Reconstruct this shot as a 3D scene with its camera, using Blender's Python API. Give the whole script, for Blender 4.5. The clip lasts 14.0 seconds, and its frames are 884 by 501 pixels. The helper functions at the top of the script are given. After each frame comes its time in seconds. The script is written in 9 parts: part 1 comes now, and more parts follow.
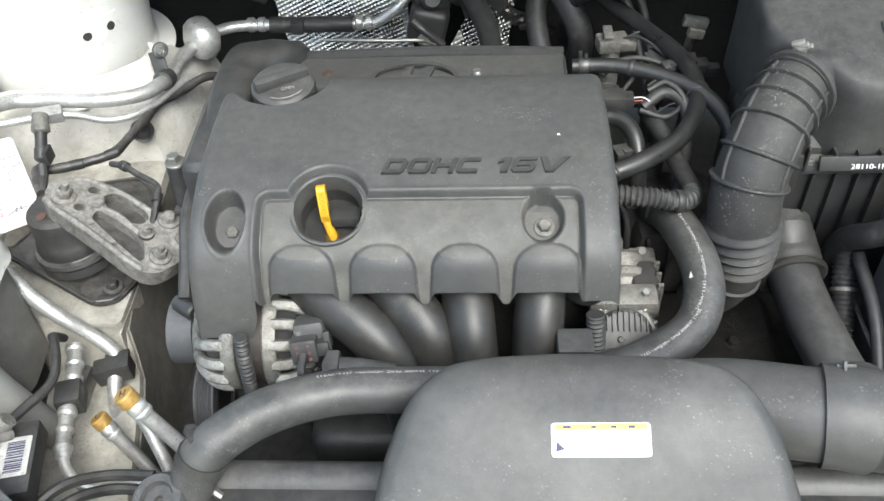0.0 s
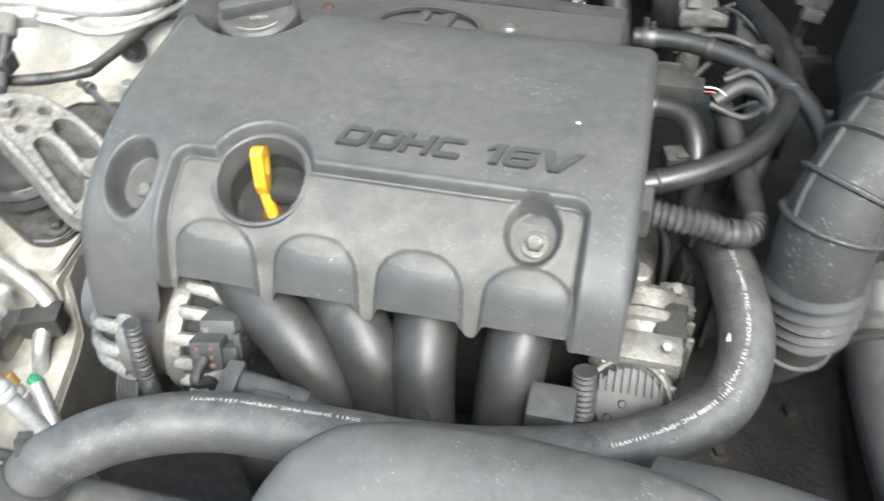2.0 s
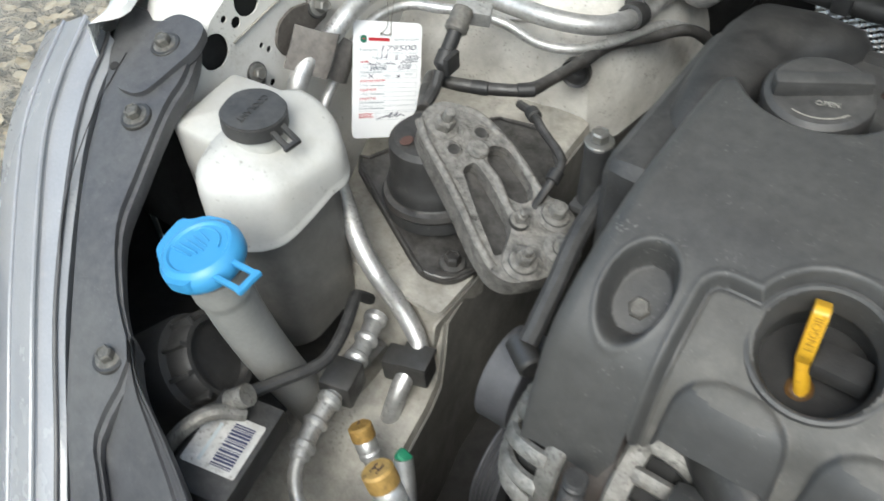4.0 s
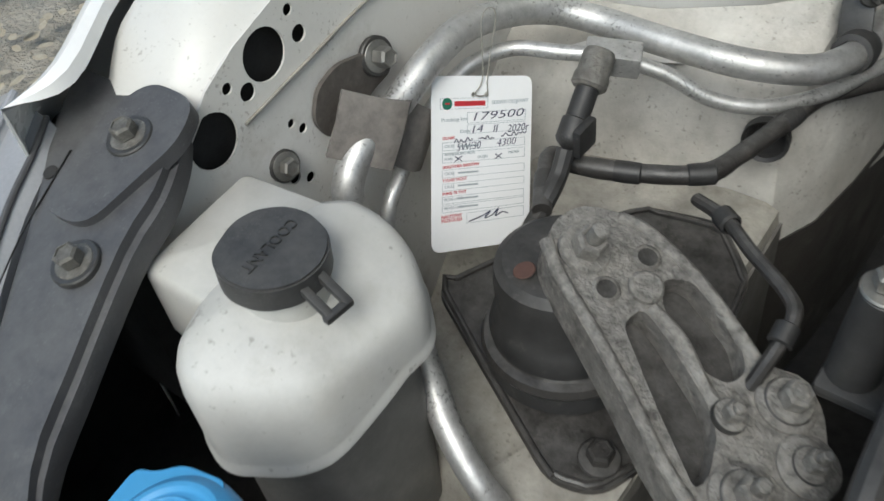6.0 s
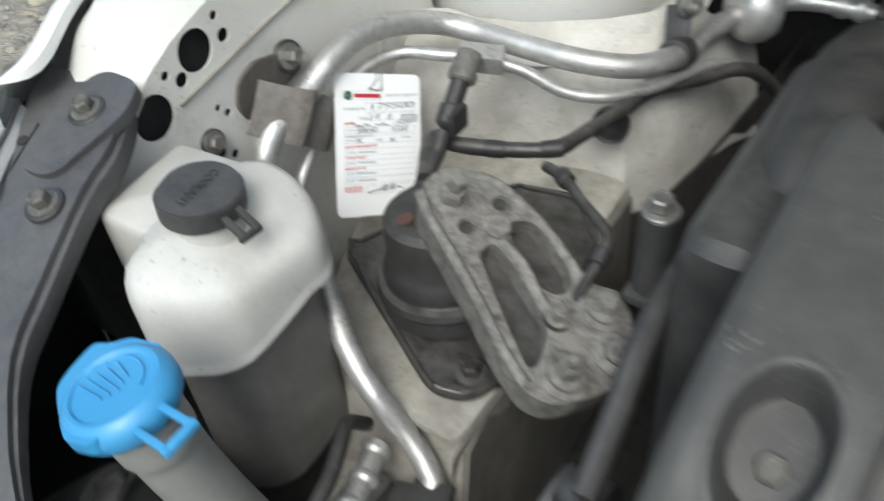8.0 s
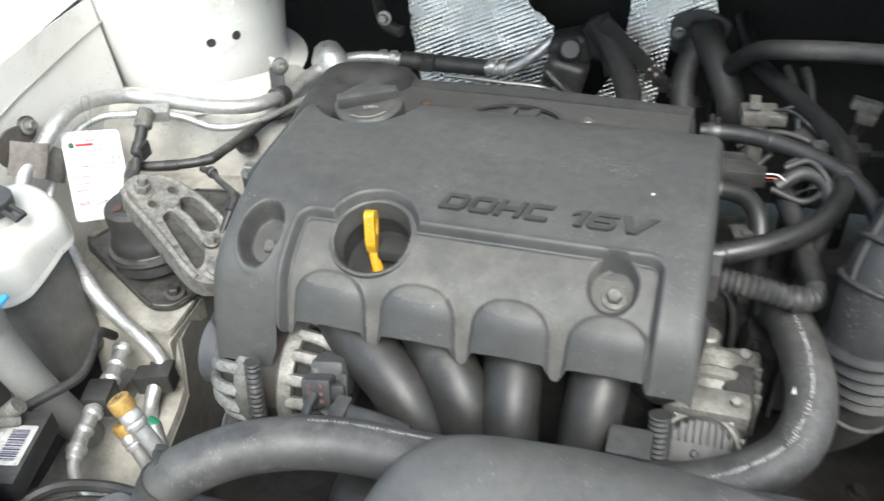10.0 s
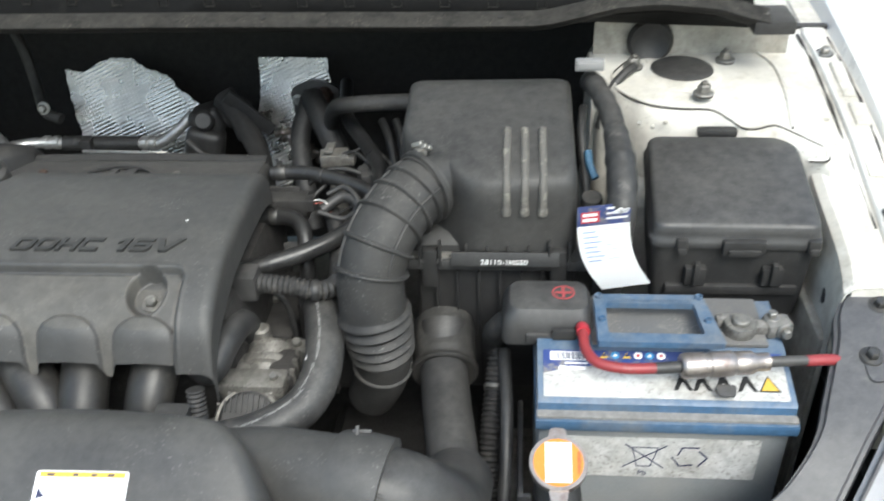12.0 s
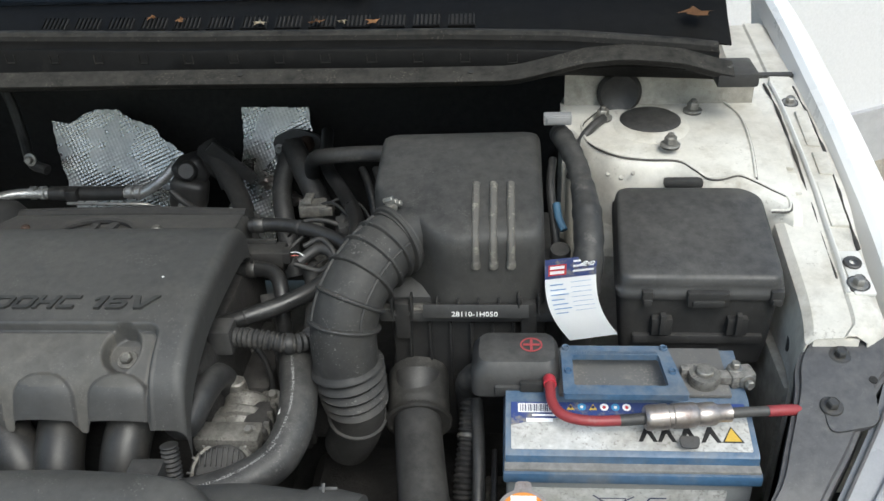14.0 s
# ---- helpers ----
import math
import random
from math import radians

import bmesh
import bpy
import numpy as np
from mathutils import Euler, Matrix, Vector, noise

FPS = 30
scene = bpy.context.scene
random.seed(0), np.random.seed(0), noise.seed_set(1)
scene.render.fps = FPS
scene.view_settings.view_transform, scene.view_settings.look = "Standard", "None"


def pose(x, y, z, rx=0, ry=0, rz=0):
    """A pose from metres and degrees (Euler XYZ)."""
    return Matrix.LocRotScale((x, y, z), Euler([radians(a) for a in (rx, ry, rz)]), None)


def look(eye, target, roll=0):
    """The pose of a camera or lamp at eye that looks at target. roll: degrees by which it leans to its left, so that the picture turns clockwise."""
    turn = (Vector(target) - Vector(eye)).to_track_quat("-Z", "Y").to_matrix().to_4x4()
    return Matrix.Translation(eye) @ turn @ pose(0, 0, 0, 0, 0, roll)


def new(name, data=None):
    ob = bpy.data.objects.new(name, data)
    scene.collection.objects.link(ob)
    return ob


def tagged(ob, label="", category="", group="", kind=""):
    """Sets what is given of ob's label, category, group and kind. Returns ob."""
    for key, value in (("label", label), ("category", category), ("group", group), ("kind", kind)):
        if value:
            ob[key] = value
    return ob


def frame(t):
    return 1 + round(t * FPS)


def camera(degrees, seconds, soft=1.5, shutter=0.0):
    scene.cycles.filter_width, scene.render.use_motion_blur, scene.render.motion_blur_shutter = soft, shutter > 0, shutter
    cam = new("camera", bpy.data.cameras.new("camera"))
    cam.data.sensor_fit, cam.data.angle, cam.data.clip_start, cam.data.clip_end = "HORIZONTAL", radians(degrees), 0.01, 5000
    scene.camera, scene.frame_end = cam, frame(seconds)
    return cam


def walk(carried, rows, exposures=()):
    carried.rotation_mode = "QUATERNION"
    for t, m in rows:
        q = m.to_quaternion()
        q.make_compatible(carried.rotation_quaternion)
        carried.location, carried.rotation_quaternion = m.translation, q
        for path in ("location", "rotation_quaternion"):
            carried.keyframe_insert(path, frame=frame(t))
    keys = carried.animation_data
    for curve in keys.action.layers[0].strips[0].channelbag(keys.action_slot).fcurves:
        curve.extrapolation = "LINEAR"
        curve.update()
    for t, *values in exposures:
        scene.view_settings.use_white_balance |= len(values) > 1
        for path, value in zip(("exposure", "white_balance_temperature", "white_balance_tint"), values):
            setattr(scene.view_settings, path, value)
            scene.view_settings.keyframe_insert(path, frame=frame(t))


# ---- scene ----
cam = camera(54.0, 14.0, shutter=0.5)
PATH = [
    (0, (0.085, -0.058, 1.503), (-0.027, 1.339, 0.077), -3.7),
    (0.5, (0.082, -0.036, 1.486), (-0.059, 1.352, 0.052), -4.7),
    (1, (0.138, 0.034, 1.417), (-0.062, 1.423, -0.008), -4.6),
    (1.5, (0.185, 0.099, 1.386), (-0.048, 1.449, -0.071), -4.4),
    (2, (0.178, 0.124, 1.381), (-0.163, 1.417, -0.106), -2.4),
    (2.5, (0.126, 0.13, 1.373), (-0.36, 1.392, -0.101), 1.7),
    (3, (0.061, 0.163, 1.37), (-0.579, 1.361, -0.097), 0.3),
    (3.5, (-0.008, 0.201, 1.339), (-0.803, 1.289, -0.139), -2.9),
    (4, (-0.064, 0.231, 1.316), (-0.9, 1.286, -0.163), -3.5),
    (4.2, (-0.082, 0.241, 1.311), (-0.941, 1.292, -0.158), -4.1),
    (6.3, (-0.275, 0.436, 1.153), (-1.263, 1.439, -0.267), -9.6),
    (6.5, (-0.281, 0.443, 1.149), (-1.281, 1.461, -0.252), -9.8),
    (7, (-0.289, 0.447, 1.146), (-1.277, 1.471, -0.259), -9.4),
    (7.5, (-0.247, 0.404, 1.176), (-1.261, 1.456, -0.19), -8.9),
    (8, (-0.148, 0.338, 1.207), (-1.062, 1.476, -0.161), -6.3),
    (8.5, (-0.034, 0.267, 1.259), (-0.842, 1.485, -0.106), -3.9),
    (8.7, (0.011, 0.233, 1.282), (-0.77, 1.489, -0.065), -3.6),
    (10.8, (0.274, -0.079, 1.423), (-0.117, 1.453, 0.198), -3.5),
    (11, (0.312, -0.098, 1.422), (-0.065, 1.452, 0.215), -3.1),
    (11.5, (0.427, -0.123, 1.427), (0.185, 1.456, 0.225), -2.1),
    (12, (0.496, -0.122, 1.448), (0.334, 1.519, 0.316), -2.6),
    (12.5, (0.521, -0.117, 1.46), (0.395, 1.55, 0.361), -2.8),
    (13, (0.525, -0.119, 1.472), (0.396, 1.571, 0.411), -2.9),
    (13.5, (0.526, -0.122, 1.476), (0.385, 1.557, 0.399), -3.1),
    (14, (0.528, -0.122, 1.478), (0.368, 1.558, 0.404), -3.1),
]
EXPOSURES = [(0.0, 1.76), (1.0, 2.03), (1.5, 2.28), (2.0, 2.38), (2.5, 2.36), (3.0, 2.03), (3.5, 1.45), (4.2, 1.05), (6.3, 0.5), (7.5, 0.52), (8.0, 0.88), (8.7, 1.1), (10.8, 2.0), (11.5, 1.85), (12.0, 1.36), (12.5, 0.86), (14.0, 0.82)]
walk(cam, [(t, look(eye, target, roll)) for t, eye, target, roll in PATH], [(t, e, 6120, 4) for t, e in EXPOSURES])

# ---- world, sun, exposure ----
world = bpy.data.worlds.new("overcast_sky")
scene.world = world
world.use_nodes = True
wn = world.node_tree.nodes
sky = wn.new("ShaderNodeTexSky")
sky.sky_type = "NISHITA"
sky.sun_disc = False
sky.sun_elevation, sky.sun_rotation = radians(55), radians(155)
sky.air_density, sky.dust_density = 1.6, 4.0
wn["Background"].inputs["Strength"].default_value = 0.11
world.node_tree.links.new(sky.outputs[0], wn["Background"].inputs["Color"])

sun_data = bpy.data.lights.new("sun", "SUN")
sun_data.energy, sun_data.angle, sun_data.color = 1.3, radians(28), (1.0, 0.98, 0.95)
sun = new("sun", sun_data)
sun.matrix_world = look((0.9, -1.3, 3.4), (0.1, 0.6, 0.9))


# ---- materials ----
def mat(name, c1, c2=None, rough=0.5, metal=0.0, scale=18.0, fine=260.0, bump=0.12, depth=0.0006, dust=None,
        amount=0.35, dust_scale=9.0, spread=0.12, spec=0.5, var=0.12, trans=0.0, ior=1.5, rand=0.0, speck=None, film=None, mottle=0.0, grunge=70.0, settle=None):
    """Two-scale noise colour, optional dust or rust patches, grime, settled dust on upward faces, fine relief and uneven gloss."""
    m = bpy.data.materials.new(name)
    m.use_nodes = True
    nt = m.node_tree
    n, l = nt.nodes, nt.links
    b = n["Principled BSDF"]
    co = n.new("ShaderNodeTexCoord")

    def tex(s, detail=6.0, rough_n=0.6):
        t = n.new("ShaderNodeTexNoise")
        t.inputs["Scale"].default_value, t.inputs["Detail"].default_value = s, detail
        t.inputs["Roughness"].default_value = rough_n
        l.new(co.outputs["Object"], t.inputs["Vector"])
        return t

    def mix(fac, a, c):
        x = n.new("ShaderNodeMix")
        x.data_type = "RGBA"
        l.new(fac, x.inputs["Factor"])
        for i, v in ((6, a), (7, c)):
            if isinstance(v, tuple):
                x.inputs[i].default_value = (*v, 1)
            else:
                l.new(v, x.inputs[i])
        return x.outputs[2]

    def ramp(sock, lo, hi):
        r = n.new("ShaderNodeMapRange")
        r.inputs[1].default_value, r.inputs[2].default_value = lo, hi
        l.new(sock, r.inputs[0])
        return r.outputs[0]

    c2 = c2 or tuple(v * 0.8 for v in c1)
    big, small = tex(scale), tex(fine, 3.0)
    col = mix(ramp(big.outputs["Fac"], 0.35, 0.65), c1, c2)
    grain = mix(ramp(small.outputs["Fac"], 0.3, 0.7), tuple(v * (1 - var) for v in c1), tuple(min(1, v * (1 + var)) for v in c1))
    gm = n.new("ShaderNodeMix")
    gm.data_type, gm.inputs["Factor"].default_value = "RGBA", 0.4
    l.new(col, gm.inputs[6]), l.new(grain, gm.inputs[7])
    col = gm.outputs[2]
    rsock = ramp(big.outputs["Fac"], 0.3, 0.7)
    rr = n.new("ShaderNodeMapRange")
    rr.inputs[3].default_value, rr.inputs[4].default_value = max(0.03, rough - 0.1), min(1, rough + 0.1)
    l.new(rsock, rr.inputs[0])
    l.new(rr.outputs[0], b.inputs["Roughness"])
    if dust:
        d = tex(dust_scale, 8.0, 0.7)
        mask = ramp(d.outputs["Fac"], 0.62 - amount * 0.4, 0.62 - amount * 0.4 + spread)
        col = mix(mask, col, dust)
    if film:
        # broad smeared film of dried dirt: colour, size, strength
        fm_ = tex(film[1], 5.0, 0.55)
        fw = n.new("ShaderNodeMath")
        fw.operation, fw.inputs[1].default_value = "MULTIPLY", film[2]
        l.new(ramp(fm_.outputs["Fac"], 0.42, 0.68), fw.inputs[0])
        col = mix(fw.outputs[0], col, film[0])
    grime = tex(grunge, 9.0, 0.68)
    if mottle:
        # grime at the scale of a fingertip
        mv = n.new("ShaderNodeMapRange")
        mv.inputs[1].default_value, mv.inputs[2].default_value = 0.32, 0.68
        mv.inputs[3].default_value, mv.inputs[4].default_value = 1 - mottle, 1 + mottle
        l.new(grime.outputs["Fac"], mv.inputs[0])
        mm = n.new("ShaderNodeMix")
        mm.data_type, mm.blend_type, mm.inputs["Factor"].default_value = "RGBA", "MULTIPLY", 1.0
        l.new(col, mm.inputs[6]), l.new(mv.outputs[0], mm.inputs[7])
        col = mm.outputs[2]
    if settle:
        # dust that has come to rest on faces that look up: colour, strength
        ge, xyz = n.new("ShaderNodeNewGeometry"), n.new("ShaderNodeSeparateXYZ")
        l.new(ge.outputs["Normal"], xyz.inputs[0])
        up_face = ramp(xyz.outputs[2], 0.5, 1.0)
        sm = n.new("ShaderNodeMath")
        sm.operation = "MULTIPLY"
        l.new(up_face, sm.inputs[0]), l.new(ramp(grime.outputs["Fac"], 0.36, 0.62), sm.inputs[1])
        sw = n.new("ShaderNodeMath")
        sw.operation, sw.inputs[1].default_value = "MULTIPLY", settle[1]
        l.new(sm.outputs[0], sw.inputs[0])
        col = mix(sw.outputs[0], col, settle[0])
    if speck:
        # fine scattered specks: colour, size, how many
        sp = tex(speck[1], 2.0, 0.5)
        patch = tex(speck[1] * 0.07, 4.0, 0.6)
        q = n.new("ShaderNodeMath")
        q.operation = "MULTIPLY_ADD"
        l.new(patch.outputs["Fac"], q.inputs[0])
        q.inputs[1].default_value = 0.6
        l.new(sp.outputs["Fac"], q.inputs[2])
        some = ramp(q.outputs[0], 1.0 - speck[2], 1.12 - speck[2])
        weak = n.new("ShaderNodeMath")
        weak.operation, weak.inputs[1].default_value = "MULTIPLY", speck[3]
        l.new(some, weak.inputs[0])
        col = mix(weak.outputs[0], col, speck[0])
    if rand:
        oi = n.new("ShaderNodeObjectInfo")
        hs = n.new("ShaderNodeHueSaturation")
        l.new(col, hs.inputs["Color"])
        vr = n.new("ShaderNodeMapRange")
        vr.inputs[3].default_value, vr.inputs[4].default_value = 1 - rand, 1 + rand
        l.new(oi.outputs["Random"], vr.inputs[0])
        l.new(vr.outputs[0], hs.inputs["Value"])
        col = hs.outputs["Color"]
    l.new(col, b.inputs["Base Color"])
    b.inputs["Metallic"].default_value = metal
    b.inputs["Specular IOR Level"].default_value = spec
    b.inputs["IOR"].default_value = ior
    b.inputs["Transmission Weight"].default_value = trans
    bp = n.new("ShaderNodeBump")
    bp.inputs["Strength"].default_value, bp.inputs["Distance"].default_value = bump, depth
    l.new(small.outputs["Fac"], bp.inputs["Height"])
    if mottle:
        b2 = n.new("ShaderNodeBump")
        b2.inputs["Strength"].default_value, b2.inputs["Distance"].default_value = min(1.0, bump * 0.9), depth * 2.2
        l.new(grime.outputs["Fac"], b2.inputs["Height"])
        l.new(b2.outputs[0], bp.inputs["Normal"])
    l.new(bp.outputs[0], b.inputs["Normal"])
    return m


COVER = mat("dusty_grey_plastic", (0.043, 0.0428, 0.0425), (0.056, 0.0555, 0.054), 0.52, scale=14, fine=900, bump=0.35, depth=0.0004, spec=0.5, dust=(0.1, 0.096, 0.088), amount=0.22, dust_scale=17, spread=0.45, speck=((0.24, 0.235, 0.22), 420, 0.015, 0.45), film=((0.09, 0.087, 0.08), 8.0, 0.3), mottle=0.13, grunge=85, settle=((0.1, 0.095, 0.086), 0.16))
RUNNER = mat("stained_intake_plastic", (0.026, 0.025, 0.0235), (0.04, 0.0385, 0.036), 0.45, scale=16, fine=600, bump=0.4, depth=0.0005, dust=(0.11, 0.104, 0.093), amount=0.24, dust_scale=30, spread=0.35, speck=((0.16, 0.15, 0.135), 700, 0.05, 0.25), film=((0.012, 0.011, 0.01), 15.0, 0.6), mottle=0.25)
BOLTGREY = mat("dull_grey_bolt", (0.15, 0.145, 0.132), (0.085, 0.08, 0.072), 0.6, metal=0.4, scale=90, fine=700, bump=0.4, dust=(0.26, 0.25, 0.22), amount=0.25, dust_scale=160, spread=0.25, mottle=0.3, grunge=260)
PLAST = mat("black_plastic", (0.028, 0.028, 0.029), (0.042, 0.042, 0.042), 0.5, scale=22, fine=700, dust=(0.1, 0.095, 0.088), amount=0.12, dust_scale=26, spread=0.4, speck=((0.16, 0.155, 0.145), 900, 0.05, 0.25), film=((0.075, 0.072, 0.068), 11.0, 0.4), mottle=0.22, settle=((0.1, 0.096, 0.088), 0.3))
PLAST_D = mat("deep_black_plastic", (0.018, 0.018, 0.0185), (0.028, 0.0275, 0.027), 0.52, scale=22, fine=500, dust=(0.075, 0.07, 0.062), amount=0.08, dust_scale=24, spread=0.4, speck=((0.11, 0.105, 0.1), 800, 0.05, 0.3), film=((0.05, 0.047, 0.043), 12.0, 0.35), mottle=0.25, settle=((0.07, 0.066, 0.06), 0.3))
RAIL = mat("grey_black_coated_steel", (0.055, 0.055, 0.06), (0.07, 0.07, 0.074), 0.5, scale=16, fine=800, dust=(0.14, 0.14, 0.138), amount=0.07, dust_scale=40, spread=0.3, speck=((0.22, 0.22, 0.215), 800, 0.04, 0.25), film=((0.105, 0.104, 0.102), 9.0, 0.5), mottle=0.12, grunge=90, settle=((0.13, 0.13, 0.126), 0.25))
RUBBER = mat("black_rubber", (0.03, 0.03, 0.031), (0.046, 0.045, 0.044), 0.5, scale=24, fine=500, dust=(0.12, 0.115, 0.105), amount=0.14, dust_scale=45, spread=0.4, speck=((0.22, 0.215, 0.2), 600, 0.06, 0.4), film=((0.1, 0.096, 0.088), 14.0, 0.45), mottle=0.24, settle=((0.11, 0.105, 0.096), 0.3))
RUBBER_D = mat("dark_rubber", (0.02, 0.02, 0.0205), (0.031, 0.0305, 0.03), 0.56, scale=30, fine=600, dust=(0.085, 0.08, 0.073), amount=0.1, dust_scale=50, film=((0.055, 0.052, 0.048), 14.0, 0.4), mottle=0.28, settle=((0.09, 0.085, 0.078), 0.3))
PAINT = mat("white_car_paint", (0.64, 0.64, 0.62), (0.54, 0.53, 0.505), 0.42, scale=9, fine=400, bump=0.06, dust=(0.3, 0.275, 0.235), amount=0.09, dust_scale=16, spread=0.3, var=0.04, speck=((0.13, 0.11, 0.09), 420, 0.03, 0.45), film=((0.42, 0.4, 0.36), 6.0, 0.35))
PAINT_S = mat("stained_white_paint", (0.62, 0.605, 0.56), (0.5, 0.48, 0.43), 0.45, scale=12, fine=420, bump=0.15, dust=(0.19, 0.16, 0.115), amount=0.31, dust_scale=13, spread=0.35, var=0.06, speck=((0.14, 0.12, 0.09), 260, 0.03, 0.4), film=((0.34, 0.31, 0.255), 7.0, 0.6), mottle=0.13, grunge=48)
# black plastic taken darker still, with the bonnet's shade in its colour
SCUTTLE = mat("shaded_scuttle_plastic", (0.0045, 0.0044, 0.0043), (0.008, 0.0078, 0.0075), 0.62, scale=18, fine=500, bump=0.4, dust=(0.035, 0.032, 0.028), amount=0.04, dust_scale=24, spread=0.4, spec=0.12, mottle=0.3)
LID = mat("dark_dusty_plastic", (0.028, 0.0285, 0.029), (0.037, 0.037, 0.037), 0.55, scale=16, fine=800, bump=0.3, depth=0.0004, dust=(0.085, 0.082, 0.077), amount=0.12, dust_scale=28, spread=0.5, speck=((0.15, 0.145, 0.135), 700, 0.05, 0.3), film=((0.07, 0.067, 0.061), 9.0, 0.4), spec=0.35, mottle=0.18, settle=((0.08, 0.077, 0.071), 0.3))
PAINT_A = mat("smeared_cream_paint", (0.54, 0.53, 0.495), (0.4, 0.385, 0.35), 0.5, scale=14, fine=420, bump=0.35, depth=0.001, dust=(0.22, 0.2, 0.17), amount=0.2, dust_scale=15, spread=0.4, var=0.06, speck=((0.12, 0.1, 0.08), 300, 0.05, 0.5), film=((0.33, 0.31, 0.27), 8.0, 0.6), mottle=0.14, grunge=45)
PAINT_C = mat("clean_white_car_paint", (0.8, 0.8, 0.79), (0.76, 0.76, 0.75), 0.25, scale=5, fine=300, bump=0.02, var=0.03)
PAINT_D = mat("dirty_and_shaded_cream_paint", (0.4, 0.385, 0.345), (0.27, 0.255, 0.222), 0.58, scale=16, fine=500, bump=0.3, depth=0.0008, dust=(0.12, 0.104, 0.086), amount=0.3, dust_scale=24, spread=0.4, speck=((0.07, 0.06, 0.05), 300, 0.06, 0.4), film=((0.17, 0.157, 0.135), 10.0, 0.6), mottle=0.22, grunge=60)
ALU = mat("aluminium_pipe", (0.6, 0.6, 0.59), (0.5, 0.5, 0.49), 0.42, metal=0.7, scale=30, fine=500, bump=0.25, dust=(0.2, 0.19, 0.17), amount=0.05, dust_scale=120, spread=0.15, speck=((0.1, 0.093, 0.085), 420, 0.08, 0.6), film=((0.27, 0.26, 0.24), 22.0, 0.45), mottle=0.16, grunge=130)
CAST = mat("cast_aluminium", (0.27, 0.262, 0.243), (0.18, 0.173, 0.157), 0.55, metal=0.6, scale=40, fine=500, bump=0.5, depth=0.001, dust=(0.12, 0.108, 0.092), amount=0.24, dust_scale=40, spread=0.3, speck=((0.07, 0.064, 0.057), 400, 0.1, 0.6), film=((0.09, 0.082, 0.07), 18.0, 0.5), mottle=0.3, grunge=120)
RUSTY = mat("corroded_cast_iron", (0.24, 0.23, 0.213), (0.15, 0.141, 0.129), 0.6, metal=0.3, scale=30, fine=420, bump=0.9, depth=0.0014, dust=(0.045, 0.041, 0.037), amount=0.27, dust_scale=60, spread=0.25, speck=((0.3, 0.285, 0.255), 300, 0.07, 0.45), film=((0.06, 0.055, 0.05), 13.0, 0.45), mottle=0.3, grunge=150, settle=((0.33, 0.317, 0.292), 0.6))
GREASE = mat("oily_black_steel", (0.024, 0.0225, 0.0212), (0.042, 0.039, 0.0365), 0.42, scale=40, fine=400, bump=0.5, dust=(0.1, 0.09, 0.08), amount=0.12, dust_scale=45, spread=0.3, speck=((0.13, 0.115, 0.1), 600, 0.06, 0.35), mottle=0.35, settle=((0.13, 0.127, 0.122), 0.45))
STEEL = mat("zinc_steel", (0.34, 0.335, 0.32), (0.22, 0.21, 0.19), 0.45, metal=0.85, scale=60, fine=500, bump=0.3, dust=(0.16, 0.11, 0.08), amount=0.1, dust_scale=140, spread=0.2)
RUST = mat("rusty_steel", (0.07, 0.042, 0.03), (0.035, 0.026, 0.022), 0.8, metal=0.2, scale=60, fine=600, bump=0.5)
DARK_ST = mat("dark_bolt_steel", (0.1, 0.098, 0.095), (0.07, 0.068, 0.065), 0.45, metal=0.7, scale=80, fine=600, bump=0.3)
TANK = mat("yellowed_white_polyethylene", (0.5, 0.5, 0.485), (0.44, 0.437, 0.415), 0.45, scale=10, fine=260, bump=0.08, dust=(0.28, 0.265, 0.225), amount=0.16, dust_scale=17, spread=0.45, var=0.05, spec=0.4, speck=((0.12, 0.105, 0.085), 200, 0.02, 0.45), film=((0.33, 0.31, 0.255), 8.0, 0.5), mottle=0.08, grunge=40)
NECK = mat("milky_grey_plastic", (0.3, 0.3, 0.285), (0.23, 0.23, 0.22), 0.45, scale=12, fine=260, bump=0.06, dust=(0.16, 0.145, 0.125), amount=0.12, dust_scale=20, spread=0.3)
BLUE = mat("light_blue_plastic", (0.05, 0.255, 0.5), (0.07, 0.285, 0.53), 0.4, scale=20, fine=400, bump=0.05, var=0.05)
YELLOW_D = mat("grimy_yellow_plastic", (0.3, 0.165, 0.012), (0.24, 0.13, 0.012), 0.55, scale=60)
FADED = mat("faded_print", (0.26, 0.25, 0.22), (0.16, 0.155, 0.14), 0.7, scale=200)
YELLOW = mat("yellow_plastic", (0.56, 0.32, 0.02), (0.47, 0.26, 0.02), 0.42, scale=40, fine=500, dust=(0.2, 0.12, 0.03), amount=0.08, dust_scale=80, mottle=0.12, grunge=150)
BRASS = mat("anodised_gold_cap", (0.44, 0.28, 0.09), (0.34, 0.21, 0.06), 0.48, metal=0.45, scale=60, fine=600, dust=(0.16, 0.105, 0.05), amount=0.12, dust_scale=120, mottle=0.25, grunge=200)
CARD = mat("white_card", (0.86, 0.87, 0.88), (0.82, 0.83, 0.84), 0.55, scale=10, fine=300, bump=0.03, var=0.02)
INK = mat("blue_ink", (0.02, 0.025, 0.07), rough=0.6, bump=0.0)
GREYINK = mat("pale_grey_print", (0.4, 0.45, 0.47), rough=0.6, bump=0.0)
REDINK = mat("red_print", (0.5, 0.03, 0.04), rough=0.6, bump=0.0)
GREENINK = mat("green_print", (0.02, 0.16, 0.1), rough=0.6, bump=0.0)
WHITE = mat("white_print", (0.78, 0.78, 0.76), rough=0.6, bump=0.0)
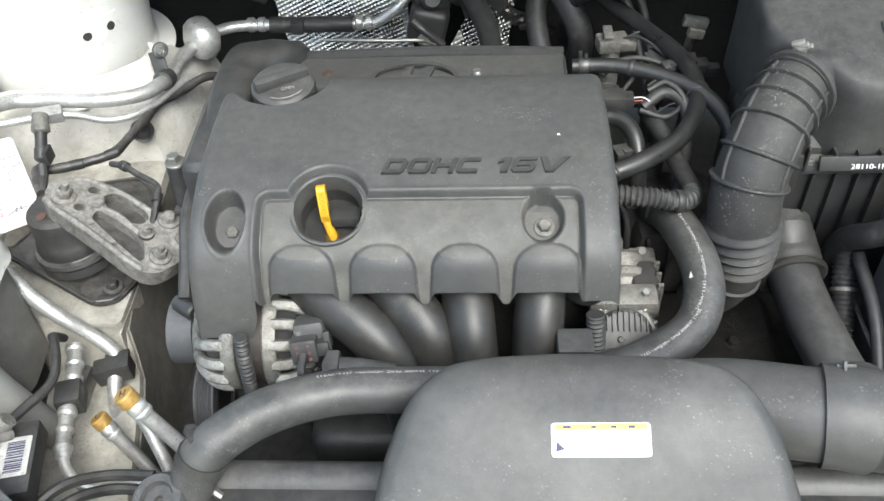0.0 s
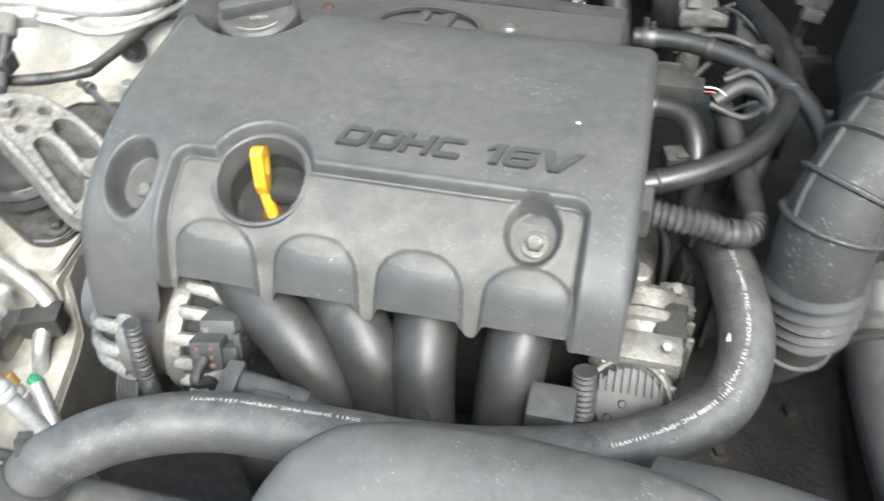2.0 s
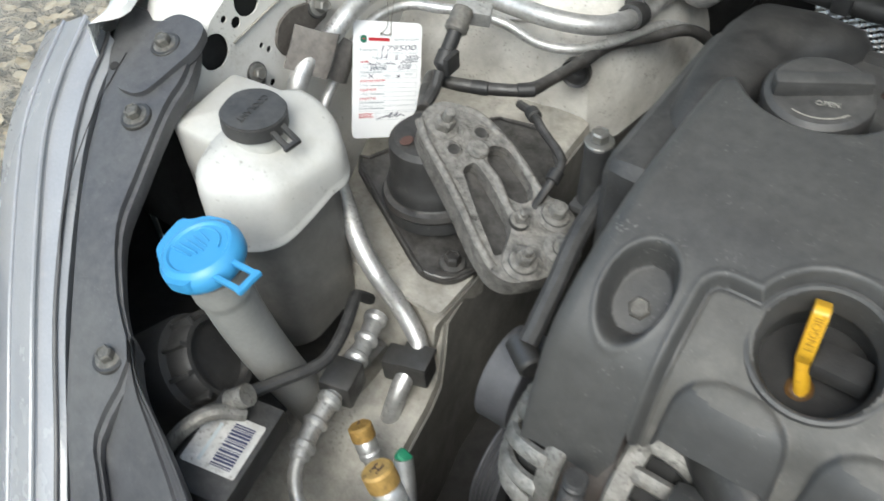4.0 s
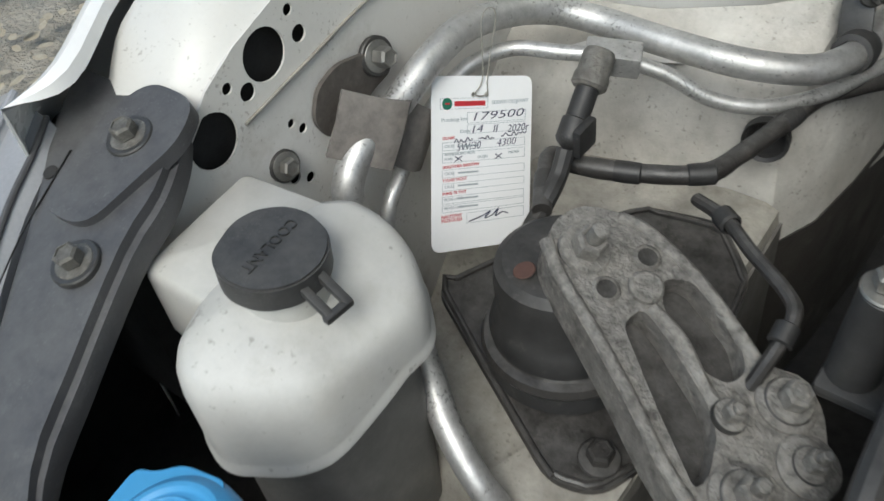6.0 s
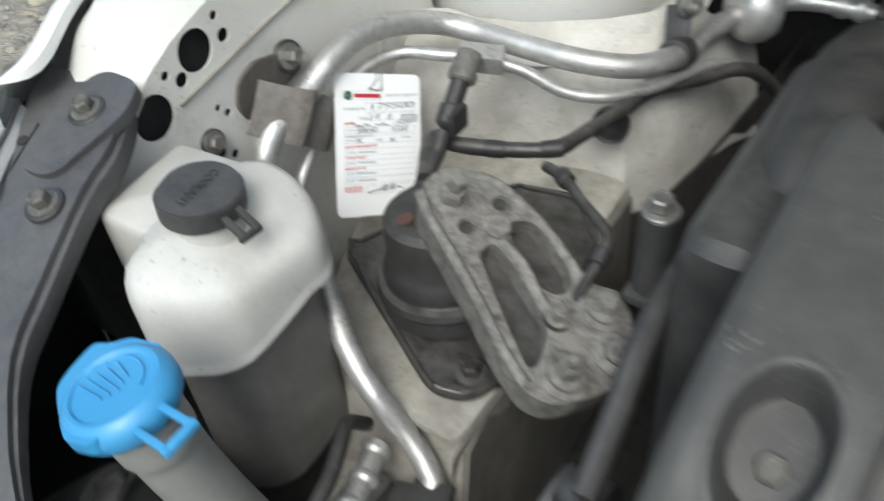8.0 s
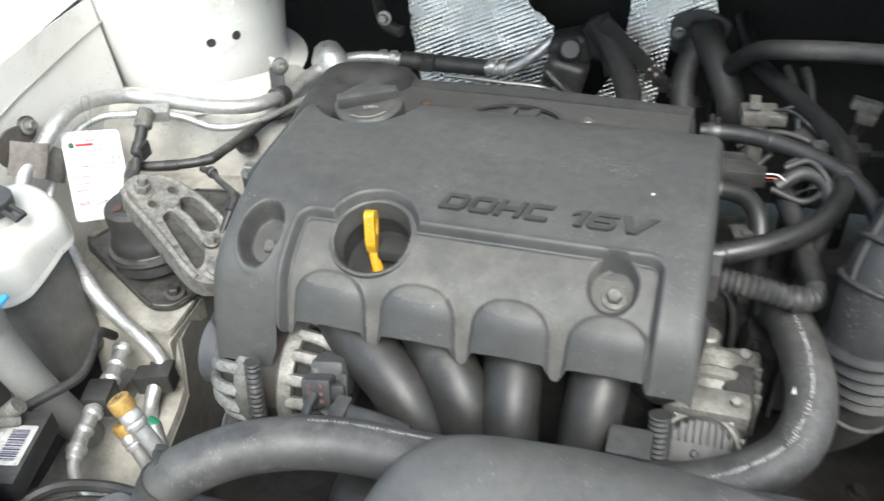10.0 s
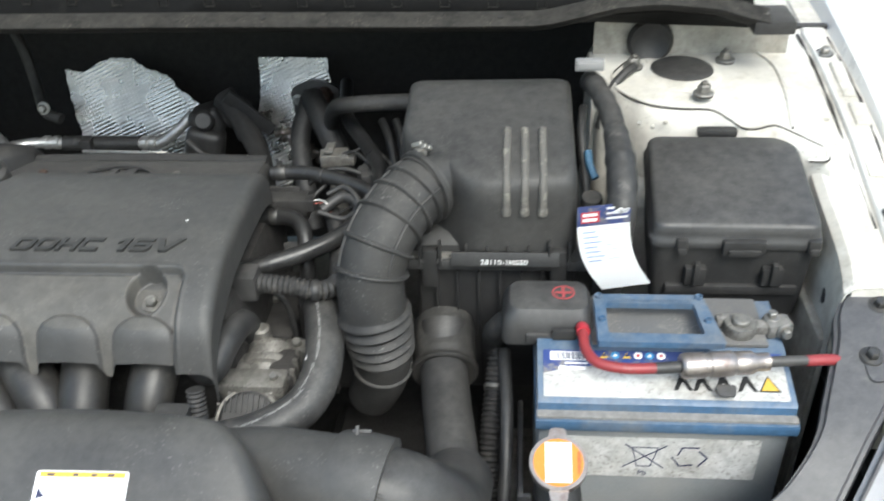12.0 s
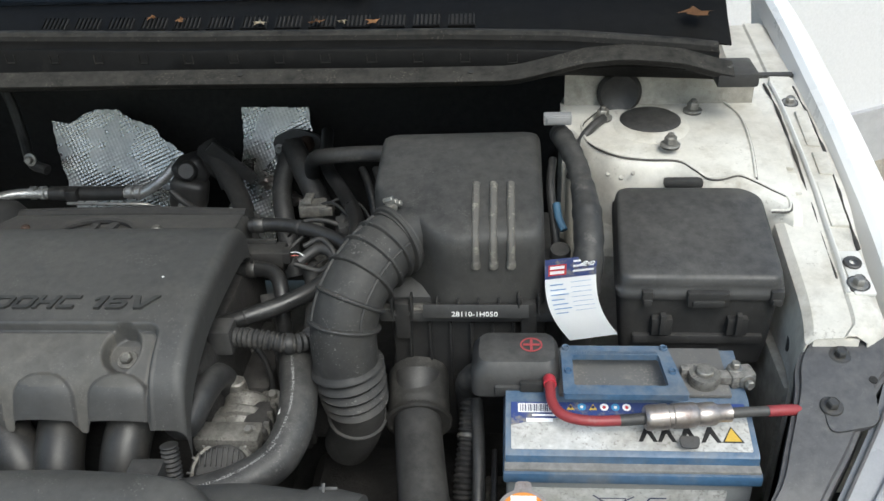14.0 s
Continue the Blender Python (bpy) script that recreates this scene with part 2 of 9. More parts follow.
HOSEPRINT = mat("worn_white_stencil", (0.5, 0.5, 0.49), (0.3, 0.3, 0.3), rough=0.7, scale=200, bump=0.0)
ORANGE = mat("orange_print", (0.62, 0.22, 0.03), rough=0.5, bump=0.0)
SUNYEL = mat("yellow_print", (0.6, 0.4, 0.06), rough=0.5, bump=0.0)
NAVY = mat("navy_print", (0.025, 0.05, 0.19), rough=0.5, bump=0.0, scale=30, dust=(0.2, 0.19, 0.18), amount=0.25, dust_scale=60)
BAT_BLUE = mat("blue_battery_plastic", (0.045, 0.1, 0.185), (0.05, 0.11, 0.195), 0.5, scale=30, fine=400, dust=(0.17, 0.168, 0.16), amount=0.3, dust_scale=24, spread=0.4, film=((0.16, 0.155, 0.14), 10.0, 0.45), mottle=0.2, settle=((0.2, 0.19, 0.165), 0.35))
BAT_DECK = mat("dark_battery_deck", (0.1, 0.102, 0.105), (0.14, 0.138, 0.134), 0.65, scale=18, fine=400, dust=(0.24, 0.225, 0.2), amount=0.16, dust_scale=40, spread=0.3, speck=((0.3, 0.28, 0.25), 420, 0.08, 0.4), film=((0.15, 0.14, 0.125), 14.0, 0.5))
DUSTY_SOCKET = mat("dusty_socket", (0.032, 0.0315, 0.03), (0.05, 0.048, 0.045), 0.55, scale=30, fine=500, bump=0.3, dust=(0.1, 0.095, 0.085), amount=0.25, dust_scale=45, spread=0.4, speck=((0.2, 0.19, 0.17), 500, 0.05, 0.3), mottle=0.3, grunge=90)
BAT_GREY = mat("grey_battery_case", (0.22, 0.23, 0.24), (0.19, 0.2, 0.2), 0.5, scale=14, fine=400, dust=(0.3, 0.29, 0.27), amount=0.12, dust_scale=20, spread=0.4, film=((0.3, 0.28, 0.25), 12.0, 0.4))
BAT_LABEL = mat("dusty_silver_label", (0.52, 0.525, 0.52), (0.4, 0.395, 0.38), 0.5, scale=20, fine=300, dust=(0.2, 0.18, 0.15), amount=0.33, dust_scale=13, spread=0.35, speck=((0.12, 0.105, 0.088), 260, 0.12, 0.5), film=((0.27, 0.25, 0.215), 14.0, 0.5), mottle=0.22, grunge=90)
BAT_LEDGE = mat("dusty_ledge", (0.2, 0.195, 0.185), (0.15, 0.148, 0.143), 0.7, scale=26, fine=400, dust=(0.28, 0.26, 0.225), amount=0.25, dust_scale=30, spread=0.3, mottle=0.25, grunge=110)
RED = mat("faded_red_cable", (0.25, 0.03, 0.035), (0.19, 0.035, 0.04), 0.45, scale=40, fine=300, dust=(0.22, 0.12, 0.11), amount=0.15, dust_scale=60, spread=0.3)
FOIL = mat("embossed_foil", (0.52, 0.51, 0.485), (0.42, 0.41, 0.39), 0.27, metal=0.92, scale=20, fine=300, bump=0.1, mottle=0.1)
CHROME = mat("bright_clamp_steel", (0.4, 0.37, 0.35), (0.2, 0.17, 0.16), 0.36, metal=0.85, scale=60, fine=300, dust=(0.13, 0.06, 0.05), amount=0.2, dust_scale=70, spread=0.3)
LAMP = mat("hazed_lamp_plastic", (0.26, 0.268, 0.285), (0.32, 0.325, 0.335), 0.22, scale=12, fine=500, bump=0.05, dust=(0.3, 0.3, 0.31), amount=0.05, dust_scale=60)
GLASS = mat("dark_windscreen", (0.008, 0.009, 0.01), (0.011, 0.012, 0.013), 0.2, spec=0.2, bump=0.0)
GRAVEL = mat("leafy_gravel", (0.34, 0.31, 0.255), (0.18, 0.16, 0.125), 0.9, scale=9, fine=60, bump=1.0, depth=0.02, dust=(0.36, 0.33, 0.26), amount=0.2, dust_scale=25, spread=0.2)
LEAF = mat("dry_leaf", (0.3, 0.15, 0.06), (0.22, 0.1, 0.04), 0.7, scale=60, fine=300, rand=0.45)
PALELEAF = mat("pale_dry_litter", (0.42, 0.37, 0.28), (0.28, 0.23, 0.15), 0.8, scale=40, fine=200, rand=0.4)
WALLM = mat("pale_grey_render", (0.62, 0.62, 0.63), (0.58, 0.58, 0.59), 0.8, scale=3, fine=120, bump=0.3)
GREEN = mat("green_tape", (0.02, 0.18, 0.09), rough=0.4)
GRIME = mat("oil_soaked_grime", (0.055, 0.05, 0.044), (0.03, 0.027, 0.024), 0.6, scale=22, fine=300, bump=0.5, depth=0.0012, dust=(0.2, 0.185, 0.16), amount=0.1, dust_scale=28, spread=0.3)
LIP = mat("dusty_scuttle_lip", (0.02, 0.0192, 0.018), (0.012, 0.0115, 0.011), 0.65, scale=20, fine=500, bump=0.3, dust=(0.085, 0.079, 0.068), amount=0.08, dust_scale=20, spread=0.4, spec=0.2, speck=((0.16, 0.14, 0.115), 400, 0.05, 0.35), mottle=0.3, settle=((0.1, 0.094, 0.08), 0.25))
BLOCK = mat("engine_block_grime", (0.026, 0.0245, 0.0235), (0.045, 0.042, 0.039), 0.65, scale=30, fine=250, bump=0.6, depth=0.002, mottle=0.35)
LETTER = mat("worn_black_lettering", (0.014, 0.014, 0.0145), (0.022, 0.022, 0.022), 0.45, scale=40, fine=700, mottle=0.3, grunge=160)
INTAKE = mat("dull_intake_rubber", (0.026, 0.026, 0.0262), (0.038, 0.0375, 0.037), 0.6, scale=20, fine=700, bump=0.3, spec=0.35, dust=(0.085, 0.081, 0.074), amount=0.16, dust_scale=34, spread=0.45, speck=((0.26, 0.255, 0.24), 380, 0.03, 0.5), film=((0.065, 0.062, 0.057), 12.0, 0.4), mottle=0.16, grunge=90, settle=((0.09, 0.086, 0.079), 0.25))
LETTER_TOP = mat("raised_letter_plastic", (0.026, 0.026, 0.026), (0.038, 0.038, 0.037), 0.5, scale=40, fine=700, bump=0.3, dust=(0.08, 0.077, 0.07), amount=0.15, dust_scale=60, spread=0.4, mottle=0.25, grunge=160)
HOSE = mat("glossy_hose_rubber", (0.017, 0.017, 0.0175), (0.026, 0.0255, 0.025), 0.36, scale=30, fine=500, dust=(0.09, 0.086, 0.078), amount=0.1, dust_scale=60, spread=0.35, speck=((0.16, 0.155, 0.145), 600, 0.05, 0.3), mottle=0.25)
PANEL = mat("dust_laden_plastic", (0.066, 0.0635, 0.0585), (0.09, 0.0855, 0.077), 0.62, scale=18, fine=900, bump=0.35, depth=0.0004, dust=(0.135, 0.126, 0.11), amount=0.3, dust_scale=24, spread=0.4, speck=((0.22, 0.21, 0.19), 700, 0.03, 0.35), mottle=0.2, grunge=60)
OILED = mat("oil_browned_plastic", (0.1, 0.05, 0.012), (0.05, 0.027, 0.009), 0.35, scale=60, fine=500, mottle=0.3)
# black of the felt, also painted shade inside holes and recesses
FELT_SHADE = mat("black_felt_and_hole_shade", (0.02, 0.0197, 0.0192), (0.03, 0.029, 0.028), 0.95, scale=20, fine=600, bump=0.5, mottle=0.3)


# ---- shape helpers ----
def V(*a):
    return Vector(a)


def part(name, bm, material, parent=None, label="", sharp=35):
    me = bpy.data.meshes.new(name)
    bmesh.ops.recalc_face_normals(bm, faces=bm.faces)
    bm.to_mesh(me)
    bm.free()
    me.materials.append(material)
    me.shade_smooth()
    me.set_sharp_from_angle(angle=radians(sharp))
    ob = new(name, me)
    if parent:
        ob.parent = parent
        ob.matrix_parent_inverse = parent_world(parent).inverted()
    if label:
        tagged(ob, label)
    return ob


def parent_world(ob):
    m = ob.matrix_basis.copy()
    while ob.parent:
        m = ob.parent.matrix_basis @ ob.matrix_parent_inverse @ m
        ob = ob.parent
    return m


def thing(name, label, category, base, group="", kind=""):
    e = new(name)
    e.empty_display_size = 0.02
    e.location = base
    return tagged(e, label, category, group, kind)


def frame_of(axis):
    """A turn whose z runs along axis."""
    return Vector(axis).to_track_quat("Z", "Y").to_matrix().to_4x4()


def box(bm, c, s, bevel=0.003, m=None, seg=2):
    t = bmesh.new()
    bmesh.ops.create_cube(t, size=1, matrix=Matrix.Diagonal((*s, 1)))
    if bevel:
        bmesh.ops.bevel(t, geom=t.edges[:], offset=bevel, segments=seg, profile=0.6, affect="EDGES", clamp_overlap=True)
    t.transform(Matrix.Translation(c) @ (m or Matrix()))
    return merge(bm, t)


def merge(bm, t):
    me = bpy.data.meshes.new("tmp")
    t.to_mesh(me)
    t.free()
    bm.from_mesh(me)
    bpy.data.meshes.remove(me)
    return bm


def lathe(bm, profile, origin=(0, 0, 0), axis=(0, 0, 1), n=32):
    m = Matrix.Translation(origin) @ frame_of(axis)
    rings = []
    for r, z in profile:
        if r < 1e-6:
            rings.append([bm.verts.new(m @ V(0, 0, z))])
        else:
            rings.append([bm.verts.new(m @ V(r * math.cos(a), r * math.sin(a), z)) for a in (2 * math.pi * i / n for i in range(n))])
    for a, b in zip(rings, rings[1:]):
        for i in range(n):
            j = (i + 1) % n
            if len(a) == 1 and len(b) == 1:
                continue
            if len(a) == 1:
                bm.faces.new((a[0], b[i], b[j]))
            elif len(b) == 1:
                bm.faces.new((a[i], a[j], b[0]))
            else:
                bm.faces.new((a[i], a[j], b[j], b[i]))
    return bm


def cyl(bm, p0, p1, r0, r1=None, n=24, bev=0.0):
    p0, p1 = Vector(p0), Vector(p1)
    r1 = r0 if r1 is None else r1
    h = (p1 - p0).length
    prof = [(0, 0), (r0 - bev, 0), (r0, bev), (r1, h - bev), (r1 - bev, h), (0, h)] if bev else [(0, 0), (r0, 0), (r1, h), (0, h)]
    return lathe(bm, prof, p0, p1 - p0, n)


def spline(pts, sub=8):
    """Points on a smooth curve through the given ones."""
    pts = [Vector(p) for p in pts]
    if len(pts) == 2:
        return [pts[0].lerp(pts[1], i / sub) for i in range(sub + 1)]
    out = []
    ext = [2 * pts[0] - pts[1]] + pts + [2 * pts[-1] - pts[-2]]
    for a, b, c, d in zip(ext, ext[1:], ext[2:], ext[3:]):
        for i in range(sub):
            t = i / sub
            out.append(0.5 * (2 * b + (c - a) * t + (2 * a - 5 * b + 4 * c - d) * t * t + (3 * b - a - 3 * c + d) * t ** 3))
    return out + [pts[-1]]


def tube(bm, pts, r, n=16, sub=8, cap=True, flat=1.0):
    """A swept tube; r is a number or a function of the share of the length."""
    path = spline(pts, sub)
    total = [0.0]
    for a, b in zip(path, path[1:]):
        total.append(total[-1] + (b - a).length)
    up, rings = None, []
    for i, p in enumerate(path):
        d = (path[min(i + 1, len(path) - 1)] - path[max(i - 1, 0)]).normalized()
        if up is None:
            up = d.orthogonal().normalized()
        up = (up - d * up.dot(d)).normalized()
        side = d.cross(up)
        rad = r(total[i] / total[-1]) if callable(r) else r
        rings.append([bm.verts.new(p + rad * (math.cos(a) * up + flat * math.sin(a) * side)) for a in (2 * math.pi * k / n for k in range(n))])
    for a, b in zip(rings, rings[1:]):
        for k in range(n):
            j = (k + 1) % n
            bm.faces.new((a[k], a[j], b[j], b[k]))
    if cap:
        bm.faces.new(rings[0][::-1])
        bm.faces.new(rings[-1])
    return bm


def loft(bm, rings, cap=True, closed=True):
    rs = [[bm.verts.new(p) for p in ring] for ring in rings]
    n = len(rs[0])
    for a, b in zip(rs, rs[1:]):
        for k in range(n if closed else n - 1):
            j = (k + 1) % n
            bm.faces.new((a[k], a[j], b[j], b[k]))
    if cap and closed:
        bm.faces.new(rs[0][::-1])
        bm.faces.new(rs[-1])
    return bm


def rounded(pts, r, seg=5):
    """A closed outline with its corners rounded."""
    out, n = [], len(pts)
    for i in range(n):
        p = Vector(pts[i]).to_2d()
        a, b = Vector(pts[i - 1]).to_2d() - p, Vector(pts[(i + 1) % n]).to_2d() - p
        ri = r[i] if isinstance(r, (list, tuple)) else r
        k = min(ri, a.length * 0.45, b.length * 0.45)
        s, e = p + a.normalized() * k, p + b.normalized() * k
        for j in range(seg + 1):
            t = j / seg
            out.append((1 - t) ** 2 * s + 2 * t * (1 - t) * p + t * t * e)
    return out


def circle2(c, r, n=20, ry=None):
    return [Vector((c[0] + r * math.cos(2 * math.pi * i / n), c[1] + (ry or r) * math.sin(2 * math.pi * i / n))) for i in range(n)]


def plate(bm, outline, m, thick, holes=()):
    """A flat sheet with real holes: outlines in the plane of m, grown along its -z."""
    t = bmesh.new()
    edges = []
    for loop in (outline, *holes):
        vs = [t.verts.new((p[0], p[1], 0)) for p in loop]
        edges += [t.edges.new((vs[i - 1], vs[i])) for i in range(len(vs))]
    bmesh.ops.triangle_fill(t, use_beauty=True, use_dissolve=False, edges=edges)
    ret = bmesh.ops.extrude_face_region(t, geom=t.faces[:])
    vs = [g for g in ret["geom"] if isinstance(g, bmesh.types.BMVert)]
    bmesh.ops.translate(t, verts=vs, vec=(0, 0, -thick))
    t.transform(m)
    return merge(bm, t)


def basis(o, x, y):
    """A pose at o with its x axis along x and its y axis near y."""
    x = Vector(x).normalized()
    z = x.cross(Vector(y)).normalized()
    y = z.cross(x)
    return Matrix.Translation(o) @ Matrix((x, y, z)).transposed().to_4x4()


def words(text, size, m, material, parent, label="", name="lettering", depth=0.0004, shear=0.0, space=1.0, stretch=1.0, align="LEFT", thick=0.0, width=0.0):
    cu = bpy.data.curves.new("tmp", "FONT")
    cu.body, cu.size, cu.extrude, cu.shear, cu.space_character, cu.align_x, cu.offset = text, size, depth, shear, space, align, thick
    cu.resolution_u = 3
    o = bpy.data.objects.new("tmp", cu)
    scene.collection.objects.link(o)
    me = bpy.data.meshes.new_from_object(o.evaluated_get(bpy.context.evaluated_depsgraph_get()))
    bpy.data.objects.remove(o)
    bpy.data.curves.remove(cu)
    if width:
        xs_ = [v.co.x for v in me.vertices]
        stretch = width / (max(xs_) - min(xs_))
    me.transform(m @ Matrix.Diagonal((stretch, 1, 1, 1)))
    bm = bmesh.new()
    bm.from_mesh(me)
    bpy.data.meshes.remove(me)
    return part(name, bm, material, parent, label)


def bar(m, x, y, w, h, material, parent, name="printed_bar", lift=0.0003):
    bm = bmesh.new()
    plate(bm, [(x, y), (x + w, y), (x + w, y + h), (x, y + h)], m @ Matrix.Translation((0, 0, lift)), 0.0002)
    return part(name, bm, material, parent)


def hex_head(bm, o, axis, r, h):
    return lathe(bm, [(0, 0), (r, 0), (r, h * 0.8), (r * 0.82, h), (r * 0.7, h), (r * 0.66, h * 0.9), (0, h * 0.9)], o, axis, 6)


def bolt(o, axis, r, parent=None, material=None, washer=None, h=None, stud=0.0, label="hexagon-headed flange bolt"):
    """A flange bolt: hexagon head over a round washer, with an optional stud above."""
    a = Vector(axis).normalized()
    o = Vector(o)
    h = h or r * 1.1
    bm = bmesh.new()
    lathe(bm, [(0, 0), (r * 1.55, 0), (r * 1.6, r * 0.12), (r * 1.5, r * 0.28), (r * 1.1, r * 0.34), (0, r * 0.34)], o - a * 0.001, a, 24)
    hex_head(bm, o + a * r * 0.3, a, r, h)
    if stud:
        cyl(bm, o + a * h, o + a * (h + stud), r * 0.5, n=12, bev=r * 0.1)
    ob = part("bolt", bm, material or STEEL, parent, label if parent is None else "", sharp=25)
    if washer:
        bm = bmesh.new()
        lathe(bm, [(0, -0.002), (washer, -0.002), (washer, 0.0008), (washer * 0.95, 0.0016), (0, 0.0016)], o - a * 0.0012, a, 28)
        part("washer", bm, DARK_ST, ob if parent else ob)
    if parent is None:
        tagged(ob, label, "bolt")
    return ob


# ---- the ground and what stands round the car ----
bm = bmesh.new()
bmesh.ops.create_grid(bm, x_segments=120, y_segments=120, size=30)
for v in bm.verts:
    v.co.z = 0.03 * noise.noise(v.co * 0.8)
tagged(part("ground", bm, GRAVEL, sharp=180), "brown gravel ground littered with dry leaves", "ground", kind="structure")

bm = bmesh.new()
rng = random.Random(5)
for i in range(7000):
    x, y = -0.8 - abs(rng.gauss(0, 0.9)), rng.gauss(1.4, 1.2)
    s, a = rng.uniform(0.008, 0.028), rng.uniform(0, 6.3)
    z = 0.035 + rng.uniform(0, 0.03) + 0.03 * noise.noise(V(x, y, 0) * 0.8)
    d, e = V(math.cos(a), math.sin(a), rng.uniform(-0.4, 0.4)) * s, V(-math.sin(a), math.cos(a), rng.uniform(-0.4, 0.4)) * s * rng.uniform(0.4, 0.8)
    c = V(x, y, z)
    bm.faces.new([bm.verts.new(c + k) for k in (d, d * 0.4 + e, -d * 0.6 + e * 0.7, -d, -d * 0.5 - e, d * 0.5 - e * 0.8)])
litter = part("leaf_litter", bm, PALELEAF)
tagged(litter, "dry leaves and pale chips scattered over the gravel", "leaf litter", kind="stuff")

bm = bmesh.new()
wall_m = basis((1.9, 2.82, 0), (0.894, 0.447, 0), (0, 0, 1))
plate(bm, [(-0.95, -0.02), (6, -0.02), (6, 3.2), (-0.95, 3.2)], wall_m, 0.2)
wall = part("wall_east", bm, WALLM)
tagged(wall, "plain pale grey rendered wall beside the car", "wall", kind="structure")
bm = bmesh.new()
plate(bm, [(-0.96, -0.02), (6, -0.02), (6, 0.22), (-0.96, 0.22)], wall_m @ Matrix.Translation((0, 0, 0.02)), 0.02)
part("plinth", bm, mat("grey_plinth", (0.4, 0.4, 0.41), rough=0.8), wall)

# ---- the car's body ----
CX = 0.118
car = thing("car", "white hatchback with its bonnet open over the engine bay", "car", (CX, 0.8, 0.0))


def zr(y):
    """Height of the slam-panel line along the car's length."""
    return float(np.interp(y, [0.1, 0.25, 0.30, 0.371, 0.44, 0.514, 0.577, 0.65], [0.58, 0.71, 0.76, 0.818, 0.865, 0.895, 0.913, 0.925]))


def sheet(rows, thick=0.0015):
    """A pressed sheet from rows of points, with a back side."""
    bm = bmesh.new()
    loft(bm, [[Vector(p) for p in r] for r in rows], cap=False, closed=False)
    bmesh.ops.recalc_face_normals(bm, faces=bm.faces)
    bmesh.ops.solidify(bm, geom=bm.faces[:], thickness=thick)
    return bm


def smooth_rows(rows, sub=4):
    """Rows refined along the sheet's length by a smooth curve through each column."""
    cols = [spline([r[i] for r in rows], sub) for i in range(len(rows[0]))]
    return [list(r) for r in zip(*cols)]


# inner wing beside the coolant tank, with its round openings
wing_m = basis((-0.545, 0.0, 0.0), (0, 1, 0), (-0.06, 0, 1))
holes = [circle2((0.659, 0.9185), 0.0148, 28, 0.0152), circle2((0.6112, 0.893), 0.0158, 28, 0.0162)]
holes += [circle2(c, r, 16) for c, r in (((0.6853, 0.917), 0.0052), ((0.6826, 0.933), 0.0034), ((0.6413, 0.9055), 0.0054), ((0.630, 0.9145), 0.0034), ((0.6615, 0.8713), 0.0028),
          ((0.6684, 0.8634), 0.0032), ((0.6522, 0.838), 0.0042), ((0.6628, 0.8305), 0.0036))]
bm = bmesh.new()
plate(bm, [(0.55, 0.55), (0.92, 0.55), (0.92, 0.96), (0.80, 0.958), (0.725, 0.953), (0.68, 0.945), (0.642, 0.933), (0.617, 0.9205), (0.58, 0.887), (0.55, 0.862)], wing_m, 0.0015, holes)
part("inner_wing", bm, PAINT, car)
bm = bmesh.new()
tube(bm, [(-0.5965, 0.632, 0.8895), (-0.597, 0.69, 0.9), (-0.598, 0.76, 0.9105), (-0.598, 0.95, 0.925)], 0.0018, 8, flat=0.6)
part("weld_seam", bm, PAINT_D, car)
# black backing added as the shade of the hollow behind the openings
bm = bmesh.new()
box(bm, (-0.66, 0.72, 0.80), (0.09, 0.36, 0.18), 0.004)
part("wheel_arch_liner", bm, FELT_SHADE, car)
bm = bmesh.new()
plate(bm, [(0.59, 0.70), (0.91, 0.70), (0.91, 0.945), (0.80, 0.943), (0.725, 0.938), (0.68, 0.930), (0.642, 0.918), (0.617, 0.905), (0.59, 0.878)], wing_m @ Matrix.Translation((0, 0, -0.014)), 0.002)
part("wheel_arch_liner", bm, FELT_SHADE, car)
# upper flange between inner wing and outer wing
rows = []
for y, xi, zi, xo in ((0.565, -0.602, 0.879, -0.635), (0.585, -0.603, 0.89, -0.652), (0.617, -0.604, 0.905, -0.668), (0.642, -0.605, 0.917, -0.668), (0.68, -0.606, 0.929, -0.69),
                      (0.725, -0.607, 0.938, -0.70), (0.80, -0.608, 0.942, -0.715), (0.92, -0.61, 0.95, -0.72), (1.12, -0.615, 0.958, -0.725)):
    zi += 0.0165 * min(1.0, max(0.0, (y - 0.585) / 0.045))
    rows.append([(xi + 0.004, y, zi - 0.003), (xi, y, zi), (xi - 0.008, y, zi + 0.01), (xi - 0.022, y, zi + 0.016), (xo + 0.012, y, zi + 0.02), (xo, y, zi + 0.014)])
part("upper_flange", sheet(smooth_rows(rows)), PAINT, car)
rows = []
for y, x, z in ((0.576, -0.660, 0.945), (0.636, -0.692, 0.955), (0.72, -0.714, 0.968), (0.85, -0.73, 0.985), (1.05, -0.742, 1.005), (1.3, -0.75, 1.02)):
    if y == 0.576:
        rows.append([(-0.653 + 0.0004 * (3 - k), 0.540, 0.940 - 0.0006 * k) for k in range(8)])
    rows.append([(x + 0.015, y, z - 0.010), (x + 0.013, y, z - 0.003), (x + 0.007, y, z), (x, y, z - 0.003), (x - 0.03, y, z - 0.03), (x - 0.07, y, z - 0.12), (x - 0.09, y, z - 0.3), (x - 0.09, y, z - 0.6)])
part("outer_wing", sheet(smooth_rows(rows)), PAINT_C, car, "clean white outer wing")

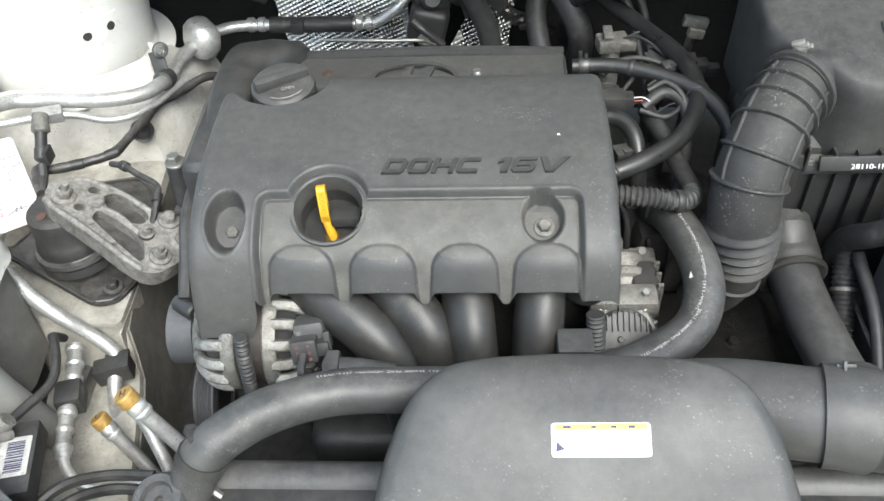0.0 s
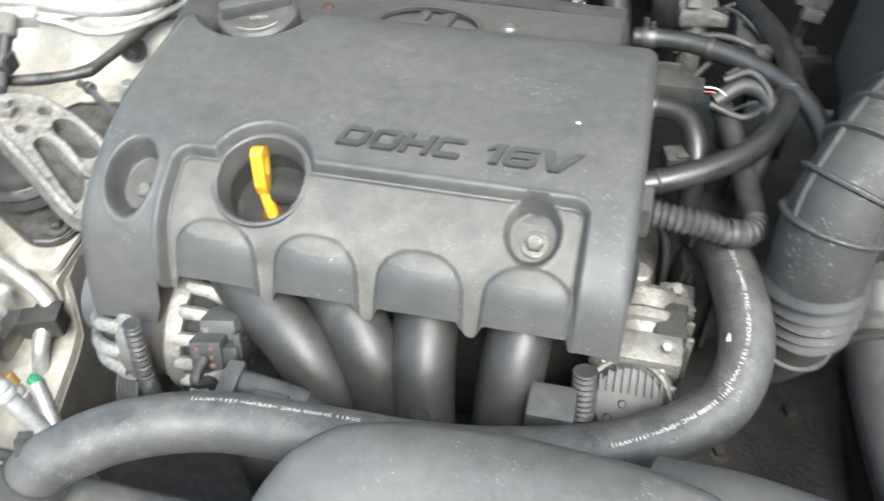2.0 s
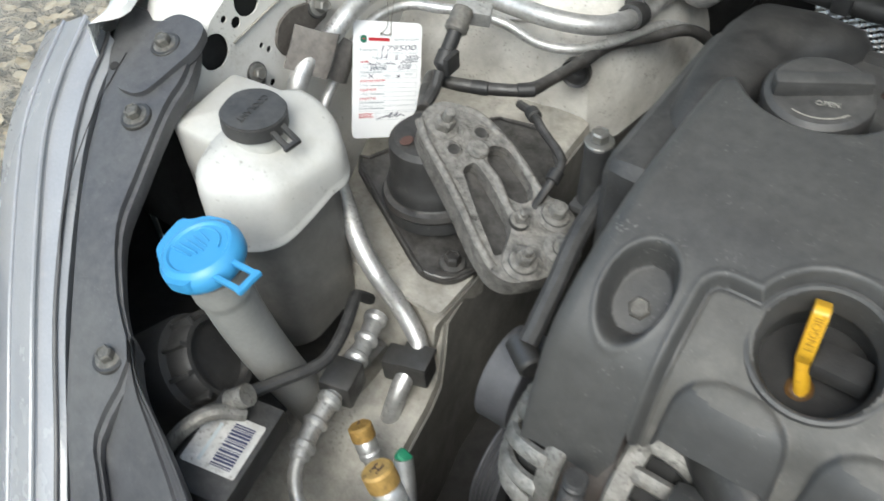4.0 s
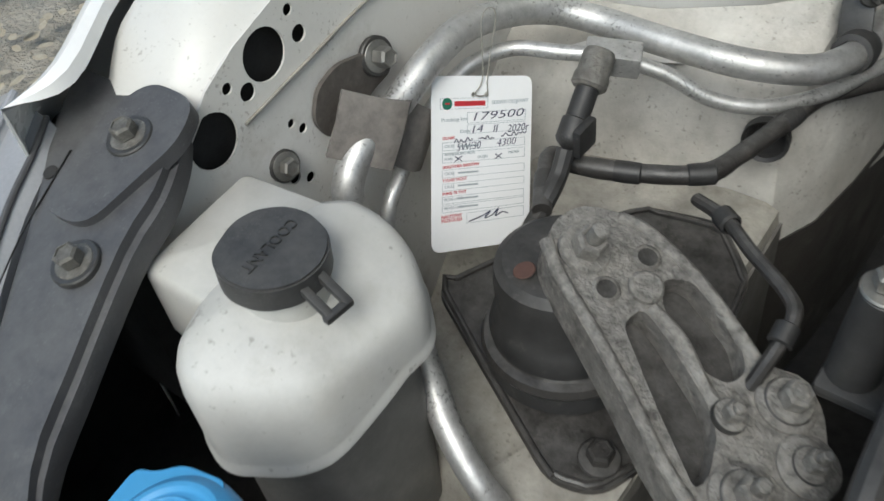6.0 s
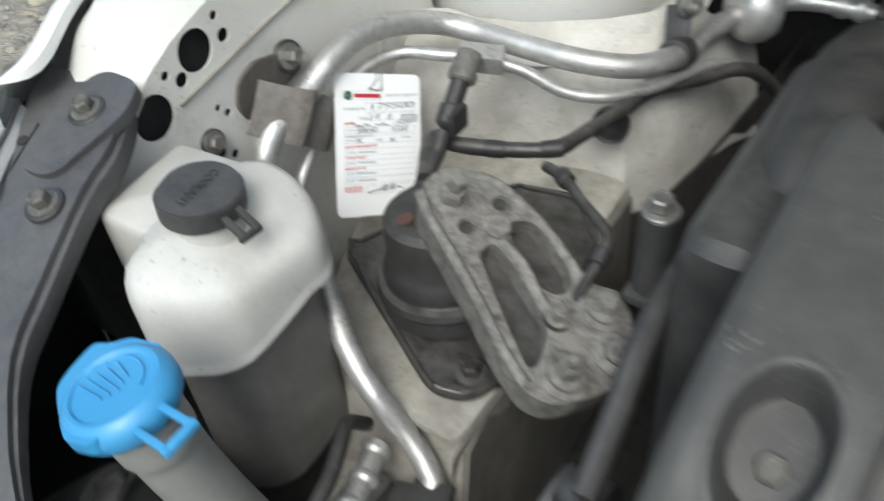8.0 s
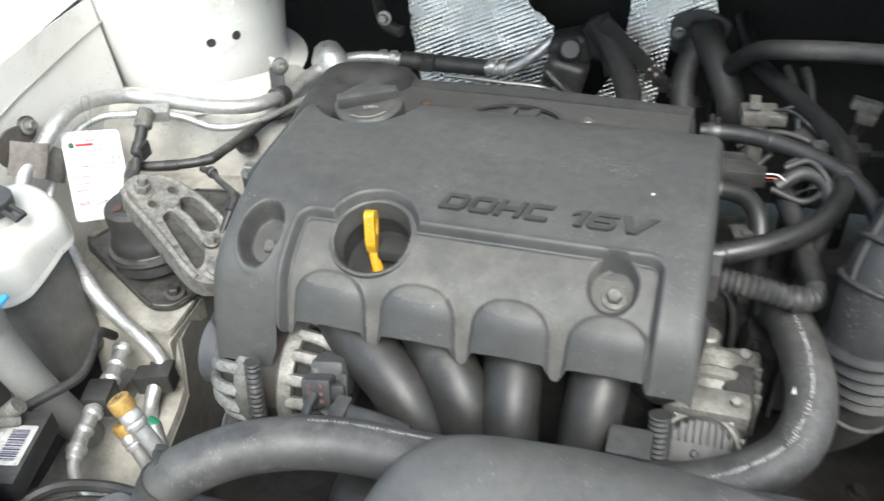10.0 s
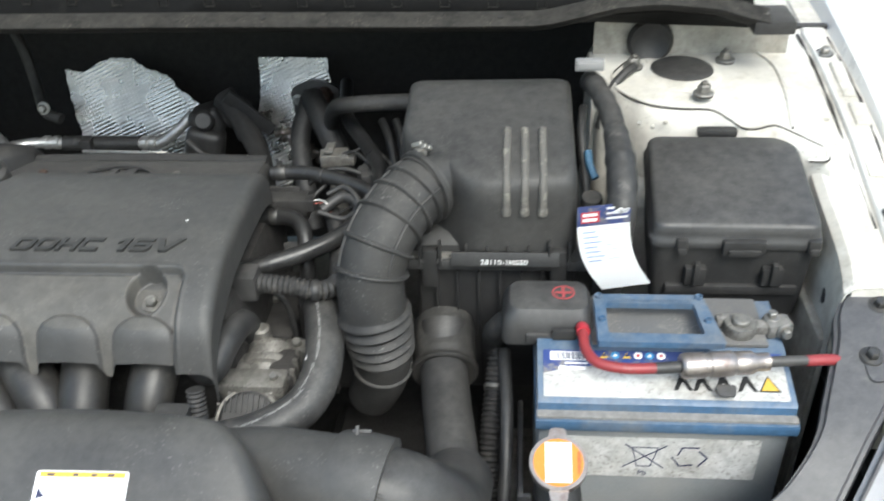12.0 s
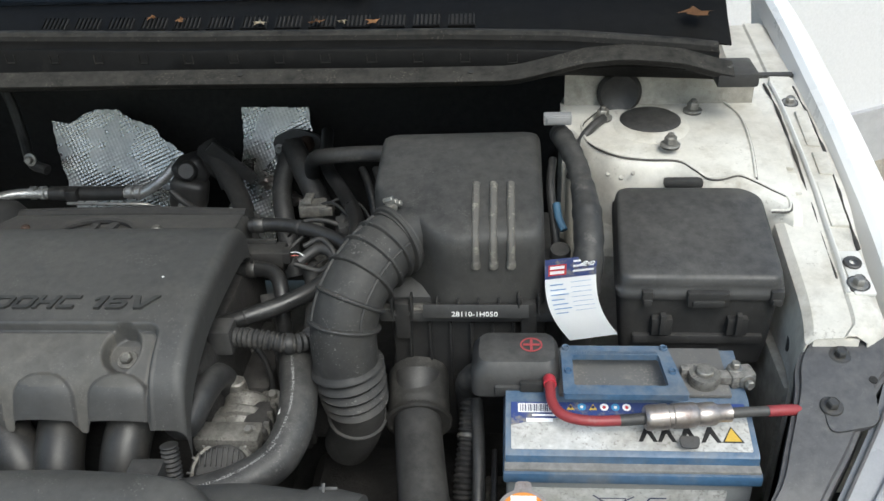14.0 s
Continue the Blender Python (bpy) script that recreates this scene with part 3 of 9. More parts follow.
# outer wing and flange on the battery side
rows = []
for y, x, z in ((0.42, 0.90, 0.90), (0.55, 0.925, 0.928), (0.709, 0.943, 0.953), (0.85, 0.945, 0.985), (1.0, 0.945, 1.015), (1.35, 0.955, 1.05), (1.8, 0.96, 1.06)):
    rows.append([(x - 0.022, y, z - 0.03), (x - 0.016, y, z - 0.006), (x - 0.008, y, z), (x, y, z - 0.002), (x + 0.03, y, z - 0.02), (x + 0.08, y, z - 0.1), (x + 0.11, y, z - 0.3), (x + 0.11, y, z - 0.65)])
part("outer_wing", sheet(smooth_rows(rows)), PAINT_C, car, "clean white outer wing")
FY, FZ = [0.5, 0.565, 0.58, 0.72, 0.82, 0.92, 1.05, 1.2], [0.908, 0.920, 0.925, 0.952, 0.972, 0.988, 1.0, 1.01]


def flange_z(y):
    return float(np.interp(y, FY, FZ))


rows = []
for y, xi, xo in ((0.579, 0.823, 0.880), (0.587, 0.823, 0.892), (0.60, 0.826, 0.904), (0.64, 0.830, 0.906), (0.73, 0.831, 0.914), (0.81, 0.832, 0.922), (0.94, 0.832, 0.926), (1.09, 0.84, 0.932), (1.28, 0.85, 0.94)):
    z = flange_z(y)
    rows.append([(xi - 0.006, y, z - 0.3), (xi - 0.006, y, z - 0.03), (xi - 0.002, y, z - 0.008), (xi + 0.006, y, z - 0.001), (xi + 0.016, y, z), (0.5 * (xi + xo) + 0.004, y, z + 0.001), (0.5 * (xi + xo) + 0.007, y, z + 0.004), (xo - 0.012, y, z + 0.003), (xo, y, z - 0.006), (xo + 0.006, y, z - 0.05)])
part("upper_flange", sheet(smooth_rows(rows)), PAINT_S, car, "dirt-stained white wing flange")
bm = bmesh.new()
box(bm, (0.850, 0.582, 0.898), (0.045, 0.004, 0.05), 0.001)
part("flange_end", bm, PAINT_S, car)
for pts in (((0.879, 1.05), (0.880, 0.98), (0.876, 0.864), (0.874, 0.796), (0.872, 0.731), (0.870, 0.66)), ((0.916, 1.04), (0.915, 0.94), (0.913, 0.86), (0.908, 0.78), (0.904, 0.70)), ((0.838, 0.93), (0.8385, 0.86), (0.836, 0.79))):
    bm = bmesh.new()
    tube(bm, [(x, y, flange_z(y) + (0.0 if x < 0.876 else 0.0035)) for x, y in pts], lambda u: 0.0017 + 0.001 * math.sin(u * 37) * math.sin(u * 11), 8, sub=10, flat=0.35)
    part("dirt_line", bm, GRIME, car)
# folded edge, raised pads and fixings along that flange
bm = bmesh.new()
tube(bm, [(x, y, flange_z(y) + 0.004) for x, y in ((0.888, 1.055), (0.888, 0.98), (0.885, 0.864), (0.883, 0.796), (0.880, 0.731), (0.879, 0.69), (0.875, 0.636))], 0.0028, 8, flat=0.6)
part("flange_strip", bm, PAINT, car)
for x, y, w, l in ((0.855, 0.868, 0.03, 0.055), (0.853, 0.812, 0.03, 0.038), (0.905, 0.925, 0.016, 0.08), (0.905, 0.85, 0.018, 0.045), (0.896, 0.775, 0.02, 0.08)):
    bm = bmesh.new()
    box(bm, (x, y, flange_z(y) + 0.003), (w, l, 0.006), 0.0025, Matrix.Rotation(0.17, 4, "X") @ Matrix.Rotation(-0.04, 4, "Z"))
    part("flange_pad", bm, PAINT_S, car)
bm = bmesh.new()
box(bm, (0.892, 0.665, flange_z(0.665) + 0.0035), (0.022, 0.065, 0.005), 0.002, Matrix.Rotation(0.18, 4, "X"))
part("flange_pad", bm, PAINT, car)
for p, r in (((0.900, 0.992, 1.0), 0.006), ((0.888, 0.647, 0.944), 0.0065)):
    bolt(p, (0, -0.17, 1), r, car, STEEL, r * 1.9)
bm = bmesh.new()
lathe(bm, [(0.0035, 0.0), (0.0085, 0.001), (0.0095, 0.0), (0.0095, -0.002)], (0.890, 0.676, 0.952), (0, -0.17, 1), 24)
part("flange_ring", bm, DARK_ST, car)
bm = bmesh.new()
box(bm, (0.892, 1.078, flange_z(1.078) + 0.003), (0.068, 0.012, 0.006), 0.002)
part("joint_sealer", bm, RUBBER_D, car)


# suspension towers
def tower(cx, cy, zt, r):
    bm = bmesh.new()
    prof = [(0, 0), (r * 0.40, 0), (r * 0.42, 0.002), (r * 0.8, 0.002), (r * 0.98, -0.004), (r * 1.03, -0.014), (r * 1.06, -0.06), (r * 1.2, -0.4)]
    lathe(bm, prof, (cx, cy, zt), (0, 0, 1), 48)
    return part("suspension_tower", bm, PAINT_S, car, "white suspension tower")


tower(0.7085, 0.935, 1.0, 0.055)
bm = bmesh.new()
box(bm, (0.72, 1.0, 0.84), (0.24, 0.24, 0.27), 0.03, seg=4)
part("tower_base", bm, PAINT_S, car)
bm = bmesh.new()
box(bm, (0.73, 0.83, 0.80), (0.2, 0.10, 0.2), 0.02, seg=3)
part("tower_apron", bm, PAINT_S, car)
# the other tower: a wide drum that the inner wing runs into
TX, TY = -0.547, 1.053


def drum_r(z):
    return 0.1365 + 0.10 * (z - 0.89)


def drum(a, z, lift=0.0):
    return V(TX + (drum_r(z) + lift) * math.cos(a), TY + (drum_r(z) + lift) * math.sin(a), z)


bm = bmesh.new()
lathe(bm, [(0, 0.092), (0.06, 0.092), (0.066, 0.0885), (0.118, 0.0885), (0.132, 0.0925), (drum_r(0.98), 0.089), (drum_r(0.97) + 0.001, 0.083), (drum_r(0.965), 0.077), (drum_r(0.93), 0.04), (drum_r(0.89), 0.0), (drum_r(0.83), -0.06), (drum_r(0.812), -0.076), (drum_r(0.806) + 0.006, -0.084), (drum_r(0.8) + 0.03, -0.09)], (TX, TY, 0.89), (0, 0, 1), 72)
part("suspension_tower", bm, PAINT, car, "white suspension tower")
for a_, z_ in ((-1.05, 0.925), (-0.82, 0.932), (-0.55, 0.938), (-1.3, 0.915)):
    bm = bmesh.new()
    lathe(bm, [(0, 0.0018), (0.003, 0.0013), (0.0042, -0.0005)], drum(a_, z_), (math.cos(a_), math.sin(a_), 0), 12)
    part("weld_spot", bm, PAINT, car)
# cream apron that sweeps from the inner wing round the tower's foot
rows = [[(-0.6, 0.90, 0.83), (-0.59, 0.91, 0.83), (-0.575, 0.918, 0.83), (-0.545, 0.915, 0.83), (-0.50, 0.925, 0.83), (-0.44, 0.962, 0.83), (-0.40, 1.0, 0.83), (-0.392, 1.02, 0.83), (-0.388, 1.05, 0.815), (-0.392, 1.08, 0.79), (-0.395, 1.13, 0.76)]]
for z, k in ((0.792, -0.012), (0.775, -0.002), (0.75, 0.006), (0.70, 0.012), (0.672, 0.016)):
    rows.append([(-0.6, 0.79, z), (-0.592 + k, 0.82, z), (-0.575 + k, 0.86, z), (-0.545, 0.889 - k, z), (-0.50, 0.901 - k, z), (-0.44, 0.906 - k, z), (-0.40 + k, 0.918 - k, z), (-0.382 + k, 0.945, z), (-0.374 + k, 1.0, z), (-0.365 + k, 1.08, z - 0.02), (-0.36 + k, 1.15, z - 0.05)])
part("apron", sheet(smooth_rows(rows, 3)), PAINT_A, car, "smeared cream apron")
# lower part of the apron in a much darker colour
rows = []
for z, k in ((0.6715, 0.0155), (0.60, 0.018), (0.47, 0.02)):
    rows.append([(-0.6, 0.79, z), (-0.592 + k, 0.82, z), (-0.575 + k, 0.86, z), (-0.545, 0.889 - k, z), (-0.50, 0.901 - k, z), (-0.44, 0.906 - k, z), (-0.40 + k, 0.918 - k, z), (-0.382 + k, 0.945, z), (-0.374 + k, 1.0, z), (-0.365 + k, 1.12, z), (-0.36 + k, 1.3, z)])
part("apron_foot", sheet(rows), GRIME, car, "darker lower apron")
# sloping top plate round the tower with its sealing beads
def plate_z(y):
    return float(np.interp(y, [0.7, 0.78, 0.86, 0.95], [0.966, 0.976, 0.993, 1.001]))


rows = []
for i in range(27):
    x = 0.595 + i * 0.01
    yf = float(np.interp(x, [0.6, 0.625, 0.655, 0.692, 0.73, 0.76, 0.80, 0.845], [0.93, 0.887, 0.857, 0.848, 0.845, 0.812, 0.80, 0.752]))
    z0 = plate_z(yf)
    rows.append([(x, yf - 0.02, z0 - 0.16), (x, yf - 0.016, z0 - 0.04), (x, yf - 0.010, z0 - 0.012), (x, yf - 0.004, z0 - 0.003), (x, yf, z0)] + [(x, yf + (1.0 - yf) * k / 6, plate_z(yf + (1.0 - yf) * k / 6)) for k in range(1, 7)])
part("tower_plate", sheet(rows, 0.002), PAINT_S, car, "stained white tower plate")
for pts in (((0.619, 0.926), (0.625, 0.887), (0.655, 0.857), (0.692, 0.848), (0.729, 0.845), (0.747, 0.828), (0.760, 0.812), (0.776, 0.810), (0.797, 0.816), (0.815, 0.804), (0.831, 0.789), (0.844, 0.776), (0.844, 0.759), (0.838, 0.750), (0.82, 0.750)),
            ((0.813, 0.992), (0.825, 0.946), (0.824, 0.884), (0.819, 0.833), (0.816, 0.81)), ((0.619, 0.926), (0.624, 0.94), (0.650, 0.976), (0.689, 0.988))):
    bm = bmesh.new()
    tube(bm, [(x, y, plate_z(y) + 0.0008) for x, y in pts], 0.0017, 8, sub=6)
    part("bead", bm, PAINT_S, car)
    # dark tube before the bead: its shadow line and dirty groove
    bm = bmesh.new()
    tube(bm, [(x + 0.0008, y - 0.0028, plate_z(y - 0.003) + 0.0004) for x, y in pts], 0.0013, 6, sub=6)
    part("dirt_line", bm, GRIME, car)
for x, y in ((0.676, 0.832), (0.660, 0.82), (0.645, 0.83)):
    bm = bmesh.new()
    lathe(bm, [(0, 0.002), (0.0025, 0.0015), (0.003, -0.001)], (x, y, plate_z(0.85) - 0.012), (0, -0.5, 1), 12)
    part("weld_stud", bm, PAINT_D, car)
bm = bmesh.new()
lathe(bm, [(0, 0.004), (0.034, 0.004), (0.039, 0.001), (0.04, -0.004)], (0.7085, 0.9375, 1.002), (0, 0, 1), 36)
tagged(part("tower_cap", bm, RUBBER_D, car), "black rubber cap in the suspension tower")
for p in ((0.648, 0.944, 1.004), (0.767, 0.963, 1.004), (0.7225, 0.862, 1.003)):
    bolt(p, (0, 0, 1), 0.0078, car, CAST, 0.0118, h=0.009, stud=0.006)
bm = bmesh.new()
tube(bm, [(0.648, 0.935, 1.006), (0.632, 0.915, 1.003), (0.615, 0.90, 0.985), (0.605, 0.895, 0.94)], 0.006, 10)
part("earth_lead", bm, RUBBER_D, car)

# raised two-hole pad on the drum-shaped tower
bm = bmesh.new()
plate(bm, rounded([(-0.034, -0.016), (-0.012, -0.024), (0.002, -0.015), (0.034, -0.013), (0.04, 0.004), (0.034, 0.02), (-0.008, 0.014), (-0.034, 0.004)], 0.008), Matrix.Identity(4), 0.003,
      [circle2((-0.018, 0.0), 0.006, 18), circle2((0.018, 0.001), 0.0058, 18)])
for v in bm.verts:
    v.co = drum(-0.7155 + v.co.x / 0.137, 0.8915 + v.co.y, v.co.z + 0.001)
part("tower_pad", bm, PAINT, car)
# black discs painted in as the shade inside the pad's holes
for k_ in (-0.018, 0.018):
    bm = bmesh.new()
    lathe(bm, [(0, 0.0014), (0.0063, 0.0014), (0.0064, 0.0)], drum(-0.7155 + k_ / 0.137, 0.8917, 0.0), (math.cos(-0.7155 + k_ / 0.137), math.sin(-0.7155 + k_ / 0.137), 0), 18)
    part("pad_hole", bm, FELT_SHADE, car)

# firewall with felt padding, closed under the scuttle
bm = bmesh.new()
box(bm, (CX, 1.36, 0.78), (1.5, 0.06, 0.62), 0.02)
part("firewall", bm, FELT_SHADE, car, "dark felt-covered firewall")
bm = bmesh.new()
box(bm, (CX, 1.2, 1.055), (1.38, 0.36, 0.02), 0.006)
part("plenum", bm, FELT_SHADE, car)
bm = bmesh.new()
box(bm, (CX, 0.75, 0.44), (1.5, 1.3, 0.03), 0.01)
part("undertray", bm, PLAST_D, car)
for x, w in ((-0.735, 0.02), (0.86, 0.02)):
    bm = bmesh.new()
    box(bm, (x, 0.66, 0.58), (w, 0.9, 0.34), 0.005)
    part("wheel_housing", bm, PLAST_D, car)
# white-painted inner wing, its shade put in as darker cream paint
bm = bmesh.new()
box(bm, (0.819, 0.70, 0.73), (0.012, 0.22, 0.24), 0.004)
part("inner_wing", bm, PAINT_D, car, "inner wing beside the battery, darkened for shade")
bm = bmesh.new()
box(bm, (CX, 0.17, 0.55), (1.4, 0.05, 0.35), 0.02)
part("bumper_beam", bm, PLAST_D, car)

# scuttle: front lip, trough, ridge, grille and windscreen
xs = [(-0.66 + i * 0.05) for i in range(31)]


def lip(x):
    """Wave of the scuttle's front edge in front of the battery-side tower."""
    return float(np.interp(x, [-0.66, 0.1, 0.39, 0.53, 0.575, 0.616, 0.67, 0.738, 0.794, 0.82], [0.002, 0.0, -0.003, -0.003, 0.007, 0.018, 0.022, 0.015, -0.002, -0.006]))


def seal(x):
    """Fall of the rear seal toward the wing."""
    return float(np.interp(x, [-0.66, -0.16, 0.08, 0.447, 0.608, 0.757, 0.823], [0.012, 0.006, 0.0, -0.005, -0.011, -0.025, -0.034]))


xs = [(-0.66 + i * 0.02) for i in range(75)]
rows = [[(x, 0.945, 1.055 + lip(x)), (x, 0.918, 1.064 + lip(x)), (x, 0.9065, 1.071 + lip(x)), (x, 0.9045, 1.0755 + lip(x)), (x, 0.907, 1.0785 + lip(x)), (x, 0.924, 1.0855 + lip(x)), (x, 0.9275, 1.0865 + lip(x)), (x, 0.930, 1.0845 + lip(x)), (x, 0.9315, 1.079 + lip(x))] for x in xs if x < 0.81]
part("scuttle_lip", sheet(rows, 0.003), LIP, car, "dusty front lip of the scuttle")
rows = [[(x, 0.9312, 1.0825 + lip(x)), (x, 0.935, 1.066 + lip(x) * 0.6), (x, 0.95, 1.060 + lip(x) * 0.3), (x, 0.966, 1.063 + seal(x) * 0.5), (x, 0.972, 1.07 + seal(x) * 0.7), (x, 0.974, 1.092 + seal(x)),
         (x, 0.9765, 1.0952 + seal(x)), (x, 0.981, 1.0958 + seal(x)), (x, 0.983, 1.093 + seal(x)), (x, 0.986, 1.0925 + seal(x)), (x, 0.998, 1.1 + seal(x)), (x, 1.003, 1.1 + seal(x))] for x in xs if x < 0.81]
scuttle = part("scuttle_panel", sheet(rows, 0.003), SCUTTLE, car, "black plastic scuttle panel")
rows = [[(x, 0.9985, 1.1 + seal(x)), (x, 0.9995, 1.1065 + seal(x)), (x, 1.003, 1.1098 + seal(x)), (x, 1.009, 1.111 + seal(x)), (x, 1.015, 1.1098 + seal(x)), (x, 1.0185, 1.1065 + seal(x)), (x, 1.019, 1.1 + seal(x))] for x in xs if x < 0.82]
part("scuttle_ridge", sheet(rows, 0.003), LIP, car)
rows = [[(x, 1.017, 1.1 + seal(x) * 0.8), (x, 1.024, 1.1015 + seal(x) * 0.7), (x, 1.06, 1.1155 + seal(x) * 0.5), (x, 1.10, 1.130), (x, 1.13, 1.142)] for x in xs]
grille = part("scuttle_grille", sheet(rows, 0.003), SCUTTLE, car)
for i in range(13):
    x = -0.13 + i * 0.048
    bm = bmesh.new()
    for j in range(6):
        box(bm, (x + j * 0.006, 1.043, 1.111 + seal(x) * 0.6), (0.0022, 0.024, 0.005), 0.0, Matrix.Rotation(0.37, 4, "X"))
    box(bm, (x + 0.015, 1.0305, 1.1055 + seal(x) * 0.6), (0.037, 0.003, 0.005), 0.0006, Matrix.Rotation(0.37, 4, "X"))
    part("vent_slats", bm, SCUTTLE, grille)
    # black slab under the slats, the vent's shade as colour
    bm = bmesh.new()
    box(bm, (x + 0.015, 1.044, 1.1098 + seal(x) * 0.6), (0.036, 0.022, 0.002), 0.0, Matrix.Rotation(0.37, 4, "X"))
    part("vent_recess", bm, FELT_SHADE, grille)
rows = [[(x, 1.09, 1.128), (x, 1.25, 1.185), (x, 1.5, 1.305), (x, 1.8, 1.445)] for x in xs]
part("windscreen", sheet(rows, 0.005), GLASS, car, "dark windscreen glass")
bm = bmesh.new()
tube(bm, [(-0.3, 1.115, 1.157), (0.1, 1.10, 1.152), (0.30, 1.095, 1.146)], 0.009, 10, flat=0.6)
tube(bm, [(-0.3, 1.105, 1.154), (0.32, 1.085, 1.14)], 0.004, 8)
lathe(bm, [(0, 0.012), (0.012, 0.01), (0.014, 0.0)], (0.315, 1.09, 1.139), (0, -0.2, 1), 20)
part("wiper", bm, RUBBER_D, car)
bm = bmesh.new()
for i in range(20):
    x = -0.40 + i * 0.062
    bm = bmesh.new()
    for dx in (-0.006, 0.006):
        box(bm, (x + dx, 0.9725, 1.0835 + seal(x)), (0.0012, 0.002, 0.012), 0.0)
    box(bm, (x, 0.9725, 1.0785 + seal(x)), (0.013, 0.002, 0.0015), 0.0)
    part("scuttle_clip", bm, LIP, car)
# clip holes: black discs in place of shaded depth
for x in (0.182, 0.478):
    bm = bmesh.new()
    lathe(bm, [(0, 0.001), (0.0035, 0.001), (0.0035, -0.001)], (x, 0.917, 1.083 + lip(x)), (0, -0.4, 1), 12)
    part("clip_hole", bm, FELT_SHADE, scuttle)
bm = bmesh.new()
box(bm, (0.806, 0.935, 1.066), (0.05, 0.06, 0.018), 0.004)
part("scuttle_end", bm, PLAST_D, car)
bolt((0.795, 0.92, 1.075), (0, -0.2, 1), 0.005, car, DARK_ST)
# wall of the plenum with its rubber grommet
bm = bmesh.new()
plate(bm, rounded([(0.60, 0.97), (0.85, 0.97), (0.85, 1.05), (0.60, 1.05)], 0.01), basis((0, 0.99, 0), (1, 0, 0), (0, 0, 1)), 0.004, [circle2((0.672, 1.022), 0.026, 28, 0.02)])
part("plenum_wall", bm, PAINT_D, car)
bm = bmesh.new()
lathe(bm, [(0.027, -0.004), (0.030, 0.004), (0.025, 0.01), (0.016, 0.004), (0.0, 0.0)], (0.672, 0.985, 1.022), (0, -1, 0.1), 28)
part("grommet", bm, RUBBER_D, car)

# open bonnet above the scuttle, out of sight
bm = bmesh.new()
rows = []
for i in range(9):
    t = i / 8
    y, z = 1.02 - 0.44 * t, 1.175 + 0.86 * t
    bow = 0.02 * math.sin(math.pi * t)
    rows.append([(-0.66, y - bow, z - 0.01), (-0.3, y - bow + 0.02, z + 0.01), (CX, y - bow + 0.025, z + 0.013), (0.55, y - bow + 0.02, z + 0.01), (0.9, y - bow, z - 0.01)])
part("bonnet", sheet(rows, 0.012), PAINT, car, "open white bonnet")


for x in (-0.62, 0.855):
    bm = bmesh.new()
    lathe(bm, [(0, 0), (0.2, 0.0), (0.29, 0.01), (0.31, 0.03), (0.31, 0.15), (0.29, 0.17), (0.2, 0.18), (0, 0.18)], (x - 0.09, 1.0, 0.315), (1, 0, 0), 40)
    part("tyre", bm, RUBBER_D, car)

# ---- headlamp rails ----
def rail(side, pts):
    """Black bracket beside the headlamp: inner lip, flat top with a groove, outer edge."""
    rows = []
    for y, xi, xo in pts:
        z = zr(y)
        d = -1 if side < 0 else 1
        w = xo - xi
        rows.append([(xi + d * 0.001, y, z - 0.022), (xi - d * 0.001, y, z - 0.012), (xi, y, z - 0.006), (xi + d * 0.004, y, z - 0.0055), (xi + d * 0.005, y, z), (xi + w * 0.45, y, z + 0.001), (xo - d * 0.006, y, z), (xo - d * 0.004, y, z - 0.004), (xo, y, z - 0.004), (xo, y, z - 0.03)])
    return sheet(smooth_rows(rows, 3), 0.0025)


railL = thing("headlamp_bracket", "black coated steel headlamp bracket with flange bolts", "bracket", (-0.56, 0.48, 0.75), "headlamp brackets")
LP = ((0.25, -0.39, -0.43), (0.305, -0.435, -0.475), (0.331, -0.462, -0.50), (0.376, -0.463, -0.532), (0.404, -0.498, -0.553), (0.439, -0.529, -0.578), (0.477, -0.545, -0.606), (0.53, -0.565, -0.64), (0.56, -0.572, -0.665), (0.585, -0.586, -0.682), (0.60, -0.60, -0.687))
part("bracket_plate", rail(-1, LP), RAIL, railL)
RP = [(y, 2 * CX - xi, 2 * CX - xo) for y, xi, xo in LP]
railR = thing("headlamp_bracket", "black coated steel headlamp bracket with flange bolts", "bracket", (0.8, 0.48, 0.75), "headlamp brackets")
part("bracket_plate", rail(1, RP), RAIL, railR)
for p in ((-0.608, 0.5735, 0.9185), (-0.583, 0.5125, 0.897), (-0.483, 0.371, 0.819)):
    bolt(p, (0, -0.25, 1), 0.0063, railL, BOLTGREY, 0.0125)
for p in ((0.852, 0.570, 0.9115), (0.830, 0.513, 0.896)):
    bolt(p, (0, -0.25, 1), 0.0062, railR, DARK_ST, 0.0108)
# thin black strip drawn as the shade in the pressed groove
bm = bmesh.new()
tube(bm, [(-0.640, 0.556, zr(0.556) + 0.001), (-0.622, 0.50, zr(0.50) + 0.001), (-0.592, 0.44, zr(0.44) + 0.001), (-0.562, 0.395, zr(0.395) + 0.001)], 0.0012, 6, flat=0.4)
part("pressed_groove", bm, FELT_SHADE, railL)
# side plate that leaves the bracket toward the slam panel
rows = []
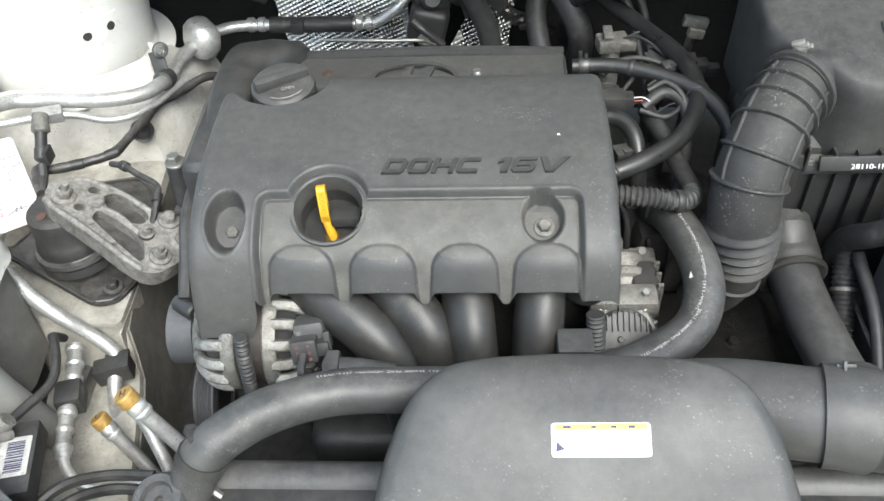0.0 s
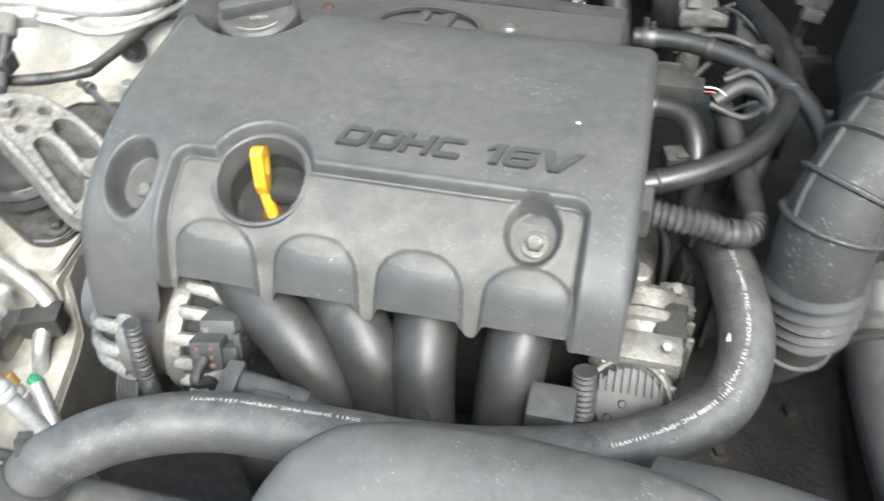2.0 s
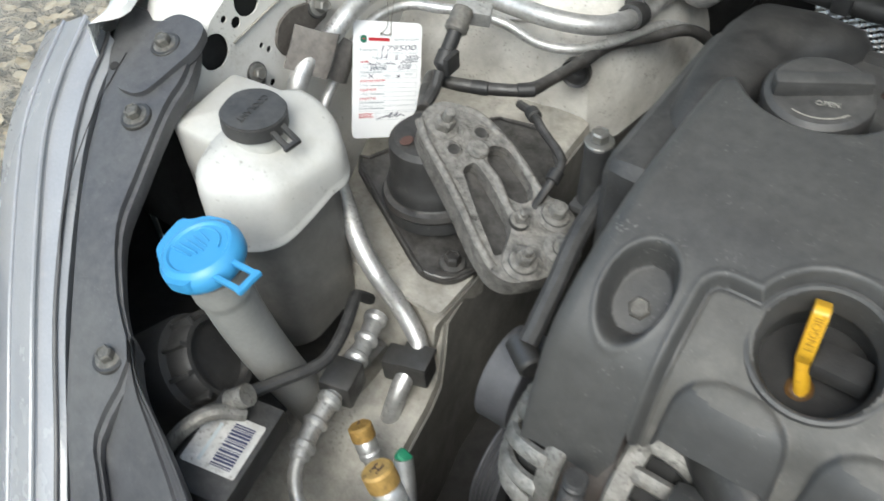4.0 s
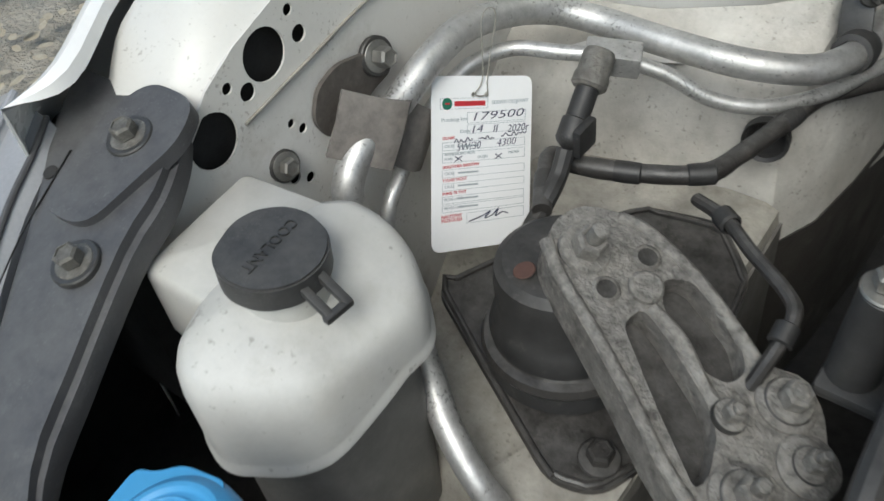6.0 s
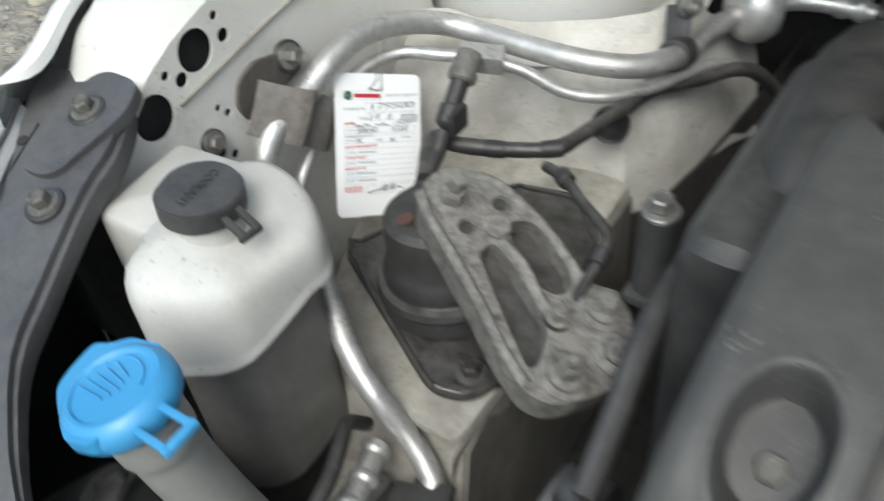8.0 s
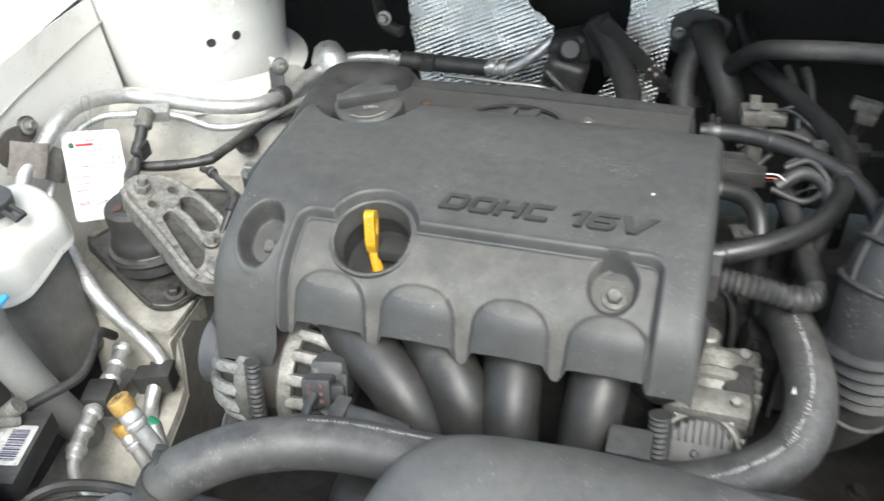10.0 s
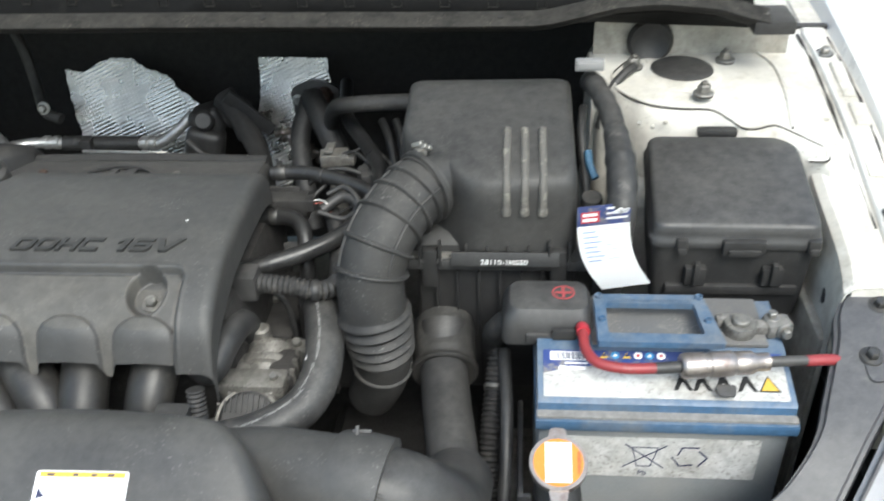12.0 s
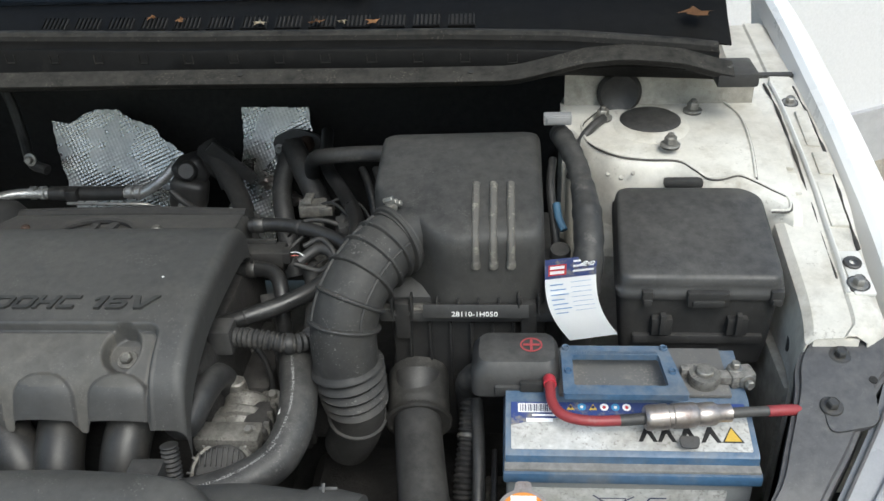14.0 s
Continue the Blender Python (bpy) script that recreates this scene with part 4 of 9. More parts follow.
for (lx, ly), (qx, qy) in (((-0.480, 0.392), (-0.474, 0.388)), ((-0.474, 0.358), (-0.452, 0.3705)), ((-0.464, 0.331), (-0.416, 0.355)), ((-0.437, 0.305), (-0.373, 0.334)), ((-0.412, 0.28), (-0.343, 0.312)), ((-0.395, 0.262), (-0.328, 0.298))):
    za, zb = zr(ly) - 0.016, zr(qy)
    cut = [(0.0, -0.02), (0.0, 0.0), (0.45, 0.002), (0.82, 0.0), (0.86, -0.004), (0.90, -0.004), (0.93, 0.001), (0.985, 0.002), (1.0, 0.0), (1.01, -0.03)]
    rows.append([(lx + (qx - lx) * k, ly + (qy - ly) * k, za + (zb - za) * k + dz) for k, dz in cut])
part("side_plate", sheet(smooth_rows(rows, 3), 0.0025), RAIL, railL)
# raised foot of the bracket round the upper bolt
bm = bmesh.new()
plate(bm, rounded([(-0.016, -0.052), (0.018, -0.05), (0.028, 0.01), (0.018, 0.032), (-0.018, 0.032), (-0.026, 0.0)], 0.014), basis((-0.608, 0.5735, 0.9175), (1, 0, 0), (0, 1, 0.28)), 0.009)
part("bracket_foot", bm, RAIL, railL)
bm = bmesh.new()
plate(bm, rounded([(-0.028, -0.09), (0.02, -0.08), (0.03, 0.0), (0.02, 0.03), (-0.025, 0.03)], 0.012), basis((0.850, 0.572, 0.9115), (1, 0, 0), (0, 1, 0.28)), 0.006)
part("bracket_foot", bm, RAIL, railR)
# black discs give the rail holes their shade
for s, x in ((railL, -0.640), (railR, 0.876)):
    bm = bmesh.new()
    lathe(bm, [(0, 0.0008), (0.004, 0.0008), (0.0042, -0.001)], (x, 0.542, zr(0.542) + 0.0006), (0, -0.28, 1), 14)
    part("rail_hole", bm, FELT_SHADE, s)

# dark liners under the lamps
for x in (-0.57, 0.806):
    bm = bmesh.new()
    box(bm, (x, 0.42, 0.60), (0.36, 0.50, 0.015), 0.004)
    part("lamp_liner", bm, PLAST_D, car)

# headlamps outside the brackets
for d, off in ((-1, 0), (1, 2 * CX)):
    lamp = thing("headlamp", "grey plastic headlamp housing with a hazed edge", "headlamp", (-0.62 if d < 0 else 0.86, 0.45, 0.72), "headlamps")
    rows = []
    for y, xi, xo in ((0.24, -0.43, -0.475), (0.311, -0.482, -0.527), (0.379, -0.54, -0.583), (0.459, -0.598, -0.648), (0.51, -0.632, -0.68), (0.545, -0.65, -0.698), (0.565, -0.662, -0.708)):
        z = zr(y)
        r = [(xi, y, z - 0.05), (xi - 0.002, y, z - 0.006), (xi - 0.01, y, z), (xo + 0.014, y, z + 0.003), (xo + 0.01, y, z + 0.007), (xo, y, z + 0.004), (xo - 0.03, y, z - 0.012), (xo - 0.07, y, z - 0.035), (xo - 0.10, y, z - 0.09), (xo - 0.115, y, z - 0.28)]
        rows.append([(off - x if d > 0 else x, yy, zz) for x, yy, zz in r])
    part("lens", sheet(smooth_rows(rows), 0.003), LAMP, lamp)
    for name, k, r_, mt in (("housing_edge", 2, 0.0018, RAIL), ("lens_ridge", 4, 0.0022, LAMP), ("lens_bead", 6, 0.002, LAMP)):
        bm = bmesh.new()
        tube(bm, [V(*row[k]) + V(0, 0, 0.0012) for row in rows], r_, 8)
        part(name, bm, mt, lamp)


# ---- engine ----
engine = thing("engine", "grimy four-cylinder engine with grey plastic intake runners", "engine", (0.0, 0.68, 0.45))
bm = bmesh.new()
box(bm, (0.02, 0.70, 0.68), (0.36, 0.26, 0.42), 0.02)
part("block", bm, BLOCK, engine)
bm = bmesh.new()
box(bm, (0.0, 0.72, 0.88), (0.36, 0.22, 0.06), 0.015)
part("cam_cover", bm, PLAST_D, engine)
bm = bmesh.new()
box(bm, (-0.225, 0.74, 0.77), (0.05, 0.2, 0.3), 0.02, seg=3)
part("timing_cover", bm, PLAST, engine)
rows = []
for y, xl, xr, zt in ((0.685, -0.232, -0.205, 0.905), (0.70, -0.235, -0.196, 0.925), (0.725, -0.237, -0.187, 0.939), (0.76, -0.239, -0.180, 0.945), (0.80, -0.239, -0.170, 0.946), (0.825, -0.239, -0.152, 0.945), (0.855, -0.234, -0.138, 0.938), (0.88, -0.224, -0.138, 0.924), (0.892, -0.214, -0.15, 0.90), (0.896, -0.208, -0.165, 0.86)):
    rows.append([V(xl - 0.01, y, 0.78), V(xl - 0.002, y, min(0.87, zt - 0.03)), V(xl + 0.003, y, zt - 0.016), V(xl + 0.012, y, zt - 0.004), V(0.5 * (xl + xr), y, zt), V(xr - 0.011, y, zt - 0.004), V(xr - 0.002, y, zt - 0.015), V(xr + 0.002, y, min(0.87, zt - 0.03)), V(xr + 0.004, y, 0.78)])
bm = bmesh.new()
loft(bm, smooth_rows(rows, 4))
part("timing_cover_top", bm, PLAST_D, engine, "dark rounded top of the timing cover", sharp=60)
for pts in (
        [(-0.112, 0.568, 0.876), (-0.100, 0.531, 0.864), (-0.069, 0.503, 0.853), (-0.036, 0.482, 0.838), (-0.012, 0.466, 0.812), (-0.002, 0.455, 0.780), (0.002, 0.456, 0.716), (0.010, 0.492, 0.596)],
        [(-0.036, 0.574, 0.876), (-0.024, 0.536, 0.864), (0.000, 0.508, 0.853), (0.021, 0.486, 0.836), (0.031, 0.471, 0.810), (0.035, 0.462, 0.780), (0.041, 0.466, 0.716), (0.041, 0.492, 0.596)],
        [(0.056, 0.568, 0.876), (0.058, 0.533, 0.864), (0.062, 0.504, 0.850), (0.065, 0.481, 0.833), (0.068, 0.464, 0.806), (0.073, 0.452, 0.776), (0.074, 0.454, 0.716), (0.074, 0.492, 0.596)],
        [(0.136, 0.568, 0.876), (0.135, 0.533, 0.864), (0.133, 0.506, 0.850), (0.131, 0.486, 0.830), (0.130, 0.470, 0.800), (0.130, 0.462, 0.756), (0.130, 0.462, 0.676)]):
    bm = bmesh.new()
    tube(bm, pts, lambda u: 0.0268 - 0.002 * u, 24, flat=0.92)
    part("intake_runner", bm, RUNNER, engine)
bm = bmesh.new()
lathe(bm, [(0.0065, -0.002), (0.0085, 0.0), (0.0085, 0.003), (0.006, 0.003), (0.0055, -0.001), (0, -0.001)], (0.071, 0.4445, 0.822), (0, -0.8, 0.6), 20)
part("runner_boss", bm, FELT_SHADE, engine)
bm = bmesh.new()
box(bm, (0.03, 0.50, 0.62), (0.30, 0.10, 0.12), 0.03, seg=4)
part("intake_plenum", bm, RUNNER, engine)

# engine cover
cover = thing("engine_cover", "dusty dark grey plastic engine cover with moulded arches", "engine cover", (0.0, 0.66, 0.84))
PROF = [(0.858, 0.855), (0.856, 0.905), (0.85, 0.913), (0.776, 0.919), (0.764, 0.9235), (0.757, 0.945), (0.749, 0.954), (0.736, 0.9595), (0.71, 0.9635), (0.65, 0.965), (0.60, 0.963), (0.57, 0.957),
        (0.545, 0.949), (0.52, 0.937), (0.503, 0.922), (0.492, 0.90), (0.482, 0.872), (0.474, 0.835), (0.470, 0.80)]
XL, XR = -0.2045, 0.2065
BORE = (-0.0705, 0.549, 0.0350)


def prof_at(s_list):
    q = [V(a, b) for a, b in PROF]
    p = np.array([tuple(v) for v in spline([v.to_3d() for v in q], 6)])[:, :2]
    d = np.r_[0, np.cumsum(np.hypot(*np.diff(p, axis=0).T))]
    return d, p


PD, PP = prof_at(PROF)


S_TOP = float(PD[max(i for i in range(len(PD)) if PP[i, 1] > 0.895)])


def smooth(e0, e1, v):
    t = min(1.0, max(0.0, (v - e0) / (e1 - e0)))
    return t * t * (3 - 2 * t)


def sd_box(px, py, cx, cy, hx, hy, r):
    qx, qy = abs(px - cx) - hx + r, abs(py - cy) - hy + r
    return math.hypot(max(qx, 0), max(qy, 0)) + min(max(qx, qy), 0) - r


S_ARCH = float(np.interp(-0.888, -PP[:, 1][PD > 0.15], PD[PD > 0.15]))


def arch_edge(x, s):
    """Signed distance from the outline of the nearest moulded arch."""
    k = min(3, max(0, math.floor((x + 0.134) / 0.0778)))
    return sd_box(x, s, -0.134 + 0.0778 * (k + 0.5), S_ARCH, 0.0315 + 0.003 * smooth(-0.05, 0.02, s - S_ARCH), 0.051, 0.028)


def in_panel(x, y, z):
    """Whether a place of the cover lies on the dusty flat panel round the arches."""
    d = min(sd_box(x, y, 0.0165, 0.40, 0.1545, 0.1595, 0.012), math.hypot(x - BORE[0], y - BORE[1]) - 0.0395)
    s = float(np.interp(-z, -PP[:, 1][PD > 0.15], PD[PD > 0.15])) - 0.004 if y < 0.56 else 0.0
    return d < -0.0035 and arch_edge(x, s) > -0.0005 and y < 0.56


def cover_point(u, v):
    # across: rounded shoulders that turn into side skirts
    k = u * 1.16 - 0.08
    drop = 0.0
    w = XR - XL
    if k < 0.0:
        x, drop = XL, -k * w * 0.9
    elif k > 1.0:
        x, drop = XR, (k - 1.0) * w * 0.9
    else:
        x = XL + k * w
    e = min(x - XL, XR - x)
    if e < 0.012:
        drop += 0.012 - math.sqrt(max(0.0, 0.012 ** 2 - (0.012 - e) ** 2))
    # along: the profile ends lower at the timing side, at the arches and at the far column
    if x < -0.142:
        end = 0.838 if x < -0.15 else 0.838 + (0.862 - 0.838) * (x + 0.15) / 0.008
    elif x < 0.171:
        w_ = abs(2 * (((x + 0.134) / 0.0778) % 1.0) - 1)
        end = 0.872 + 0.013 * (1 - smooth(0.72, 0.95, w_)) + 0.005 * (1 - w_ * w_)
    else:
        end = 0.880
    zs = PP[:, 1]
    i = len(zs) - 1
    while zs[i - 1] < end:
        i -= 1
    f = (zs[i - 1] - end) / (zs[i - 1] - zs[i])
    s_end = PD[i - 1] + f * (PD[i] - PD[i - 1])
    s = v / 0.8 * S_TOP if v < 0.8 else S_TOP + (v - 0.8) / 0.2 * (s_end - S_TOP)
    y, z = float(np.interp(s, PD, PP[:, 0])), float(np.interp(s, PD, PP[:, 1]))
    y2, z2 = float(np.interp(s + 0.001, PD, PP[:, 0])), float(np.interp(s + 0.001, PD, PP[:, 1]))
    ny, nz = -(z2 - z), (y2 - y)
    ln = math.hypot(ny, nz) or 1.0
    ny, nz = (ny / ln, nz / ln) if nz > 0 else (-ny / ln, -nz / ln)
    # recessed front panel with the round opening's collar
    d = min(sd_box(x, y, 0.0165, 0.40, 0.1545, 0.1595, 0.012), math.hypot(x - BORE[0], y - BORE[1]) - 0.0395)
    h = -0.0075 * min(1.0, max(0.0, (0.0012 - d) / 0.0036))
    h -= 0.0012 * math.exp(-((d + 0.0034) / 0.0012) ** 2)
    h += 0.0007 * math.exp(-((d - 0.003) / 0.0016) ** 2)
    # arches
    if -0.142 < x < 0.178:
        da = arch_edge(x, s)
        h += 0.0032 * smooth(0.0, 0.003, -da) + 0.0062 * (1 - (1 - min(1.0, max(0.0, -da) / 0.028)) ** 2)
    # bolt pockets
    for bx, by, rx, ry, dep in ((-0.168, 0.534, 0.0195, 0.029, 0.024), (0.1345, 0.536, 0.0205, 0.0245, 0.016)):
        q = math.hypot((x - bx) / rx, (y - by) / ry)
        h -= dep * (1 - smooth(0.8, 1.01, q)) - 0.0006 * math.exp(-((q - 1.07) / 0.05) ** 2)
    # worn shallow dip under the emblem and the hollow for the oil cap
    q = math.hypot(x + 0.143, y - 0.742) / 0.052
    sink = 0.028 * (1 - smooth(0.72, 1.08, q))
    if x < -0.10 and y > 0.72:
        sink = max(sink, max(0.0, z - 0.9175) * smooth(0.715, 0.74, y) * smooth(0.10, 0.115, -x))
    if x < -0.142 and y > 0.705:
        sink += 0.05 * smooth(0.705, 0.80, y) * smooth(0.15, 0.20, -x)
    x2 = x
    if y > 0.757 and x > 0.17:
        x2 = x - 0.028 * smooth(0.757, 0.768, y) * smooth(0.17, 0.205, x)
    return (x2, y + ny * h, z + nz * h - drop - min(sink, 0.06) * smooth(0.80, 0.86, z))


NU, NV = 440, 400
co = [cover_point(i / (NU - 1), j / (NV - 1)) for j in range(NV) for i in range(NU)]
faces = []
for j in range(NV - 1):
    for i in range(NU - 1):
        a = j * NU + i
        q = (a, a + 1, a + NU + 1, a + NU)
        cx, cy = sum(co[k][0] for k in q) / 4, sum(co[k][1] for k in q) / 4
        if math.hypot(cx - BORE[0], cy - BORE[1]) > BORE[2] - 0.0015:
            faces.append(q)
dusty = [in_panel(*(sum(co[k][i] for k in q) / 4 for i in range(3))) for q in faces]
me = bpy.data.meshes.new("shell")
me.from_pydata(co, [], faces)
bm = bmesh.new()
bm.from_mesh(me)
bpy.data.meshes.remove(me)
bmesh.ops.delete(bm, geom=[v for v in bm.verts if not v.link_faces], context="VERTS")
shell = part("shell", bm, COVER, cover, sharp=48)
shell.data.materials.append(PANEL)
shell.data.polygons.foreach_set("material_index", [int(k) for k in dusty])
# collar and well of the round opening
bm = bmesh.new()
ax = V(0, -0.38, 1).normalized()
lathe(bm, [(0.0392, -0.003), (0.0385, -0.0004), (0.0365, 0.0), (0.0348, -0.0012), (0.0338, -0.004), (0.0305, -0.017), (0.0298, -0.0195), (0.0305, -0.022), (0.032, -0.03), (0.032, -0.045)], V(BORE[0], BORE[1], 0.9425), ax, 48)
part("opening_collar", bm, COVER, cover)
# black floor that stands for the shade deep in the opening
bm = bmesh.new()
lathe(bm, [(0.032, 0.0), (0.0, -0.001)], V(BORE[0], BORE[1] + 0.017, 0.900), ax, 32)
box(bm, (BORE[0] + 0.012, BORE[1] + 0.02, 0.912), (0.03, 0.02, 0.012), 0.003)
part("opening_floor", bm, FELT_SHADE, cover)
for p, r in (((-0.1665, 0.541, 0.9165), 0.0085), ((0.1365, 0.541, 0.9225), 0.0082)):
    b = bolt(p, (0, -0.42, 1), r * 0.8, cover, BOLTGREY, None, h=0.006)
    bm = bmesh.new()
    box(bm, V(*p) + V(0.0, -0.0185, -0.0085), (0.0035, 0.006, 0.002), 0)
    part("slot", bm, FELT_SHADE, cover)
for p in ((-0.1085, 0.815, 0.9155), (0.0705, 0.81, 0.9165)):
    bm = bmesh.new()
    lathe(bm, [(0, 0.004), (0.0045, 0.004), (0.006, 0.002), (0.0065, 0)], p, (0, 0, 1), 16)
    part("stud", bm, RUST if p[0] < 0 else STEEL, cover)
# wide slanted letters, cut from plain strokes on a unit square
GLYPHS = {
    "D": ([(0, 0), (0.84, 0), (1, 0.2), (1, 0.8), (0.84, 1), (0, 1)], [[(0.2, 0.24), (0.74, 0.24), (0.79, 0.32), (0.79, 0.68), (0.74, 0.76), (0.2, 0.76)]]),
    "O": ([(0.14, 0), (0.86, 0), (1, 0.18), (1, 0.82), (0.86, 1), (0.14, 1), (0, 0.82), (0, 0.18)], [[(0.24, 0.24), (0.76, 0.24), (0.79, 0.3), (0.79, 0.7), (0.76, 0.76), (0.24, 0.76), (0.21, 0.7), (0.21, 0.3)]]),
    "H": ([(0, 0), (0.21, 0), (0.21, 0.38), (0.79, 0.38), (0.79, 0), (1, 0), (1, 1), (0.79, 1), (0.79, 0.62), (0.21, 0.62), (0.21, 1), (0, 1)], []),
    "C": ([(0.14, 0), (1, 0), (1, 0.24), (0.24, 0.24), (0.21, 0.3), (0.21, 0.7), (0.24, 0.76), (1, 0.76), (1, 1), (0.14, 1), (0, 0.82), (0, 0.18)], []),
    "1": ([(0.45, 0), (1, 0), (1, 1), (0.4, 1), (0.0, 0.78), (0.0, 0.6), (0.45, 0.76)], []),
    "6": ([(0.14, 0), (0.86, 0), (1, 0.18), (1, 0.46), (0.86, 0.62), (0.21, 0.62), (0.21, 0.7), (0.26, 0.78), (0.96, 0.78), (0.96, 1), (0.14, 1), (0, 0.82), (0, 0.18)], [[(0.21, 0.22), (0.78, 0.22), (0.78, 0.42), (0.21, 0.42)]]),
    "V": ([(0.32, 0), (0.6, 0), (1, 1), (0.77, 1), (0.48, 0.26), (0.24, 1), (0, 1)], []),
}
for ch, lx, lw in (("D", -0.0200, 0.0212), ("O", 0.0038, 0.0212), ("H", 0.0277, 0.0212), ("C", 0.0512, 0.0205), ("1", 0.0895, 0.0115), ("6", 0.1040, 0.0225), ("V", 0.1285, 0.0285)):
    bm = bmesh.new()
    outer, inner = GLYPHS[ch]
    slant = [[(lw * px + 0.3 * 0.0185 * py, 0.0185 * py) for px, py in loop] for loop in (outer, *inner)]
    plate(bm, slant[0], basis((lx, 0.5775, 0.9622), (1, 0, 0), (0, 1, 0.13)), 0.004, slant[1:])
    part("lettering", bm, LETTER_TOP, cover, "raised dark grey letters")
bm = bmesh.new()
lathe(bm, [(0, 0.0006), (0.0012, 0.0005), (0.0015, 0.0)], (0.153, 0.629, 0.9652), (0, 0, 1), 10)
part("paint_fleck", bm, WHITE, cover)
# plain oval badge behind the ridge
bm = bmesh.new()
em = basis((-0.003, 0.796, 0.9185), (1, 0, 0), (0, 1, 0.05))
plate(bm, circle2((0, 0), 0.052, 48, 0.031), em @ Matrix.Translation((0, 0, 0.004)), 0.004, [circle2((0, 0), 0.046, 48, 0.0255)])
plate(bm, rounded([(-0.022, -0.02), (-0.012, -0.02), (-0.005, -0.003), (0.008, -0.003), (0.002, -0.02), (0.012, -0.02), (0.024, 0.02), (0.013, 0.02), (0.008, 0.004), (-0.005, 0.004), (-0.001, 0.02), (-0.011, 0.02)], 0.003), em @ Matrix.Translation((0, 0, 0.004)), 0.004)
part("badge", bm, PLAST, cover)

bm = bmesh.new()
tube(bm, [(-0.165, 0.861, 0.906), (-0.115, 0.861, 0.909), (0.03, 0.862, 0.911), (0.175, 0.860, 0.908)], 0.009, 10)
part("rear_seal", bm, FELT_SHADE, cover)

# oil filler cap
cap = thing("oil_filler_cap", "black plastic oil filler cap with a raised grip", "filler cap", (-0.149, 0.765, 0.93), "filler caps")
bm = bmesh.new()
prof = [(0, 0.012), (0.0315, 0.012), (0.035, 0.009), (0.036, 0.004), (0.036, -0.012), (0.034, -0.016), (0.03, -0.04), (0, -0.04)]
cx0 = V(-0.143, 0.738, 0.9475)
ca = V(0.0, -0.12, 1).normalized()
lathe(bm, prof, cx0, ca, 48)
part("cap_body", bm, PLAST, cap)
bm = bmesh.new()
box(bm, cx0 + ca * 0.0165, (0.062, 0.012, 0.014), 0.0035, Matrix.Rotation(radians(30), 4, "Z") @ Matrix.Rotation(0.12, 4, "X"))
part("grip", bm, PLAST, cap)
words("OPEN", 0.0058, basis(cx0 + V(0.003, -0.0235, 0.0158), (1, 0.3, 0.03), (-0.3, 1, 0.12)), FADED, cap, "faded lettering", depth=0.0003)
bm = bmesh.new()
tube(bm, [cx0 + V(0.028 * math.cos(a), 0.028 * math.sin(a), 0.0123 + 0.028 * math.sin(a) * 0.12) for a in (-1.9 + k * 0.22 for k in range(7))], 0.0005, 6)
part("arrow", bm, FADED, cap)

# dipstick in the round opening
dip = thing("dipstick", "yellow plastic oil dipstick handle in the cover opening", "dipstick", (-0.072, 0.572, 0.90))
f = V(0.14, -0.99, 0.28).normalized()
dm = basis((-0.0795, 0.5695, 0.9385), f, (-0.06, 0.3, 1))
bm = bmesh.new()
plate(bm, rounded([(0.0085, 0.011), (0.005, 0.0135), (-0.006, 0.0115), (-0.0095, 0.004), (-0.0085, -0.012), (-0.003, -0.026), (0.0035, -0.027), (0.0085, -0.017)], 0.003), dm @ Matrix.Translation((0, 0, 0.0042)), 0.0084, [circle2((-0.0012, -0.003), 0.0042, 20, 0.009)])
bmesh.ops.remove_doubles(bm, verts=bm.verts, dist=0.00005)
part("handle", bm, YELLOW, dip)
bm = bmesh.new()
b0 = dm @ V(0.0, -0.022, 0.0)
tube(bm, [b0, b0 + V(0.003, -0.004, -0.011), b0 + V(0.009, -0.010, -0.030), b0 + V(0.012, -0.013, -0.048)], 0.0048, 12, flat=0.7)
part("stem", bm, YELLOW, dip)
bm = bmesh.new()
lathe(bm, [(0, 0.003), (0.006, 0.002), (0.0085, 0.0), (0.0085, -0.004), (0.0065, -0.008), (0, -0.009)], b0 + V(0.006, -0.007, -0.022), (0.2, -0.5, 1), 18)
part("stopper", bm, OILED, dip, "oil-browned rubber stopper")
up_ = (dm.to_3x3() @ V(0, 1, 0))
words("ENGOIL", 0.0068, basis(dm @ V(0.0085, -0.014, -0.0024), up_, dm.to_3x3() @ V(0, 0, 1)), YELLOW_D, dip, "moulded lettering", depth=0.0004)


# ---- beside the coolant tank ----
# cream-painted side member under the engine mount
member = thing("side_member", "dirty cream-painted chassis side member under the engine mount", "chassis member", (-0.42, 0.6, 0.45))
bm = bmesh.new()
rows, walls_ = [], []
for y, xl, xr, z in ((0.34, -0.46, -0.325, 0.60), (0.45, -0.46, -0.335, 0.615), (0.56, -0.47, -0.352, 0.628), (0.585, -0.47, -0.358, 0.632), (0.60, -0.48, -0.362, 0.665), (0.612, -0.49, -0.366, 0.698), (0.66, -0.535, -0.371, 0.703), (0.75, -0.57, -0.375, 0.71), (0.90, -0.58, -0.38, 0.715)):
    rows.append([(xl - 0.01, y, z - 0.2), (xl - 0.006, y, z - 0.02), (xl, y, z - 0.004), (xl + 0.012, y, z), (0.5 * (xl + xr), y, z), (xr - 0.012, y, z), (xr - 0.002, y, z - 0.004), (xr, y, z - 0.016)])
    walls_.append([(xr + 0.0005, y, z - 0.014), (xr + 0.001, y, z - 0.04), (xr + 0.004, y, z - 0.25)])
